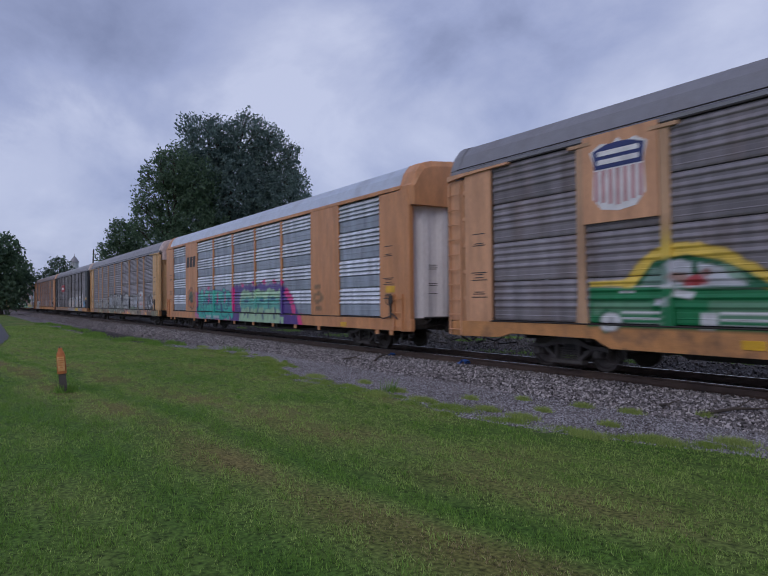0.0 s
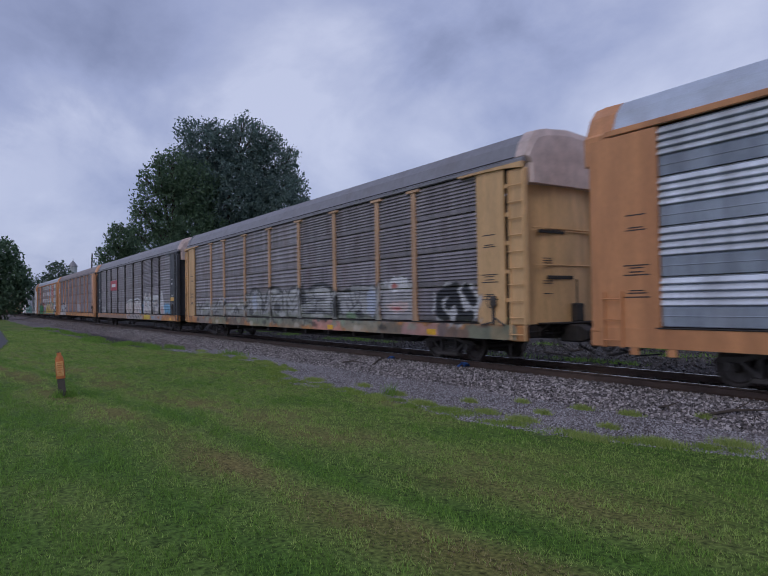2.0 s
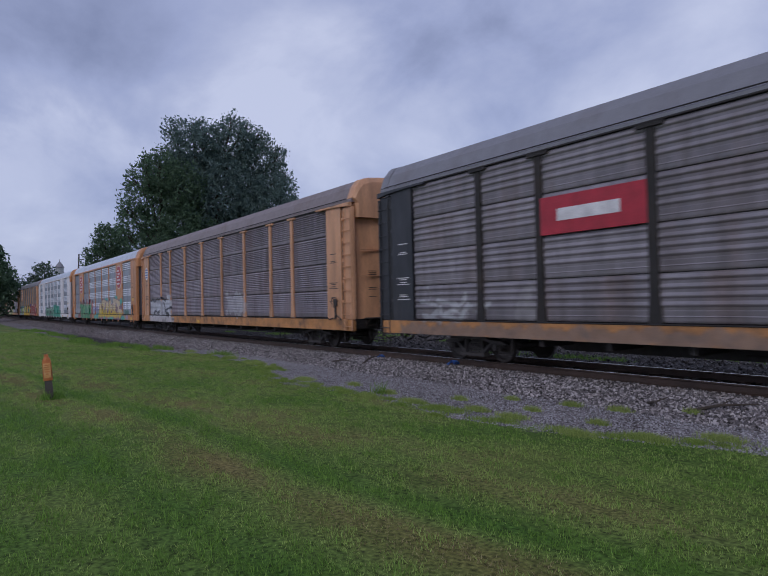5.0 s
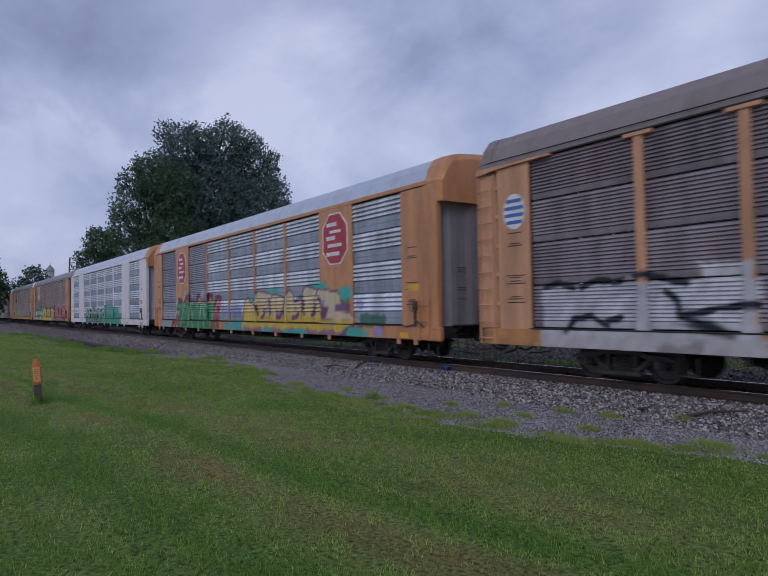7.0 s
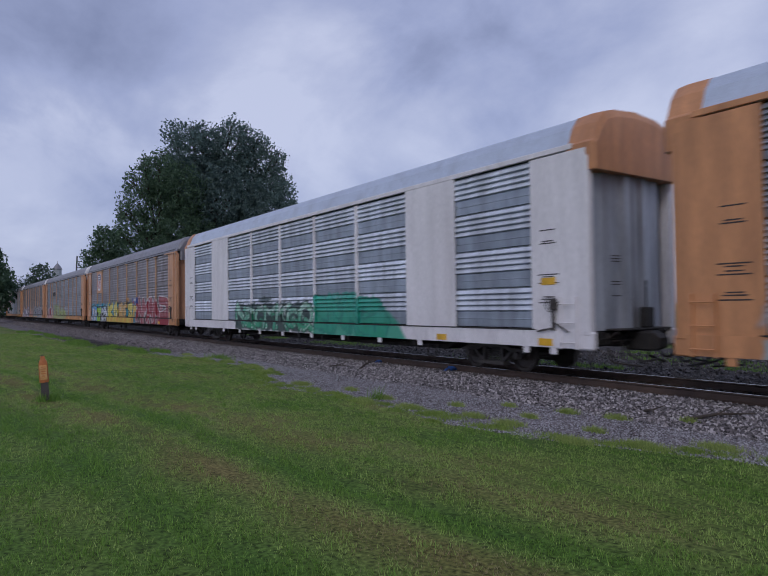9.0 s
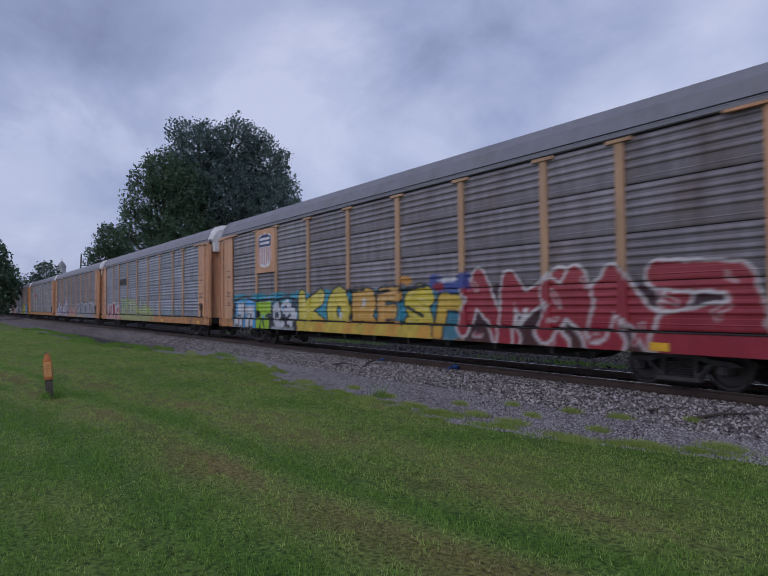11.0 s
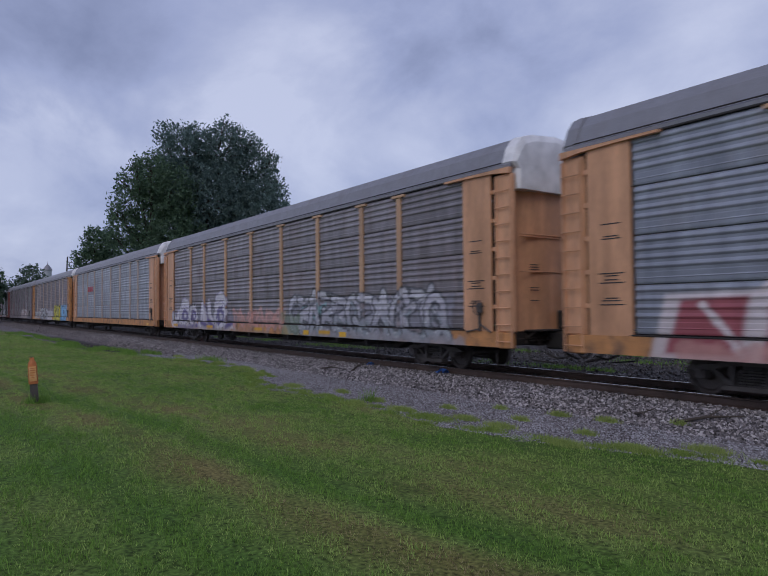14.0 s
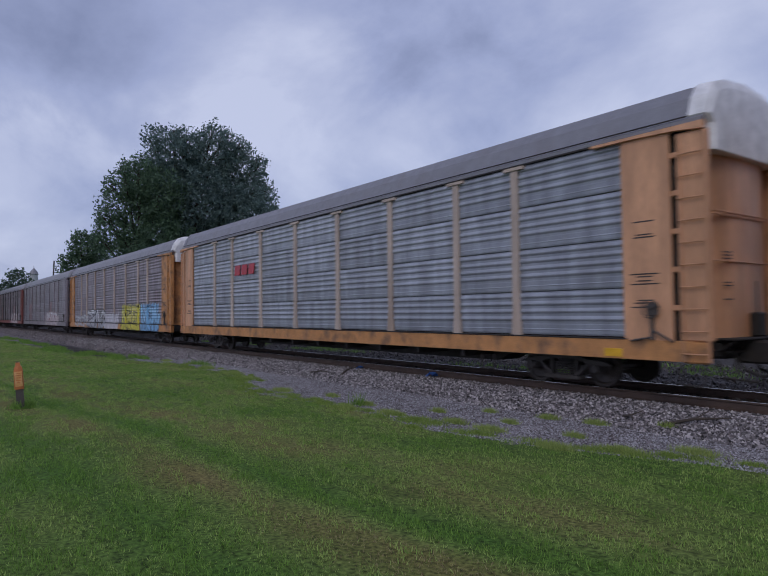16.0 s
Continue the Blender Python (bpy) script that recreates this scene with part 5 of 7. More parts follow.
def art_cream():
    a = Art()
    blue = (0.10, 0.36, 0.62)
    a.forms(-11.5, -9.2, 0.9, 1.6, 3, [SILVER, WHITE], (0.22, 0.2, 0.2), 51, 0.06, 0.02, cover=0.7).cloud(-7.9, -7.3, 1.0, 1.9, (0.36, 0.34, 0.34), 4, 0.15, 0.5)
    a.cloud(-0.9, 4.1, 1.0, 1.9, CREAM, 5, 0.12, 0.85).cloud(3.4, 4.6, 1.1, 1.8, blue, 7, 0.12, 0.8)
    a.forms(-1.0, 4.0, 0.95, 1.95, 5, [(0.50, 0.36, 0.36), CREAM, WHITE], (0.16, 0.13, 0.13), 53, 0.13, 0.045)
    a.strokes([[(-0.9, 1.96), (0.4, 2.12), (1.4, 2.02)], [(1.6, 2.1), (2.8, 2.18), (3.9, 1.95)]], 0.06, [WHITE, WHITE], BLACK, 0.03, 54)
    a.cloud(4.6, 10.2, 1.0, 1.95, CREAM, 9, 0.14, 0.9).cloud(7.0, 9.2, 1.9, 2.25, blue, 11, 0.12, 0.8).cloud(9.8, 11.7, 1.05, 1.75, blue, 12, 0.16, 0.85)
    for x0, x1, top in ((4.7, 6.0, 2.1), (6.0, 7.1, 2.15), (7.1, 8.9, 2.15)):
        a.strokes([[(x0 + 0.1, 1.1), (x0 + 0.1, top), (x1 - 0.2, top), (x1 - 0.1, 1.5)], [(x0 + 0.3, 1.45), (x1 - 0.2, 1.35), (x1 - 0.1, 1.05)]], 0.17, [(0.54, 0.38, 0.40), CREAM, WHITE, WHITE], (0.12, 0.11, 0.12), 0.05, int(x0 * 7))
    a.strokes([[(4.8, 2.2), (5.3, 2.42)], [(6.9, 2.3), (7.1, 2.7)], [(6.1, 2.25), (6.4, 2.4)]], 0.12, [WHITE, CREAM], (0.3, 0.3, 0.33), 0.04, 66)
    a.patch([(8.95, 1.0), (10.35, 1.0), (9.75, 2.55), (9.4, 2.55)], WHITE, 0.95, 0.12).disc(9.7, 1.3, 0.35, 0.25, (0.55, 0.33, 0.30), 0.8).disc(7.6, 1.35, 0.3, 0.3, (0.12, 0.11, 0.12), 0.8).disc(8.3, 1.7, 0.3, 0.14, (0.12, 0.11, 0.12), 0.7)
    # sill: grey, with dark tag strokes and a yellow patch
    a.cloud(-12.5, -1.0, 0.5, 0.95, (0.20, 0.165, 0.15), 3, 0.14, 0.7).cloud(-0.8, 4.6, 0.5, 0.98, (0.38, 0.37, 0.38), 6, 0.12, 0.85).cloud(7.0, 9.8, 0.5, 0.98, (0.32, 0.30, 0.34), 8, 0.2, 0.85)
    for i in range(9):
        x = -0.4 + 0.5 * i
        a.strokes([[(x, 0.72), (x + 0.3, 0.88)]], 0.03, [BLACK, BLACK], BLACK, 0.015, 80 + i)
    a.patch([(4.95, 0.64), (6.65, 0.66), (6.65, 0.97), (4.95, 0.97)], (0.62, 0.46, 0.05)).disc(9.0, 0.8, 0.3, 0.1, (0.5, 0.16, 0.03)).disc(7.4, 0.8, 0.4, 0.14, (0.2, 0.32, 0.45))
    return a


def art_white():
    a = Art()
    a.cloud(-11.6, -6.9, 0.62, 1.98, (0.53, 0.54, 0.58), 4, 0.06).cloud(-8.0, -7.0, 1.9, 2.3, (0.55, 0.55, 0.58), 5, 0.06)
    ink = (0.015, 0.018, 0.03)
    a.strokes([[(-11.5, 1.95), (-11.1, 2.02), (-10.7, 1.9)], [(-10.5, 1.92), (-10.1, 2.05), (-9.7, 1.98), (-9.2, 2.1)], [(-9.1, 2.12), (-8.6, 2.0), (-8.2, 1.92)]], 0.045, [ink, ink], ink, 0.02, 61)
    a.strokes([[(-10.9, 0.95), (-10.7, 1.25), (-10.3, 1.3), (-9.9, 1.1)], [(-9.9, 1.2), (-9.6, 1.28)], [(-8.6, 1.75), (-8.4, 1.6), (-8.35, 1.3), (-7.9, 1.15), (-7.4, 0.9)], [(-8.3, 1.3), (-7.6, 1.45), (-7.0, 1.5)]], 0.04, [ink, ink], ink, 0.02, 62)
    a.patch([(-8.4, 1.15), (-7.8, 1.25), (-7.3, 0.98), (-7.7, 0.95)], ink, 0.9, 0.08).strokes([[(-9.4, 2.0), (-9.3, 1.85)], [(-9.8, 1.75), (-9.3, 1.85), (-8.9, 1.7)], [(-9.0, 0.7), (-8.8, 1.9)]], 0.06, [(0.36, 0.36, 0.42)] * 2, (0.42, 0.42, 0.47), 0.03, 64, 0.7)
    a.cloud(-11.6, -6.3, 0.42, 0.96, (0.48, 0.45, 0.46), 7, 0.06, 0.9).cloud(-8.8, -7.9, 0.5, 0.85, (0.22, 0.19, 0.19), 8, 0.12, 0.7).disc(-6.5, 0.8, 0.4, 0.1, ink, 0.7)
    a.cloud(2.0, 4.4, 1.1, 2.1, (0.50, 0.49, 0.52), 9, 0.35, 0.6)
    return a


def art_gold():
    a = Art()
    maroon, salmon, mint = (0.16, 0.015, 0.03), (0.68, 0.24, 0.19), (0.24, 0.46, 0.20)
    a.cloud(-11.8, -8.6, 0.5, 1.6, (0.42, 0.42, 0.44), 2, 0.25, 0.75).cloud(-9.4, -8.2, 1.65, 2.15, (0.46, 0.45, 0.36), 8, 0.1, 0.7).cloud(-11.9, -10.2, 0.5, 1.0, (0.24, 0.38, 0.42), 4, 0.12, 0.8)
    for x, z in ((-9.6, 0.75), (-8.6, 1.95), (-7.4, 2.1), (-5.6, 2.15), (-4.1, 2.1), (-3.0, 2.0)):
        a.strokes([[(x - 0.3, z - 0.25), (x - 0.1, z + 0.1), (x + 0.35, z + 0.08)], [(x, z), (x + 0.2, z - 0.4)]], 0.13, [maroon, maroon], (0.09, 0.01, 0.02), 0.04, int(x * 5) + 60)
        a.strokes([[(x - 0.1, z - 0.3), (x + 0.1, z - 0.05), (x + 0.4, z - 0.25)]], 0.10, [salmon, salmon], maroon, 0.03, int(x * 5) + 61)
    a.disc(-7.6, 2.45, 0.3, 0.25, (0.40, 0.36, 0.36), 0.8).disc(-5.0, 2.4, 0.4, 0.2, (0.48, 0.48, 0.5), 0.7)
    a.cloud(-8.7, -3.2, 0.45, 1.85, (0.015, 0.27, 0.115), 3, 0.16)
    deep = (0.008, 0.085, 0.045)
    a.forms(-8.8, -3.4, 0.55, 1.9, 7, [(0.015, 0.24, 0.10), (0.02, 0.30, 0.13), mint], deep, 71, 0.12, 0.05)
    for x, z, dx, dz in ((-8.4, 0.6, 0.5, 1.0), (-7.2, 0.7, 0.3, 1.2), (-6.4, 0.6, -0.3, 0.9), (-5.6, 0.7, 0.35, 1.2), (-4.7, 0.6, -0.2, 1.0), (-3.9, 0.7, 0.3, 0.8)):
        a.strokes([[(x, z), (x + dx, z + dz)]], 0.06, [mint, (0.46, 0.56, 0.36)], (0.02, 0.22, 0.09), 0.03, int(x * 7) + 90)
    a.strokes([[(-9.3, 0.8), (-8.9, 1.2), (-8.7, 0.7)], [(-3.6, 0.7), (-3.2, 1.6), (-2.8, 0.8)]], 0.13, [CRIMSON, salmon], maroon, 0.04, 95)
    a.patch([(-6.9, 0.95), (-6.2, 0.95), (-6.2, 1.06), (-6.9, 1.06)], (0.50, 0.14, 0.06), 0.8)
    for x, z in ((-7.8, 2.2), (-6.6, 2.3), (-5.2, 2.25), (-8.9, 2.05)):
        a.disc(x, z, 0.18, 0.16, (0.55, 0.5, 0.5), 0.85)
    plum, cream, lilac, sun = (0.14, 0.035, 0.13), (0.64, 0.52, 0.36), (0.30, 0.26, 0.52), (0.68, 0.47, 0.05)
    a.cloud(-2.5, 0.1, 1.25, 1.75, (0.22, 0.22, 0.44), 12, 0.2, 0.75).cloud(-2.0, 0.5, 0.5, 1.0, (0.03, 0.38, 0.34), 16, 0.2, 0.9).cloud(1.2, 9.0, 1.6, 2.05, (0.015, 0.12, 0.07), 14, 0.15, 0.8)
    for x, z, rx, rz in ((1.1, 1.9, 0.4, 0.25), (3.1, 2.15, 0.7, 0.25), (6.9, 2.2, 0.75, 0.32), (8.7, 2.05, 0.5, 0.25)):
        a.disc(x, z, rx, rz, (0.03, 0.42, 0.37))
    a.cloud(0.4, 9.0, 0.5, 1.75, plum, 8, 0.12)
    for i, (x0, x1, top) in enumerate(((0.3, 1.5, 1.75), (1.5, 2.9, 2.0), (2.9, 4.2, 1.85), (4.2, 5.7, 1.95), (5.7, 6.7, 2.05), (6.6, 8.3, 1.95))):
        w = x1 - x0
        lines = [[[(x0, 0.9), (x0 + 0.25 * w, top), (x0 + 0.45 * w, 1.2), (x1, 1.0)], [(x0 + 0.2 * w, 1.3), (x1 - 0.1, 1.65)]], [[(x1 - 0.15, top - 0.1), (x0 + 0.2, top), (x0 + 0.1, 1.0), (x1, 0.9)], [(x0 + 0.2, 1.4), (x1 - 0.2, 1.45)]], [[(x0 + 0.1, 0.85), (x0 + 0.3, top), (x1 - 0.2, top - 0.15), (x1 - 0.1, 0.9)]]][i % 3]
        a.strokes(lines, 0.27, [sun, sun, (0.68, 0.52, 0.14), cream, cream], plum, 0.05, 130 + i)
    a.patch([(0.6, 0.72), (8.6, 0.72), (9.25, 1.15), (0.4, 1.12)], sun, 0.85, 0.1).patch([(7.4, 1.2), (9.25, 1.15), (8.4, 1.75), (7.8, 1.9)], cream, 0.95, 0.08).patch([(8.0, 1.45), (8.9, 1.38), (8.5, 1.72), (8.1, 1.7)], plum, 0.9).patch([(7.0, 1.3), (7.5, 1.32), (7.3, 1.5), (7.0, 1.46)], plum, 0.9)
    for x, z, dx, dz in ((1.3, 1.75, 0.35, -0.4), (2.0, 1.2, 0.3, 0.3), (2.75, 1.9, 0.1, -0.5), (3.5, 1.25, 0.4, 0.2), (4.2, 1.85, -0.15, -0.5), (4.8, 1.2, 0.45, 0.15), (5.6, 1.9, 0.1, -0.55), (6.3, 1.3, 0.3, 0.35), (6.8, 1.9, 0.3, -0.3)):
        a.strokes([[(x, z), (x + dx * 0.7, z + dz * 0.3), (x + dx, z + dz)]], 0.05, [plum, plum], plum, 0.03, int(x * 11))
    for x, z in ((2.4, 1.5), (3.6, 1.4), (5.1, 1.55), (7.2, 1.75), (7.9, 1.0)):
        a.disc(x, z, 0.17, 0.12, lilac)
    a.cloud(0.3, 8.9, 0.45, 0.82, (0.26, 0.13, 0.20), 11, 0.12, 0.85).patch([(8.2, 0.55), (9.2, 0.75), (9.3, 1.1), (8.6, 0.85)], plum, 0.9)
    for x, z, rx in ((-0.4, 0.95, 0.6), (2.6, 0.68, 0.4), (5.4, 0.66, 0.7), (4.4, 0.6, 0.3), (9.3, 0.75, 0.8)):
        a.disc(x, z, rx, 0.2, (0.03, 0.40, 0.36))
    a.cloud(9.4, 10.9, 0.9, 1.4, (0.012, 0.12, 0.07), 13, 0.1, 0.85).disc(9.5, 1.65, 0.25, 0.2, lilac, 0.7).disc(10.6, 0.8, 0.3, 0.2, lilac)
    return a


def art_green():
    a = Art()
    ink = (0.008, 0.035, 0.03)
    a.cloud(-6.1, 1.2, 0.6, 1.8, ink, 4, 0.1).cloud(-3.6, -2.2, 1.8, 2.05, ink, 5, 0.1)
    a.forms(-6.0, 1.1, 0.72, 1.75, 7, [(0.02, 0.30, 0.14), (0.05, 0.34, 0.20), (0.40, 0.58, 0.48), (0.66, 0.70, 0.68)], ink, 83, 0.12, 0.05, (0.68, 0.72, 0.70))
    a.cloud(1.5, 5.0, 0.5, 1.95, (0.03, 0.32, 0.21), 6, 0.14).patch([(4.6, 0.5), (7.1, 0.5), (6.7, 0.98), (5.2, 1.95)], (0.03, 0.34, 0.22), 0.95, 0.12).cloud(2.4, 4.4, 1.8, 2.1, (0.06, 0.36, 0.30), 8, 0.1)
    a.forms(1.6, 5.6, 0.7, 1.85, 4, [(0.02, 0.30, 0.18), (0.05, 0.40, 0.31)], (0.015, 0.22, 0.17), 89, 0.2, 0.04)
    return a


def art_kores():
    a = Art()
    teal, dark, lemon, amber = (0.03, 0.26, 0.36), (0.012, 0.02, 0.03), (0.62, 0.50, 0.07), (0.66, 0.34, 0.06)
    a.cloud(-11.8, 4.4, 0.95, 1.95, teal, 3, 0.2)
    for x in range(-11, 5, 2):
        a.disc(x, 1.95, 1.0, 0.22, (0.03, 0.30, 0.42))
    a.cloud(-11.8, -5.2, 0.45, 1.75, dark, 2, 0.14)
    # white and blue bars, a lime block, then white and grey forms
    pale, blue, lime = (0.60, 0.61, 0.66), (0.07, 0.34, 0.68), (0.33, 0.53, 0.03)
    for x0, x1, z0, z1, c in ((-11.6, -11.1, 0.75, 1.1, pale), (-11.4, -10.6, 1.2, 1.75, pale), (-11.0, -10.65, 0.7, 1.3, pale), (-10.45, -9.45, 1.25, 1.6, pale), (-10.3, -9.9, 0.65, 1.2, pale), (-9.75, -9.4, 0.7, 1.3, pale),
                              (-10.4, -9.5, 1.6, 1.95, blue), (-11.55, -11.3, 1.1, 1.9, blue), (-10.55, -10.35, 0.55, 1.25, blue), (-9.45, -9.15, 0.5, 1.75, blue), (-11.1, -10.8, 1.7, 1.95, blue)):
        a.patch([(x0, z0), (x1, z0), (x1 + 0.06, z1), (x0 + 0.06, z1)], c, 0.95, 0.07)
    a.patch([(-9.1, 0.5), (-7.75, 0.5), (-7.65, 1.78), (-9.0, 1.75)], lime).patch([(-9.1, 1.0), (-8.7, 1.15), (-8.75, 1.3), (-9.1, 1.45)], dark).patch([(-7.7, 1.0), (-8.3, 1.15), (-7.9, 1.3), (-7.65, 1.25)], dark).disc(-8.45, 1.08, 0.16, 0.14, blue)
    a.strokes([[(-8.7, 0.55), (-8.55, 1.0)], [(-8.2, 0.6), (-8.35, 0.95)]], 0.03, [dark, dark], dark, 0.02, 5)
    for cx, cz, rx, rz in ((-7.1, 1.35, 0.4, 0.42), (-6.2, 1.5, 0.5, 0.32), (-5.65, 1.15, 0.38, 0.4), (-6.7, 0.85, 0.5, 0.2)):
        a.disc(cx, cz, rx, rz, pale)
    for cx, cz, rx, rz in ((-7.05, 1.2, 0.14, 0.2), (-6.6, 1.15, 0.12, 0.25), (-5.9, 1.2, 0.2, 0.1), (-6.25, 1.55, 0.16, 0.09), (-5.45, 0.9, 0.12, 0.15)):
        a.disc(cx, cz, rx, rz, dark)
    a.disc(-6.5, 1.5, 0.12, 0.1, blue).disc(-7.3, 1.65, 0.14, 0.1, blue)
    a.cloud(-11.8, -10.6, 0.42, 0.72, (0.34, 0.34, 0.36), 5, 0.1).cloud(-7.6, -5.4, 0.42, 0.75, (0.36, 0.37, 0.42), 6, 0.12)
    a.strokes([[(-11.7, 1.85), (-10.4, 2.0), (-9.2, 1.8), (-7.7, 1.85), (-6.9, 1.82), (-6.2, 1.95), (-5.2, 1.75)]], 0.035, [dark, dark], dark, 0.02, 98)
    cols = ([lemon, (0.64, 0.54, 0.09)], [lemon, (0.62, 0.50, 0.07)], [amber, (0.66, 0.40, 0.10)], [amber, (0.62, 0.36, 0.12)], [lemon, (0.66, 0.52, 0.05)])
    for i, lines in enumerate(letters("KORES", [(-4.85, -3.3), (-2.6, -1.6), (-0.95, 0.05), (0.5, 1.45), (1.95, 2.85)], 0.85, 1.9)):
        a.strokes(lines, (0.27, 0.31, 0.25, 0.21, 0.26)[i], cols[i], dark, 0.05, 100 + i, shine=(0.72, 0.64, 0.36))
    a.cloud(-5.2, 3.4, 0.42, 1.0, (0.60, 0.44, 0.07), 7, 0.06)
    for x in (-3.9, -1.9, -0.6, 0.6, 2.2):
        a.patch([(x, 0.5), (x + 0.7, 0.5), (x + 0.9, 1.05), (x + 0.4, 1.1)], (0.64, 0.30, 0.06), 0.75, 0.12)
    a.strokes([[(0.2, 1.95), (0.9, 2.02)], [(1.5, 2.0), (2.7, 2.12)], [(1.9, 1.5), (2.6, 1.25)], [(-1.6, 2.05), (-0.5, 2.1)]], 0.035, [dark, dark], dark, 0.015, 111)
    a.disc(-2.0, 1.25, 0.12, 0.18, (0.6, 0.6, 0.6)).disc(-0.5, 1.66, 0.14, 0.17, (0.6, 0.58, 0.6))
    a.cloud(3.1, 4.6, 0.6, 2.0, (0.05, 0.20, 0.28), 12, 0.15)
    a.strokes([[(3.3, 0.8), (3.5, 1.7), (4.2, 1.6)]], 0.2, [amber, lemon], dark, 0.05, 113)
    a.cloud(4.3, 11.6, 0.45, 2.1, (0.05, 0.012, 0.018), 5, 0.2).forms(4.5, 11.4, 0.6, 2.2, 5, [CRIMSON, (0.34, 0.05, 0.06)], (0.62, 0.58, 0.58), 107, 0.24, 0.05)
    a.cloud(2.9, 4.6, 1.9, 2.4, (0.05, 0.08, 0.3), 8, 0.1).disc(3.7, 2.25, 0.5, 0.1, WHITE).disc(3.3, 2.05, 0.3, 0.15, CRIMSON).disc(1.8, 2.3, 0.35, 0.16, (0.6, 0.28, 0.05))
    return a


def art_lime():
    a = Art()
    maroon, edge, lime, ash = (0.30, 0.06, 0.075), (0.62, 0.54, 0.55), (0.42, 0.48, 0.14), (0.20, 0.26, 0.28)
    a.patch([(-11.4, 0.6), (-7.0, 0.6), (-7.0, 1.8), (-8.6, 1.6)], edge, 0.9, 0.1).patch([(-11.5, 0.6), (-8.4, 0.6), (-8.5, 1.9), (-11.2, 1.8)], edge, 0.9, 0.1).patch([(-9.6, 1.75), (-8.4, 1.8), (-8.9, 2.05), (-9.4, 2.02)], edge, 0.9, 0.08)
    a.patch([(-11.2, 0.7), (-9.9, 0.7), (-9.7, 1.75), (-10.9, 1.7)], maroon, 0.95, 0.08).patch([(-9.5, 0.65), (-8.55, 0.65), (-8.6, 1.8), (-9.3, 1.95)], maroon, 0.95, 0.08).patch([(-8.3, 0.65), (-7.15, 0.65), (-7.1, 1.65), (-8.1, 1.5)], maroon, 0.95, 0.08)
    a.strokes([[(-10.5, 1.6), (-10.0, 1.0), (-9.8, 0.7)], [(-9.3, 1.5), (-9.15, 0.8), (-8.6, 0.7)], [(-7.9, 1.2), (-7.3, 0.95)]], 0.07, [edge, edge], maroon, 0.02, 110)
    a.cloud(-6.6, -4.4, 0.7, 2.0, ash, 6, 0.3, 0.55).cloud(-5.0, 3.0, 0.8, 1.4, (0.28, 0.32, 0.20), 5, 0.3, 0.4)
    rnd = random.Random(9)
    a.forms(-6.3, -1.6, 0.75, 2.15, 5, [lime, (0.44, 0.52, 0.16), (0.34, 0.42, 0.20)], (0.13, 0.15, 0.13), 117, 0.12, 0.04, cover=0.8).forms(-1.5, 2.6, 0.7, 1.65, 5, [lime, (0.40, 0.50, 0.15)], (0.16, 0.18, 0.13), 119, 0.11, 0.03, cover=0.8)
    for i in range(6):
        x = -6.0 + 1.35 * i
        a.strokes([[(x, 0.7), (x + rnd.uniform(-0.2, 0.3), rnd.uniform(1.6, 2.2))]], 0.10, [lime, (0.46, 0.54, 0.20)], (0.20, 0.22, 0.16), 0.03, 130 + i, 0.8)
    a.cloud(-11.0, -7.2, 0.45, 0.95, (0.50, 0.26, 0.23), 8, 0.12, 0.75).cloud(-6.2, 2.0, 0.55, 0.98, (0.34, 0.36, 0.16), 12, 0.2, 0.6).cloud(4.5, 8.5, 1.0, 1.4, (0.06, 0.25, 0.28), 9, 0.3, 0.3)
    return a


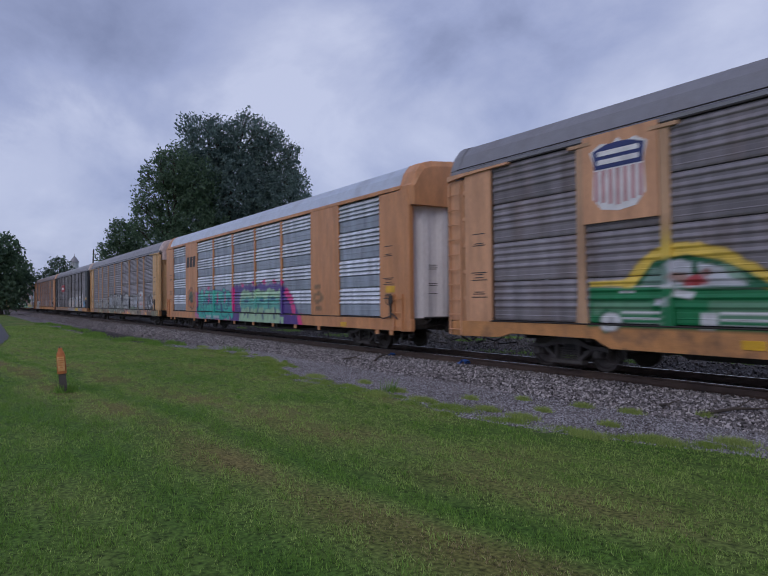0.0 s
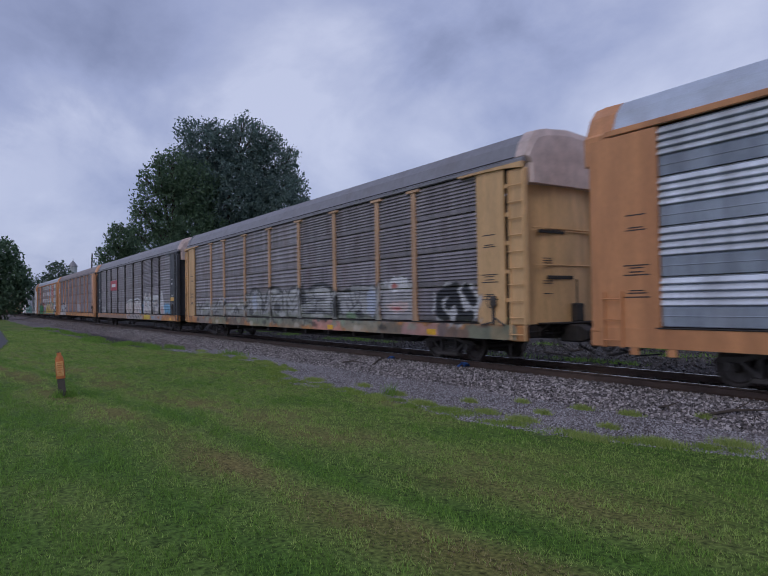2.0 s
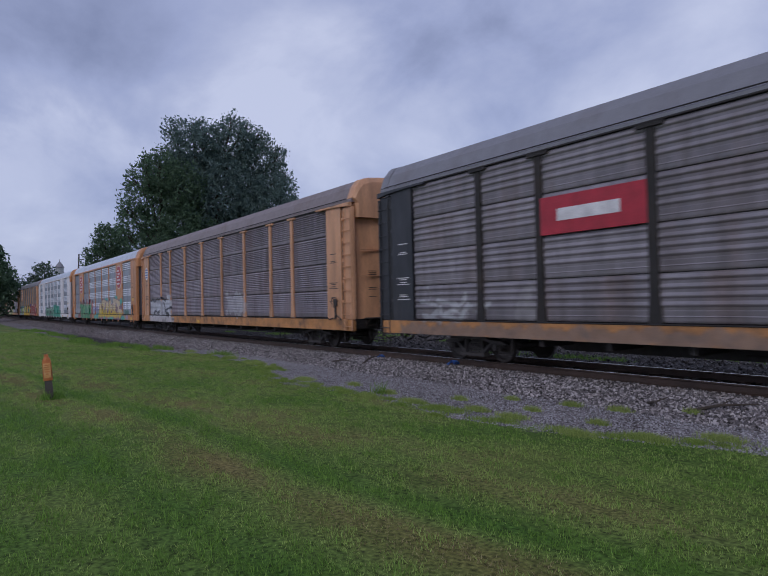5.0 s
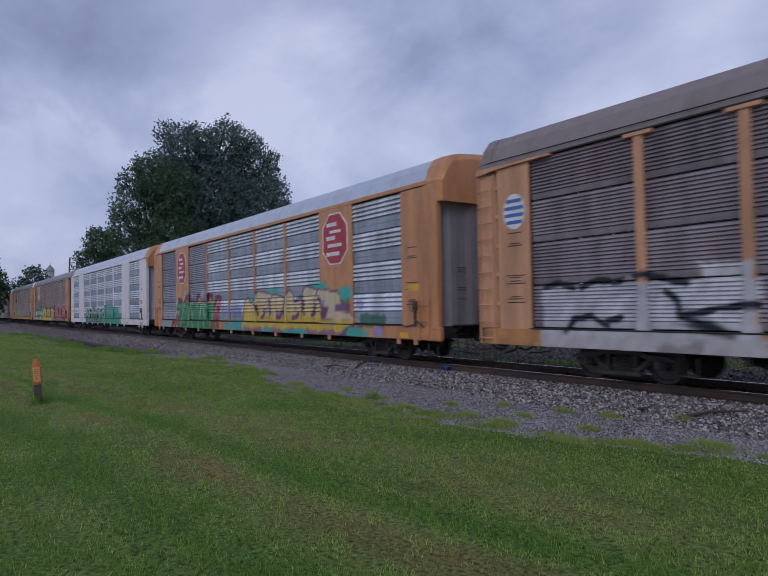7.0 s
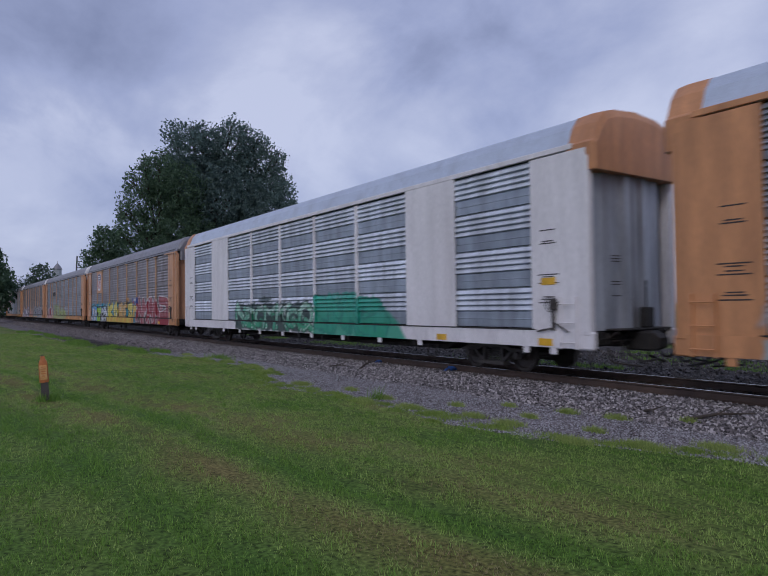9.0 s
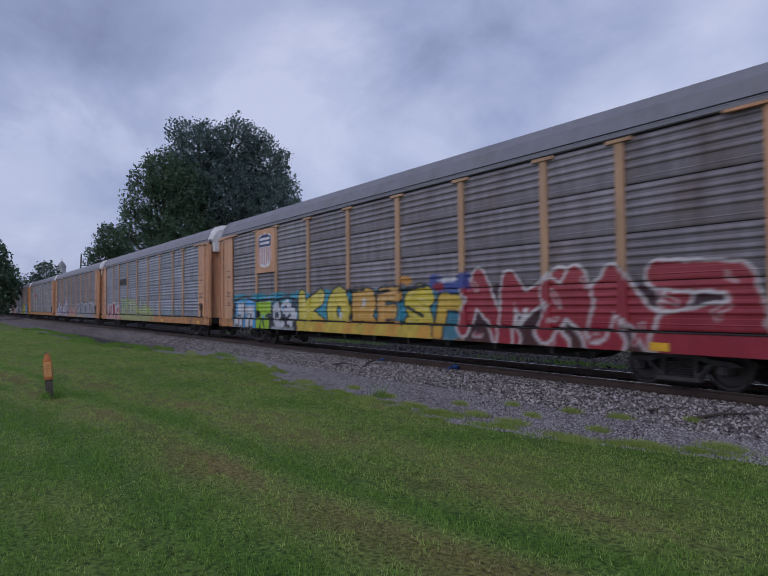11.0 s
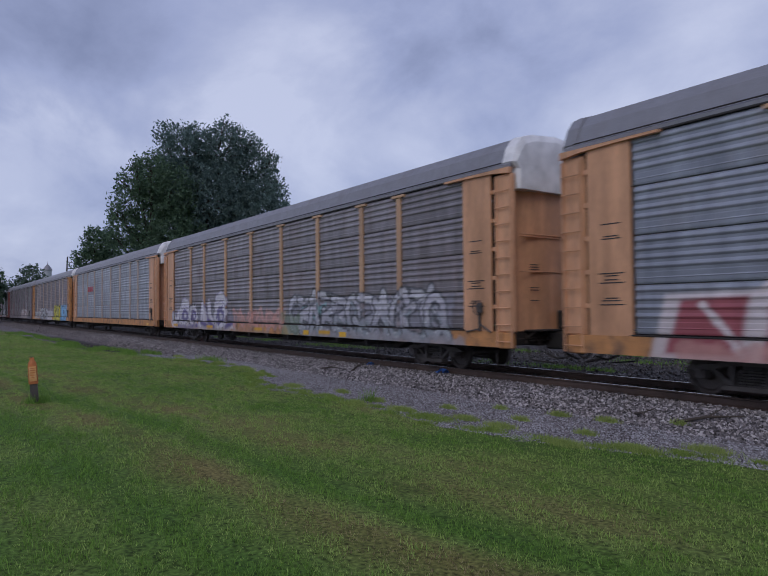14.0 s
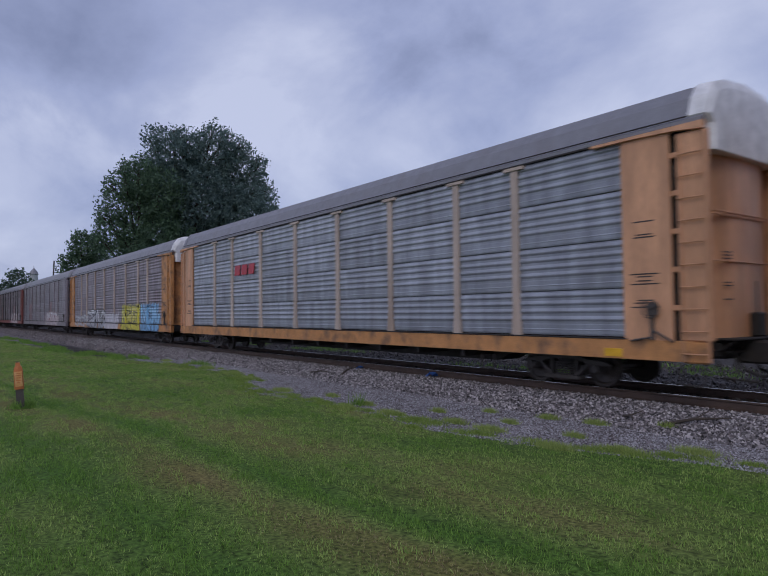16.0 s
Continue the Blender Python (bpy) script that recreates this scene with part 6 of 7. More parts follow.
def art_tags():
    a = Art()
    white, violet, ink = (0.60, 0.57, 0.62), (0.13, 0.10, 0.25), (0.05, 0.045, 0.06)
    a.cloud(-12.0, -3.0, 0.95, 1.5, (0.22, 0.20, 0.27), 3, 0.2, 0.85).cloud(-9.3, -4.2, 1.55, 1.85, ink, 5, 0.14, 0.8)
    a.cloud(-12.2, -3.0, 0.62, 1.0, white, 4, 0.10, 0.85)
    # looped letters with violet eyes
    for x, z, rx, rz in ((-10.1, 1.35, 0.95, 0.62), (-8.7, 1.35, 0.62, 0.55), (-5.0, 1.35, 0.85, 0.8)):
        a.disc(x, z, rx + 0.08, rz + 0.07, ink).disc(x, z, rx, rz, white).disc(x + 0.05, z - 0.03, rx * 0.62, rz * 0.58, violet).disc(x + 0.08, z - 0.06, rx * 0.24, rz * 0.24, white)
    a.strokes([[(-7.6, 0.8), (-7.3, 1.9), (-7.0, 1.3), (-6.9, 0.85)], [(-6.5, 1.9), (-6.3, 1.2), (-5.9, 0.9)], [(-11.9, 1.3), (-11.5, 0.8), (-11.1, 1.4)], [(-10.5, 1.85), (-10.2, 2.05), (-9.6, 1.9)], [(-5.4, 2.1), (-4.9, 2.25), (-4.3, 2.0)]], 0.17, [white, white], (0.34, 0.30, 0.42), 0.05, 123)
    a.strokes([[(-6.6, 1.1), (-5.6, 0.75)], [(-7.4, 0.95), (-6.4, 0.8)], [(-4.2, 0.8), (-3.3, 1.0)], [(-11.3, 0.72), (-9.4, 0.66), (-8.0, 0.8)]], 0.08, [violet, violet], (0.3, 0.27, 0.36), 0.04, 124)
    a.cloud(-3.2, 1.4, 0.8, 1.45, SALMON, 6, 0.3, 0.45)
    a.forms(-3.2, 1.5, 0.8, 1.6, 6, [SALMON, (0.60, 0.36, 0.33)], (0.33, 0.22, 0.2), 127, 0.085, 0.03, cover=0.85)
    a.cloud(1.9, 11.4, 0.6, 1.9, (0.26, 0.255, 0.30), 7, 0.2, 0.8).cloud(3.0, 4.8, 1.0, 1.8, (0.20, 0.40, 0.42), 15, 0.3, 0.7)
    a.forms(2.1, 11.0, 0.65, 2.1, 11, [(0.26, 0.30, 0.33), (0.40, 0.38, 0.44), (0.54, 0.53, 0.57)], (0.06, 0.06, 0.07), 131, 0.115, 0.05, WHITE)
    a.cloud(-11.5, 0.5, 0.42, 0.8, (0.30, 0.24, 0.22), 9, 0.2, 0.6).cloud(-2.6, -1.4, 0.5, 1.0, (0.46, 0.22, 0.13), 14, 0.15, 0.6).cloud(1.5, 3.0, 0.5, 1.4, (0.20, 0.26, 0.17), 15, 0.2, 0.6).cloud(3.0, 12, 0.42, 0.88, (0.30, 0.28, 0.30), 10, 0.14, 0.8)
    for x in (-11.8, -6.6, -1.0, 4.4):
        a.patch([(x, 0.70), (x + 0.8, 0.70), (x + 0.8, 0.84), (x, 0.84)], (0.66, 0.36, 0.03), 0.95)
    return a


def art_blocks():
    a = Art()
    a.forms(-11.3, -6.8, 0.7, 1.6, 4, [SILVER, WHITE], (0.3, 0.3, 0.32), 141, 0.07, 0.04, cover=0.8).forms(-6.6, -1.2, 0.6, 2.0, 4, [(0.3, 0.3, 0.34), WHITE], BLACK, 143, 0.16, 0.06)
    a.cloud(-1.2, 2.6, 0.55, 1.7, (0.52, 0.50, 0.54), 5, 0.15).cloud(3.3, 7.4, 0.5, 2.25, (0.55, 0.50, 0.05), 6, 0.12).cloud(7.9, 11.2, 0.5, 2.25, (0.16, 0.36, 0.62), 8, 0.12)
    a.forms(3.5, 7.2, 0.7, 2.1, 3, [(0.62, 0.55, 0.06), (0.6, 0.55, 0.1)], BLACK, 147, 0.17, 0.05).forms(8.0, 11.0, 0.7, 2.1, 3, [(0.2, 0.42, 0.68), (0.25, 0.5, 0.7)], (0.03, 0.05, 0.1), 149, 0.17, 0.05)
    return a


def art_pale():
    a = Art()
    a.cloud(2.0, 9.5, 0.6, 1.6, (0.50, 0.42, 0.42), 5, 0.35, 0.85).cloud(4.6, 5.6, 1.0, 4.2, (0.30, 0.10, 0.09), 7, 0.3, 0.6).cloud(-9, -7.6, 1.0, 4.0, (0.26, 0.10, 0.09), 9, 0.3, 0.5)
    a.forms(3.0, 8.5, 0.7, 1.9, 5, [(0.5, 0.42, 0.44), WHITE], (0.35, 0.2, 0.2), 151, 0.14, 0.05)
    return a


# ---- plates and emblems on the cars ----


def shield_emblem(x, z, w, h, board):
    def add(car):
        b = Shape()
        b.box(x - w * 0.66, x + w * 0.66, SIDE_Y - 0.012, SIDE_Y + 0.02, z - h * 0.64, z + h * 0.60, 0.005)
        plate = part("emblem_board", b.mesh("emblem_board", M[board]), car)

        def outline(k):
            pts = [(-0.5, 0.36), (-0.3, 0.46), (-0.1, 0.42), (0, 0.5), (0.1, 0.42), (0.3, 0.46), (0.5, 0.36), (0.43, 0.15), (0.46, -0.3), (0.3, -0.46), (0, -0.5), (-0.3, -0.46), (-0.46, -0.3), (-0.43, 0.15)]
            return [(x + p * w * k, z + q * h * k) for p, q in pts]
        s = Shape()
        s.prism(outline(1.0), SIDE_Y - 0.018, SIDE_Y - 0.012)
        part("emblem_shield", s.mesh("emblem_shield", M["sign_white"]), plate, "white-edged shield emblem")
        t = Shape()
        t.prism([(x - 0.42 * w, z + 0.1 * h), (x + 0.42 * w, z + 0.1 * h), (x + 0.45 * w, z + 0.36 * h), (x + 0.2 * w, z + 0.43 * h), (x, z + 0.44 * h), (x - 0.2 * w, z + 0.43 * h), (x - 0.45 * w, z + 0.36 * h)], SIDE_Y - 0.024, SIDE_Y - 0.018)
        part("emblem_field", t.mesh("emblem_field", M["navy"]), plate)
        for q in (0.16, 0.28):
            u = Shape()
            u.box(x - 0.36 * w, x + 0.36 * w, SIDE_Y - 0.03, SIDE_Y - 0.024, z + q * h, z + (q + 0.07) * h, 0.002)
            part("emblem_bar", u.mesh("emblem_bar", M["sign_white"]), plate)
        for i in range(7):
            p = -0.39 + 0.13 * i
            u = Shape()
            u.box(x + (p - 0.033) * w, x + (p + 0.033) * w, SIDE_Y - 0.024, SIDE_Y - 0.018, z - 0.42 * h + abs(p) * 0.2 * h, z + 0.08 * h, 0.002)
            part("emblem_stripe", u.mesh("emblem_stripe", M["pink"]), plate)
    return add


def red_emblem(x, z, w, h):
    def add(car):
        c = 0.28 * w
        s = Shape()
        o = [(-w / 2, -h / 2 + c), (-w / 2 + c, -h / 2), (w / 2 - c, -h / 2), (w / 2, -h / 2 + c), (w / 2, h / 2 - c), (w / 2 - c, h / 2), (-w / 2 + c, h / 2), (-w / 2, h / 2 - c)]
        s.prism([(x + a * 1.08, z + b * 1.06) for a, b in o], SIDE_Y - 0.012, SIDE_Y - 0.002)
        board = part("emblem_board", s.mesh("emblem_board", M["sign_white"]), car)
        t = Shape()
        t.prism([(x + a, z + b) for a, b in o], SIDE_Y - 0.018, SIDE_Y - 0.012)
        part("emblem_field", t.mesh("emblem_field", M["red"]), board, "red eight-sided emblem with white bars")
        for a0, a1, b0, b1 in ((-0.34, 0.10, 0.26, 0.34), (-0.20, 0.26, 0.12, 0.18), (-0.36, 0.02, -0.02, 0.06), (-0.30, 0.30, -0.17, -0.10), (-0.36, 0.20, -0.35, -0.27)):
            u = Shape()
            u.box(x + a0 * w, x + a1 * w, SIDE_Y - 0.024, SIDE_Y - 0.018, z + b0 * h, z + b1 * h, 0.002)
            part("emblem_bar", u.mesh("emblem_bar", M["sign_white"]), board)
    return add


def dark_emblem(x, z, w, h, mat="lettering", out=0.0):
    def add(car):
        for a0, a1, b0, b1 in ((-0.5, -0.22, -0.5, 0.5), (-0.14, 0.14, -0.5, 0.5), (0.22, 0.5, -0.5, 0.5)):
            u = Shape()
            lean = 0.18 * h
            u.prism([(x + a0 * w + lean * b0, z + b0 * h), (x + a1 * w + lean * b0, z + b0 * h), (x + a1 * w + lean * b1, z + b1 * h), (x + a0 * w + lean * b1, z + b1 * h)], SIDE_Y - 0.008 - out, SIDE_Y + 0.004)
            part("lettering_bar", u.mesh("lettering_bar", M[mat]), car)
    return add


def red_board(x, z, w, h):
    def add(car):
        s = Shape()
        s.box(x - w / 2, x + w / 2, SIDE_Y - 0.01, SIDE_Y + 0.02, z - h / 2, z + h / 2, 0.006)
        board = part("sign_board", s.mesh("sign_board", M["red"]), car, "red painted sign board")
        u = Shape()
        u.box(x - 0.32 * w, x + 0.28 * w, SIDE_Y - 0.016, SIDE_Y - 0.01, z - 0.16 * h, z + 0.16 * h, 0.003)
        part("lettering_bar", u.mesh("lettering_bar", M["sign_white"]), board)
    return add


def round_emblem(x, z, r):
    def add(car):
        s = Shape()
        s.prism([(x + 0.8 * r * math.cos(i * math.pi / 12), z + r * math.sin(i * math.pi / 12)) for i in range(24)], SIDE_Y - 0.01, SIDE_Y - 0.001)
        board = part("emblem_disc", s.mesh("emblem_disc", M["sign_white"]), car, "round white and blue emblem")
        for q in (-0.6, -0.2, 0.2, 0.6):
            u = Shape()
            hw = 0.72 * r * math.sqrt(1 - q * q)
            u.box(x - hw, x + hw, SIDE_Y - 0.016, SIDE_Y - 0.01, z + (q - 0.1) * r, z + (q + 0.1) * r, 0.002)
            part("emblem_bar", u.mesh("emblem_bar", M["blue"]), board)
    return add


def reflectors(*xs):
    def add(car):
        me = cached("reflector", lambda: Shape().box(-0.2, 0.2, -0.008, 0.008, 0.66, 0.82, 0.003).mesh("reflector", M["reflector"]))
        for x in xs:
            part("reflector", me, car, "yellow reflective plate", at=(x, SIDE_Y - 0.016, 0))
    return add


def yellow_label(x, z, w=0.5, h=0.2):
    def add(car):
        part("warning_label", Shape().box(x - w / 2, x + w / 2, SIDE_Y - 0.01, SIDE_Y + 0.01, z - h / 2, z + h / 2, 0.003).mesh("warning_label", M["reflector"]), car, "yellow warning label")
    return add


OFFSETS = [0.317, 0.141, -0.040, -0.127, -0.194, -0.133, -0.192, -0.015, -0.022, 0.092, 0.173, 0.20, 0.2, 0.2, 0.2, 0.2]
SPECS = [
    dict(label="grey-sided yellow autorack railcar with shield emblem and green car mural", kind="open", body="yellow", posts="post_tan", steel="galv_dark", roof="roof_grey", hood="roof_grey", art=art_mural(), art_rows=2,
         stepped=True,
         extras=[shield_emblem(-8.1, 4.1, 1.35, 1.5, "yellow"), reflectors(-5.5)]),
    dict(label="orange-yellow autorack railcar with ribbed steel panels and teal graffiti", kind="closed", body="orange", steel="galv_blue", roof="roof_pale", hood="orange", door="white", art=art_teal(),
         extras=[dark_emblem(-8.1, 3.87, 1.6, 0.6), yellow_label(12.4, 1.9), reflectors(9.5)]),
    dict(label="weathered grey autorack railcar with pale yellow posts and silver graffiti", kind="open", body="pale_yellow", posts="post_tan", steel="galv_dark", style="fine", slots=True, coarse=(0, 1, 2, 3, 4), roof="roof_grey", hood="hood_pink", art=art_silver(),
         extras=[reflectors(9.9, 4.0)]),
    dict(label="grey autorack railcar with black ends, red sign and cream graffiti", kind="open", body="yellow", ends="black", posts="iron", steel="galv_dark", style="fine", coarse=(0, 1, 2, 3, 4, 5, 8), roof="roof_grey", hood="hood_pink", art=art_cream(),
         extras=[red_board(-5.7, 3.4, 2.65, 0.85), yellow_label(12.3, 2.0, 0.75, 0.22), reflectors(11.9)]),
    dict(label="brown weathered autorack railcar with yellow posts and white graffiti", kind="open", body="yellow", steel="galv_brown", style="dense", roof="roof_brown", hood="yellow", art=art_white(),
         extras=[round_emblem(-12.3, 3.75, 0.42), reflectors(-2.0)]),
    dict(label="orange autorack railcar with red emblems and gold and green graffiti", kind="closed", body="orange", steel="galv_blue", roof="roof_pale", hood="orange", door="roof_grey", dense=(0, 2), art=art_gold(),
         extras=[red_emblem(8.1, 3.9, 1.5, 1.65), red_emblem(-8.1, 3.85, 1.3, 1.6), yellow_label(12.35, 2.1), reflectors(11.9)]),
    dict(label="white autorack railcar with ribbed grey panels and green graffiti", kind="closed", body="white", steel="galv_blue", roof="roof_pale", hood="orange", door="galv_bright", art=art_green(),
         extras=[yellow_label(12.3, 2.1, 0.4, 0.16), reflectors(8.6, 12.2)]),
    dict(label="grey-sided yellow autorack railcar with shield emblem and lettered graffiti", kind="open", body="yellow", posts="post_tan", steel="galv_dark", roof="roof_grey", hood="roof_grey", art=art_kores(),
         extras=[shield_emblem(-8.1, 3.95, 1.4, 1.5, "yellow"), reflectors(9.9)]),
    dict(label="grey-blue sided autorack railcar with yellow ends and lime graffiti", kind="open", body="yellow", posts="post_tan", steel="galv", roof="roof_grey", hood="sign_white", art=art_lime(),
         extras=[dark_emblem(-5.7, 3.5, 2.0, 0.45, out=0.0), reflectors(11.9, 5.0)]),
    dict(label="grey autorack railcar with yellow posts and white and teal graffiti", kind="open", body="yellow", posts="post_tan", steel="galv_dark", roof="roof_grey", hood="sign_white", art=art_tags(),
         extras=[reflectors(3.5, 6.0)]),
    dict(label="clean silver-sided autorack railcar with orange-yellow ends and posts", kind="open", body="yellow", posts="post_pale", steel="galv_bright", roof="roof_grey", hood="sign_white",
         extras=[dark_emblem(-5.75, 3.42, 1.9, 0.42, "red"), reflectors(11.6)]),
    dict(label="brownish grey autorack railcar with yellow and blue graffiti blocks", kind="open", body="sill", posts="post_pale", steel="galv_brown", roof="roof_grey", hood="sign_white", art=art_blocks()),
    dict(label="dark rust-streaked autorack railcar with pale graffiti", kind="open", body="galv_brown", posts="galv_brown", sill="galv_brown", steel="galv_dark", roof="roof_grey", hood="roof_grey", art=art_pale()),
    dict(label="dark grey autorack railcar with maroon ends", kind="open", body="maroon", posts="iron", steel="galv_brown", roof="roof_grey", hood="roof_grey", art=art_pale()),
    dict(label="dark weathered autorack railcar far back in the train", kind="open", body="galv_dark", posts="iron", steel="galv_dark", roof="roof_grey", hood="roof_grey"),
    dict(label="brown weathered autorack railcar far back in the train", kind="open", body="galv_brown", posts="galv_brown", steel="galv_brown", style="dense", roof="roof_brown", hood="roof_brown"),
]
CARS = []


def build_train():
    for i, spec in enumerate(SPECS):
        spec["spin"] = i <= 10
        CARS.append(build_car(spec))


# ---- trees and far things ----


def leaves(name, centre_list, count, size, mat, seed):
    """Small folded leaf sprays scattered through overlapping lobes, dense towards the outside."""
    rs = np.random.RandomState(seed)
    w = np.array([c[3] * c[4] * c[5] for c in centre_list])
    pick = rs.choice(len(centre_list), count, p=w / w.sum())
    C = np.array(centre_list)[pick]
    d = rs.normal(size=(count, 3))
    d /= np.linalg.norm(d, axis=1)[:, None]
    lump = 1 + 0.16 * np.sin(d[:, 0] * 7 + C[:, 0]) * np.cos(d[:, 2] * 8 + C[:, 1]) + 0.10 * np.sin(d[:, 1] * 15 + d[:, 2] * 11)
    rad = np.clip(rs.uniform(0.12, 1, count) ** 0.42, 0, 1) * lump
    p = C[:, :3] + d * C[:, 3:6] * rad[:, None]
    gap = np.sin(p[:, 0] * 1.9 + 2 * np.sin(p[:, 2] * 1.1)) * np.sin(p[:, 1] * 2.3 + p[:, 2] * 0.7) * np.sin(p[:, 2] * 2.1 + p[:, 0])
    keep = gap < 0.22
    p, count = p[keep], int(keep.sum())
    a = rs.normal(size=(count, 3))
    a /= np.linalg.norm(a, axis=1)[:, None]
    b = np.cross(a, rs.normal(size=(count, 3)))
    b /= np.linalg.norm(b, axis=1)[:, None]
    s = (size * rs.uniform(0.5, 1.35, count))[:, None]
    n = np.cross(a, b)
    v = np.stack([p - a * s, p + b * s * 0.45 + n * s * 0.1, p + a * s * 1.1, p - b * s * 0.45 + n * s * 0.1], 1).reshape(-1, 3)
    f = np.arange(4 * count).reshape(-1, 4)
    return quick_mesh(name, v, f, mat)


def build_tree(x, y, lobes, trunk_r, count, size, label, seed, mat="leaf", base=-0.5):
    """lobes: (along, across, height, radii) from the foot."""
    tree = thing("tree", label, "tree")
    tree.location = (x, y, base)
    top = max(l[2] for l in lobes)
    s = Shape()
    rings, n = [], 10
    for k in range(9):
        t = k / 8
        r = trunk_r * (1.5 * (1 - t) ** 6 + (1 - 0.8 * t))
        rings.append([(0.25 * math.sin(t * 4 + seed) + r * math.cos(2 * math.pi * i / n), 0.2 * math.sin(t * 3) + r * math.sin(2 * math.pi * i / n), t * top * 0.95) for i in range(n)])
    s.loft(rings, close=True)
    rnd = random.Random(seed)
    for l in lobes:
        z0 = max(1.5, l[2] * rnd.uniform(0.35, 0.6))
        a = Vector((0.15, 0.1, z0))
        b = Vector(l[:3])
        mid = (a + b) / 2 + Vector((rnd.uniform(-0.5, 0.5), rnd.uniform(-0.5, 0.5), 0.5))
        s.tube(a, mid, trunk_r * 0.45, trunk_r * 0.28, 7, caps=False), s.tube(mid, b, trunk_r * 0.28, trunk_r * 0.1, 7, caps=False)
        for _ in range(5):
            e = b + Vector((rnd.uniform(-1, 1) * l[3], rnd.uniform(-1, 1) * l[4], rnd.uniform(-0.5, 1) * l[5])) * 0.75
            s.tube(mid.lerp(b, rnd.uniform(0.3, 1)), e, trunk_r * 0.12, trunk_r * 0.03, 5, caps=False)
    part("trunk", s.mesh("trunk", M["bark"], smooth=True), tree)
    part("crown", leaves("crown", lobes, count, size, M[mat], seed), tree, "dense dark green leaves with gaps")
    return tree



def lobes_across(dx, dy, rows):
    """Lobes from (across, height, radius, flattening) in the plane that faces the lawn."""
    k = math.hypot(dx, dy)
    return [(dy / k * u + q, -dx / k * u, z, r, r, r * f) for u, z, r, f, q in rows]


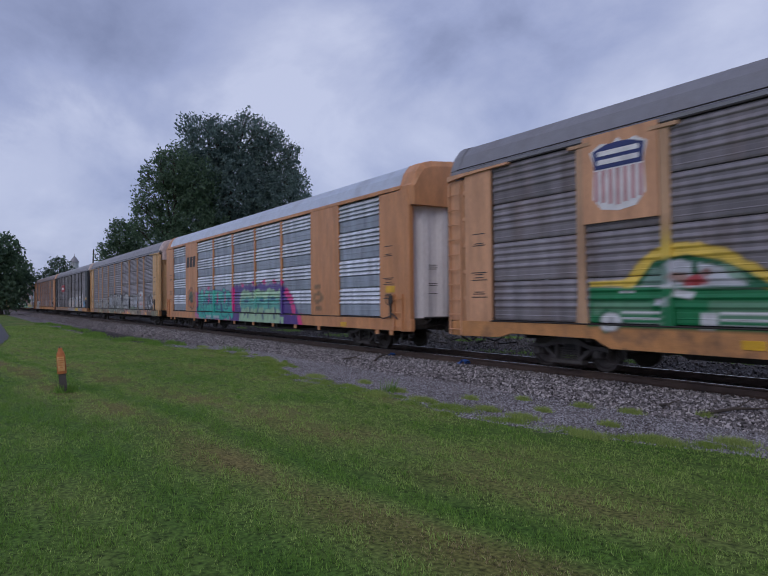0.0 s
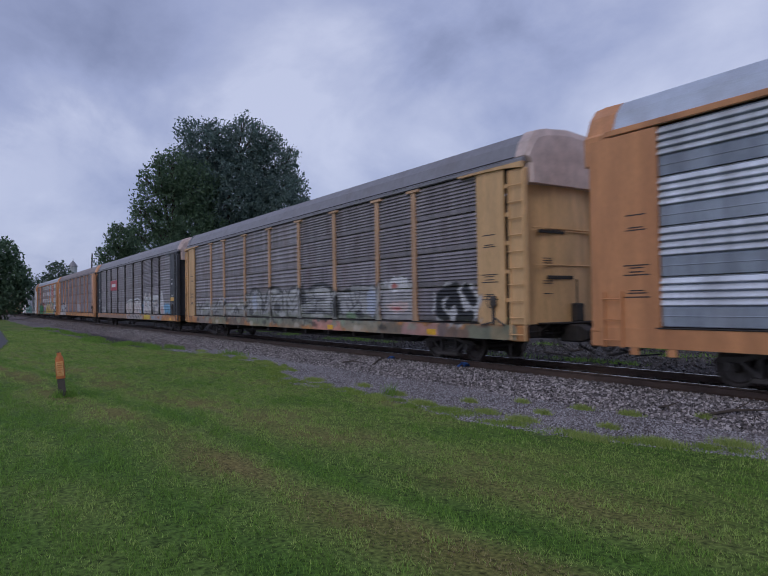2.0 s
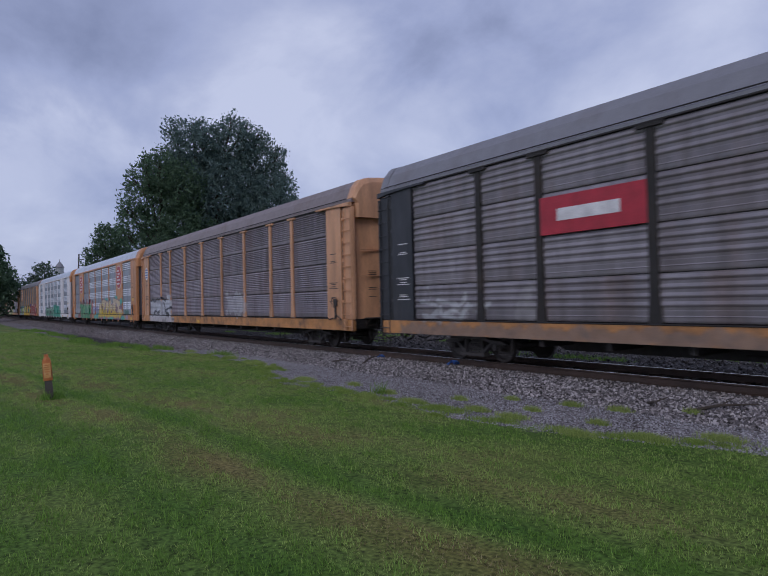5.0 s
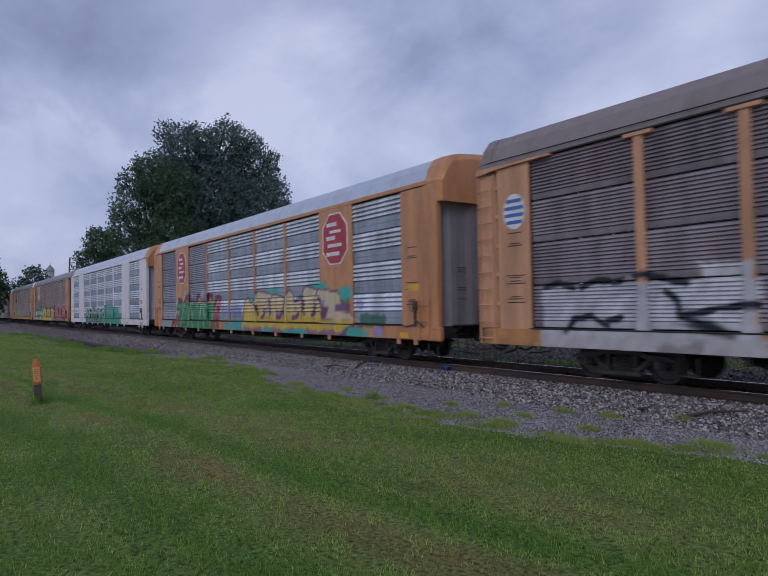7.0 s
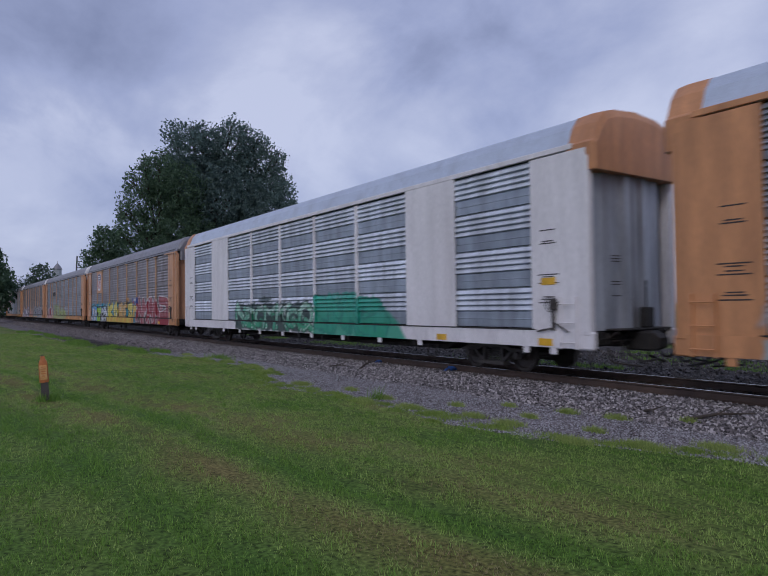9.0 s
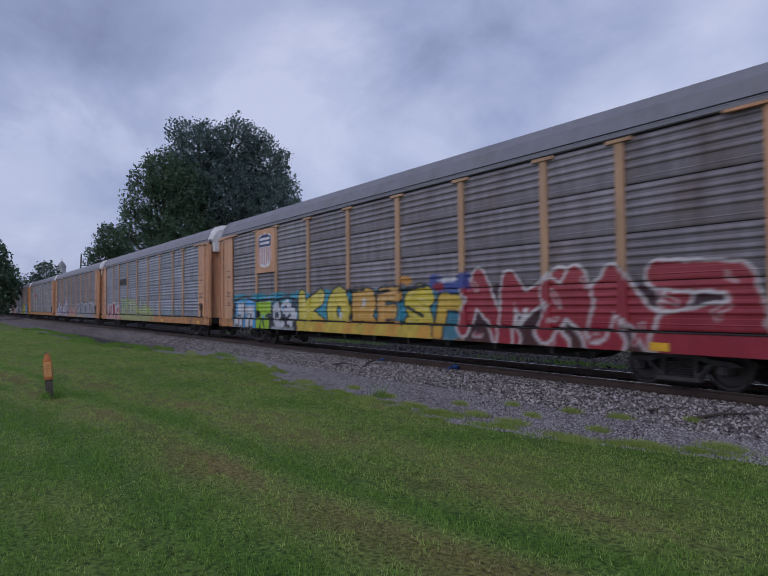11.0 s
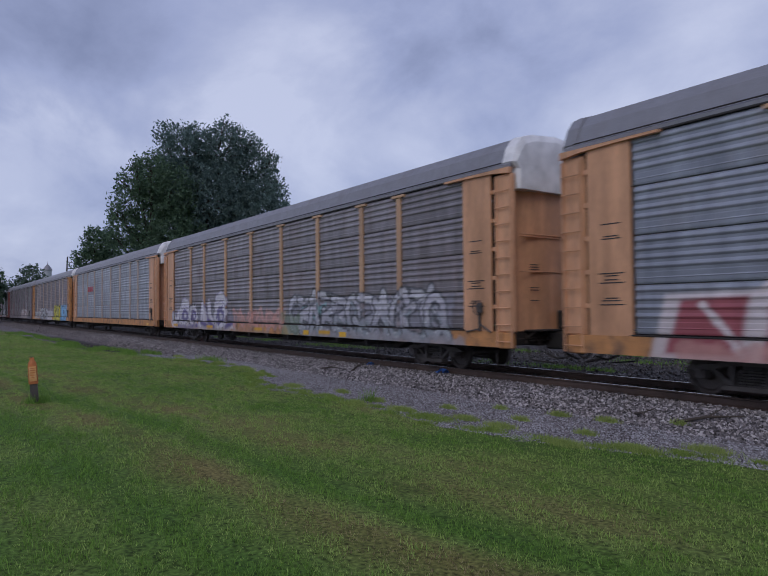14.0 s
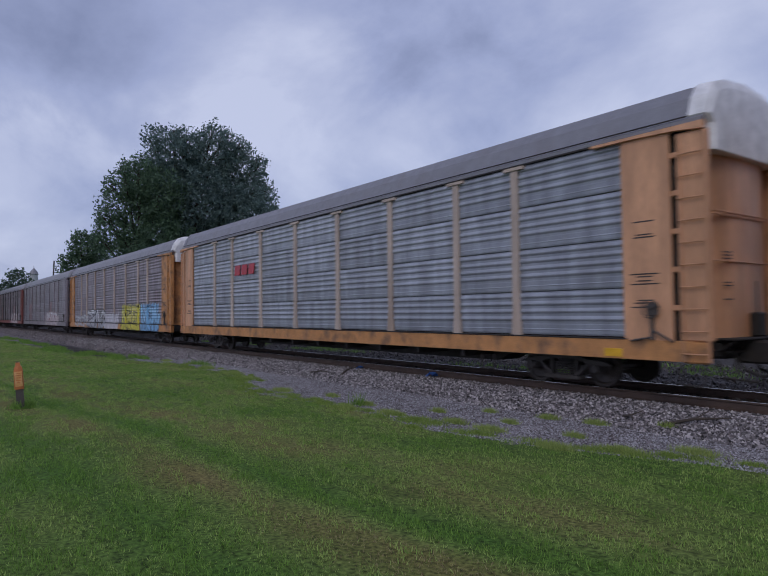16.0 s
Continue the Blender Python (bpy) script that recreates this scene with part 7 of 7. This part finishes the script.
def build_trees():
    rows = [(3.7, 21.6, 3.5, 1.0, 0), (-1.2, 20.6, 3.6, 1.0, 1), (7.1, 20.2, 3.3, 1.1, -1), (1.5, 15, 6.2, 1.0, 0), (7.2, 13.2, 4.4, 1.0, 1.5), (1.2, 7.0, 5.6, 0.9, -1), (6.5, 7.2, 4.6, 0.9, 0), (8.6, 17.2, 2.7, 1, 0),
            (3.8, 25.0, 0.9, 1.3, 0), (-3.1, 23.3, 1.7, 1.0, 0), (0.5, 23.4, 1.6, 1.0, 0), (9.3, 20.6, 1.3, 1, 0), (10.1, 15.0, 1.5, 1, 0), (6.9, 23.2, 1.2, 1, 0), (-3.4, 17.5, 3.2, 1, 0), (5.4, 24.0, 1.2, 1, 0), (10.2, 17.6, 1.0, 1, 0), (-1.0, 24.3, 0.8, 1, 0)]
    build_tree(-75.6, 26.0, lobes_across(-75.6, 26.0, rows), 0.7, 92000, 0.205, "large broad tree with blue-green leaves behind the track", 5)
    rows = [(-0.1, 16.9, 2.7, 1.0, 0), (2.2, 15.6, 3.4, 1, 0), (-2.1, 14.2, 2.3, 1, 0), (-2.5, 11.4, 2.2, 1, 0), (2.0, 10.4, 4.0, 1, 0), (0.4, 7.6, 3.9, 1, 0), (3.4, 5.8, 4.2, 1, 0), (-3.6, 12.8, 1.1, 1, 0), (-2.8, 16.6, 1.0, 1, 0), (0.2, 19.4, 1.1, 1, 0), (-1.5, 18.6, 1.0, 1, 0), (-3.4, 10.0, 1.2, 1, 0)]
    build_tree(-73.2, 20.2, lobes_across(-73.2, 20.2, rows), 0.45, 44000, 0.19, "dense dark green leafy tree beside the large one", 6, "leaf_green")
    rows = [(4.3, 11.0, 1.7, 0.8, 0), (5.9, 12.2, 0.8, 0.8, 0), (1.0, 8.0, 3.0, 0.8, 0)]
    build_tree(-72.6, 32.0, lobes_across(-75.6, 26.0, rows), 0.22, 1500, 0.26, "thin young tree with sparse leaves", 8)
    build_tree(-98.0, 19.9, lobes_across(-98.0, 19.9, [(0.2, 11.6, 2.6, 1.0, 0), (-1.6, 9.2, 2.2, 1.0, 0), (1.6, 9.0, 2.4, 1.0, 0), (0, 6.0, 3.2, 1.1, 0), (-0.8, 13.2, 1.2, 1, 0), (1.9, 12.2, 1.3, 1, 0)]), 0.35, 16000, 0.21, "medium dark green leafy tree beside the track", 11, "leaf_green")
    build_tree(-130.0, 5.4, lobes_across(-130.0, 5.4, [(0.6, 11.5, 3.2, 1.0, 0), (-2.5, 10.0, 4.0, 1.0, 0), (2.6, 7.8, 3.2, 1.0, 0), (1.6, 4.0, 3.6, 1.0, 0), (-3.0, 5.0, 4.0, 1.0, 0), (4.4, 5.6, 1.8, 1, 0)]), 0.4, 20000, 0.33, "dark leafy tree on the lawn by the lane", 13, "leaf_green", base=-0.4)
    for i, (px, py, rows) in enumerate(((-262, 22.5, [(-2, 8, 4.5, 1, 0), (2, 7, 4.5, 1, 0), (0, 4, 5, 1, 0)]), (-258, 30, [(0, 14, 5, 1, 0), (-3.5, 10, 4.5, 1, 0), (3.5, 10.5, 4.4, 1, 0), (0, 17.4, 1.6, 1.2, 0), (0, 6, 6, 1, 0)]),
                                        (-256, 37, [(0, 8.5, 3.5, 1, 0), (0, 5, 4.5, 1, 0)]), (-300, 12, [(0, 7, 6, 1, 0), (-6, 6, 6, 1, 0), (6, 7, 6, 1, 0)]), (-300, -8, [(0, 10, 7, 1, 0), (-8, 8, 6, 1, 0), (7, 6, 6, 1, 0)]))):
        build_tree(px, py, lobes_across(px, py, rows), 0.4, 4500, 0.55, "distant green tree past the bend", 30 + i, "leaf_far")


def build_far_things():
    t = thing("water_tower", "small pale tower with a conical roof far off", "tower")
    t.location = (-297.3, 40.4, -0.5)
    n = 16
    ring = lambda r, z: [(r * math.cos(2 * math.pi * i / n), r * math.sin(2 * math.pi * i / n), z) for i in range(n)]
    part("tank", Shape().loft([ring(0.9, 0), ring(0.9, 13.5), ring(1.55, 14.2), ring(1.6, 19.2)], close=True, caps=True).mesh("tank", M["tower"]), t)
    part("roof", Shape().loft([ring(1.9, 19.3), ring(1.2, 20.6), ring(0.12, 21.9), ring(0.05, 22.9)], close=True, caps=True).mesh("roof", M["roof_grey"]), t)
    part("balcony", Shape().loft([ring(1.6, 15.2), ring(2.0, 15.2), ring(2.0, 15.9), ring(1.95, 15.9), ring(1.95, 15.3)], close=True).mesh("balcony", M["tower"]), t)
    p = thing("utility_pole", "thin grey timber utility pole with cross arms", "pole")
    p.location = (-118.5, 18.9, -0.5)
    part("shaft", Shape().tube((0, -0.25, 0), (0, 0.2, 11.3), 0.17, 0.11, 10).mesh("shaft", M["pole"]), p)
    for z, w in ((10.4, 0.8), (9.3, 0.7), (8.4, 0.6)):
        part("cross_arm", Shape().box(-0.06, 0.06, 0.05, 0.15 + w, z - 0.06, z + 0.06).mesh("cross_arm", M["pole"]), p)
        part("insulator", Shape().tube((0, w, z + 0.06), (0, w, z + 0.25), 0.06, 0.04).mesh("insulator", M["tower"]), p)


def build_marker():
    m = thing("marker_post", "short orange and black utility marker post in the grass", "marker post")
    m.matrix_basis = pose(-15.25, 1.86, -0.37, 2, -4, 80) @ Matrix.Diagonal((1.0, 1.05, 1, 1))
    base = Shape()
    base.loft([[(-0.085, -0.05, 0), (0.085, -0.05, 0), (0.085, 0.05, 0), (-0.085, 0.05, 0)], [(-0.075, -0.045, 0.05), (0.075, -0.045, 0.05), (0.075, 0.045, 0.05), (-0.075, 0.045, 0.05)],
               [(-0.07, -0.035, 0.44), (0.07, -0.035, 0.44), (0.07, 0.035, 0.44), (-0.07, 0.035, 0.44)]], close=True, caps=True)
    part("base", base.mesh("base", M["marker_dark"]), m, "dark weathered base")
    head = Shape()
    sec = lambda w, d, z: [(-w, -d, z), (0, -d * 1.3, z), (w, -d, z), (w, d, z), (0, d * 1.3, z), (-w, d, z)]
    head.loft([sec(0.085, 0.045, 0.43), sec(0.088, 0.046, 0.46), sec(0.083, 0.044, 0.80), sec(0.07, 0.04, 0.88), sec(0.042, 0.03, 0.93), sec(0.04, 0.028, 0.985)], close=True, caps=True)
    part("head", head.mesh("head", M["marker_orange"]), m, "sun-faded orange plastic head")
    part("decal", Shape().box(-0.068, 0.068, -0.066, -0.058, 0.49, 0.80, 0.002).mesh("decal", M["marker_label"]), m, "pale worn warning decal")
    for z, w in ((0.76, 0.04), (0.72, 0.05), (0.67, 0.045), (0.62, 0.05), (0.57, 0.03)):
        part("print_bar", Shape().box(-w, w, -0.07, -0.066, z - 0.008, z + 0.008, 0.001).mesh("print_bar", M["marker_orange"]), m)
    part("bolt", Shape().tube((-0.01, 0, 0.98), (-0.01, 0, 1.0), 0.014).mesh("bolt", M["iron"]), m)


def build_scraps():
    s = Shape()
    rnd = random.Random(4)
    pts = [[(-0.16 + 0.08 * i, -0.1 + 0.07 * j, 0.02 + 0.05 * rnd.random() + 0.03 * (i == 2)) for j in range(4)] for i in range(5)]
    s.loft(pts)
    s.add([(x, y, z - 0.012) for x, y, z in s.v], [tuple(i for i in f) for f in s.f])
    me = s.mesh("plastic_scrap", M["blue"])
    for x, size in ((-13.66, 1.0), (-17.25, 0.7)):
        ob = tagged(new("plastic_scrap", me), "crumpled blue plastic scrap against the rail", "litter")
        ob.matrix_basis = pose(x, 11.8, -0.275, 0, 0, 20) @ Matrix.Diagonal((size, size, 2.0 * size, 1))
    for x, y, ln, a in ((-16.7, 11.0, 1.2, 125), (-17.5, 10.4, 0.9, 10), (-5.45, 10.5, 1.1, 48), (-6.5, 10.2, 0.45, -35)):
        st = thing("fallen_branch", "dark fallen branch lying beside the track", "branch")
        st.matrix_basis = pose(x, y, float(ground_z(np.array(x), np.array(y))) + 0.06, 4, -6, a)
        b = Shape()
        b.tube((-ln / 2, 0, 0), (0, 0.04, 0.03), 0.03, 0.025, 7), b.tube((0, 0.04, 0.03), (ln / 2, -0.03, 0.0), 0.025, 0.012, 7)
        part("stem", b.mesh("stem", M["bark"]), st)
        part("twig", Shape().tube((0, 0.04, 0.03), (ln * 0.3, 0.22, 0.1), 0.014, 0.006, 6).mesh("twig", M["bark"]), st)


CHIP_V = np.array([[1, 0, 0], [-1, 0, 0], [0, 1, 0], [0, -1, 0], [0, 0, 1], [0, 0, -1]]) * 1.0
CHIP_F = np.array([[0, 2, 4], [2, 1, 4], [1, 3, 4], [3, 0, 4], [2, 0, 5], [1, 2, 5], [3, 1, 5], [0, 3, 5]])


def stones(name, label, n, place, size, seed, sink=0.2, mat="stones"):
    rs = np.random.RandomState(seed)
    x, y = place(rs, n)
    n = len(x)
    r = size * rs.uniform(0.55, 1.4, n)
    v = CHIP_V[None] + rs.uniform(-0.36, 0.36, (n, 6, 3))
    q = rs.normal(size=(n, 4))
    q /= np.linalg.norm(q, axis=1)[:, None]
    w, a, b, c = q.T
    R = np.stack([1 - 2 * (b * b + c * c), 2 * (a * b - c * w), 2 * (a * c + b * w), 2 * (a * b + c * w), 1 - 2 * (a * a + c * c), 2 * (b * c - a * w), 2 * (a * c - b * w), 2 * (b * c + a * w), 1 - 2 * (a * a + b * b)], -1).reshape(n, 3, 3)
    v = np.einsum("nij,nkj->nki", R, v) * r[:, None, None]
    z = ground_z(x, y) + r * rs.uniform(-sink, 0.5, n)
    v += np.stack([x, y, z], -1)[:, None, :]
    f = (CHIP_F[None] + 6 * np.arange(n)[:, None, None]).reshape(-1, 3)
    tagged(new(name, quick_mesh(name, v.reshape(-1, 3), f, M[mat])), label, "stones", kind="stuff")


def build_stones():
    def bed(rs, n):
        x = 3 - 58 * rs.uniform(0, 1, n) ** 1.5
        return x, 9.72 + 2.25 * rs.uniform(0, 1, n) ** 0.85 + 0.14 * np.sin(x * 0.9) * np.sin(x * 0.37)

    def between(rs, n):
        x = 3 - 58 * rs.uniform(0, 1, n) ** 1.4
        return x, np.where(rs.uniform(size=n) < 0.5, rs.uniform(12.05, 13.4, n), rs.uniform(13.4, 16.4, n))

    def strip(rs, n):
        x = 2 - 32 * rs.uniform(0, 1, n) ** 1.4
        e = np.interp(x, EDGE_X, EDGE_Y)
        y = e - 0.15 + rs.uniform(0, 1, n) * (10.0 - e)
        k = y < 10.2
        return x[k], y[k]
    stones("ballast_stones", "coarse grey and pinkish broken ballast stone", 90000, bed, 0.029, 3)
    stones("track_stones", "broken ballast stone between the rails", 15000, between, 0.045, 4, 0.5, "oily_shaded_stones")
    def far_strip(rs, n):
        x = rs.uniform(-130, -28, n)
        return x, rs.uniform(8.5, 11.9, n)
    def verge(rs, n):
        x = 4 - 60 * rs.uniform(0, 1, n) ** 1.3
        return x, 16.2 + 7.5 * rs.uniform(0, 1, n) ** 1.5
    # Stones beyond the track, their colour darkened with the same painted shade.
    stones("verge_gravel", "dark gravel beyond the track", 14000, verge, 0.06, 14, 0.4, "oily_shaded_stones")
    stones("far_gravel", "dull grey gravel along the track", 7000, far_strip, 0.05, 6, 0.3, "dull_stones")
    stones("gravel", "fine pale grey gravel strip", 60000, strip, 0.0125, 5, 0.2, "fine_stones")


def blades(name, label, x, y, h, w, mat, seed, lean=0.5):
    rs = np.random.RandomState(seed)
    n = len(x)
    a = rs.uniform(0, 2 * math.pi, n)
    hh, ww = h * rs.uniform(0.5, 1.4, n), w * rs.uniform(0.7, 1.3, n)
    z = ground_z(x, y) - 0.004
    dx, dy = np.cos(a) * ww, np.sin(a) * ww
    la, lm = rs.uniform(0, 2 * math.pi, n), rs.uniform(0.1, lean, n) * hh
    v = np.stack([np.stack([x - dx, y - dy, z], -1), np.stack([x + dx, y + dy, z], -1), np.stack([x + np.cos(la) * lm, y + np.sin(la) * lm, z + hh], -1)], 1).reshape(-1, 3)
    tagged(new(name, quick_mesh(name, v, np.arange(3 * n).reshape(-1, 3), M[mat])), label, "grass", kind="stuff")


TUFTS = [(-8.4, 7.8, 0.35), (-6.8, 9.65, 0.3), (-7.5, 7.75, 0.45), (-7.8, 8.55, 0.22), (-7.7, 9.5, 0.3), (-4.55, 8.75, 0.45), (-9.6, 8.45, 0.25), (-5.75, 10.1, 0.2), (-11.3, 7.9, 0.35), (-11.0, 7.2, 0.5), (-9.9, 7.5, 0.45),
         (-8.9, 9.2, 0.2), (-6.3, 8.4, 0.25), (-13.0, 8.1, 0.3), (-14.8, 7.7, 0.5), (-25.7, 8.3, 0.6), (-20.0, 8.6, 0.7), (-23, 8.9, 0.5), (-18.2, 8.3, 0.5), (-3.4, 9.1, 0.3), (-5.2, 8.0, 0.5), (-27.5, 8.8, 0.5), (-2.4, 9.3, 0.4), (-6.0, 7.5, 0.5)]


def build_grass():
    rs = np.random.RandomState(9)
    n = 760000
    x = 5 - 68 * rs.uniform(0, 1, n) ** 1.6
    y = np.where(rs.uniform(size=n) < 0.86, rs.uniform(-0.5, 9.4, n), -0.5 - 5 * rs.uniform(size=n) ** 2)
    e = np.interp(x, EDGE_X, EDGE_Y)
    k = y < e - 0.05 + 0.35 * np.sin(x * 2.3) * np.sin(x * 5.1 + 1) + rs.normal(0, 0.12, n)
    k &= y > np.interp(x, [-70, -42, -28, -15, 0], [3.2, 2.35, 0.9, -2.0, -6.0]) + 0.1
    x, y = x[k], y[k]
    clump = np.zeros(len(x))
    for _ in range(14):
        a, wave = rs.uniform(0, math.pi), rs.uniform(0.16, 0.75)
        clump += np.sin(2 * math.pi / wave * (x * math.cos(a) * 0.8 + y * math.sin(a)) + rs.uniform(0, 6.3)) / 2.65
    k = clump + rs.normal(0, 0.35, len(x)) > -1.0
    x, y, clump = x[k], y[k], clump[k]
    lu = lushness(x, y) + 0.42 * clump + rs.normal(0, 0.25, len(x))
    tall = np.clip(1 + 0.3 * clump, 0.4, 1.35)
    for name, label, m, h, mat, seed in (("grass", "short mown lawn grass", np.abs(lu) <= 0.45, 0.034, "blade", 1), ("lush_grass", "lush darker green lawn grass", lu > 0.45, 0.044, "blade_dark", 2),
                                         ("dry_grass", "dry straw-coloured lawn grass", lu < -0.45, 0.026, "blade_dry", 4)):
        blades(name, label, x[m], y[m], h * tall[m], 0.0042, mat, seed, 0.9)
    xs, ys = [], []
    for tx, ty, r in TUFTS:
        m = int(700 * r / 0.3)
        xs.append(rs.normal(tx, r * 0.34, m)), ys.append(rs.normal(ty, r * 0.16, m))
    blades("weed_tufts", "yellow-green weed tufts growing out of the gravel", np.concatenate(xs), np.concatenate(ys), 0.085, 0.0045, "weed", 3, 0.9)
    xs, ys = [], []
    for _ in range(110):
        tx = 1 - 27 * rs.uniform()
        ty, r = np.interp(tx, EDGE_X, EDGE_Y) + rs.normal(0.05, 0.16), rs.uniform(0.1, 0.3)
        xs.append(rs.normal(tx, r * 0.6, 420)), ys.append(rs.normal(ty, r * 0.3, 420))
    blades("edge_grass", "longer ragged grass along the edge of the gravel", np.concatenate(xs), np.concatenate(ys), 0.06, 0.0045, "edge_blade", 8, 0.9)
    xs, ys = [], []
    for _ in range(34):
        tx = -24 - 45 * rs.uniform() ** 1.3
        ty, r = np.interp(tx, EDGE_X, EDGE_Y) + rs.normal(0.4, 0.5), rs.uniform(0.3, 0.9)
        xs.append(rs.normal(tx, r * 0.8, 260)), ys.append(rs.normal(ty, r * 0.22, 260))
    xs.append(rs.normal(-15.3, 0.11, 240)), ys.append(rs.normal(1.9, 0.11, 240))
    blades("edge_weeds", "dark green weeds along the gravel's edge", np.concatenate(xs), np.concatenate(ys), 0.16, 0.012, "blade_dark", 7, 0.8)
    xs, ys = [], []
    for _ in range(46):
        tx, ty, r = 4 - 50 * rs.uniform() ** 1.2, 16.6 + 8 * rs.uniform(), rs.uniform(0.3, 0.9)
        xs.append(rs.normal(tx, r, 240)), ys.append(rs.normal(ty, r * 0.4, 240))
    blades("verge_weeds", "dark green weeds on the verge beyond the track", np.concatenate(xs), np.concatenate(ys), 0.14, 0.012, "blade_dark", 17, 0.8)
    xs, ys = rs.normal(-11.35, 0.12, 60), rs.normal(7.75, 0.08, 60)
    blades("tall_weed", "taller dry weed at the lawn's edge", xs, ys, 0.26, 0.010, "blade_dark", 6, 0.8)


def motions():
    for i, car in enumerate(CARS):
        x = START - CAR_PITCH * i + OFFSETS[i]
        walk(car, [(0.0, pose(x, TRACK_Y, 0)), (16.0, pose(x + SPEED * 16.0, TRACK_Y, 0))])
    turn = math.degrees(SPEED / 0.415) / FPS
    for ws in SPUN:
        q = ws.location.x
        walk(ws, [(k / FPS, pose(q, 0, 0.42, 0, (turn * k + 17) % 360, 0)) for k in range(0, 16 * FPS + 1)])


build_train()
build_trees()
build_far_things()
build_marker()
build_scraps()
build_stones()
build_grass()
build_track()
motions()
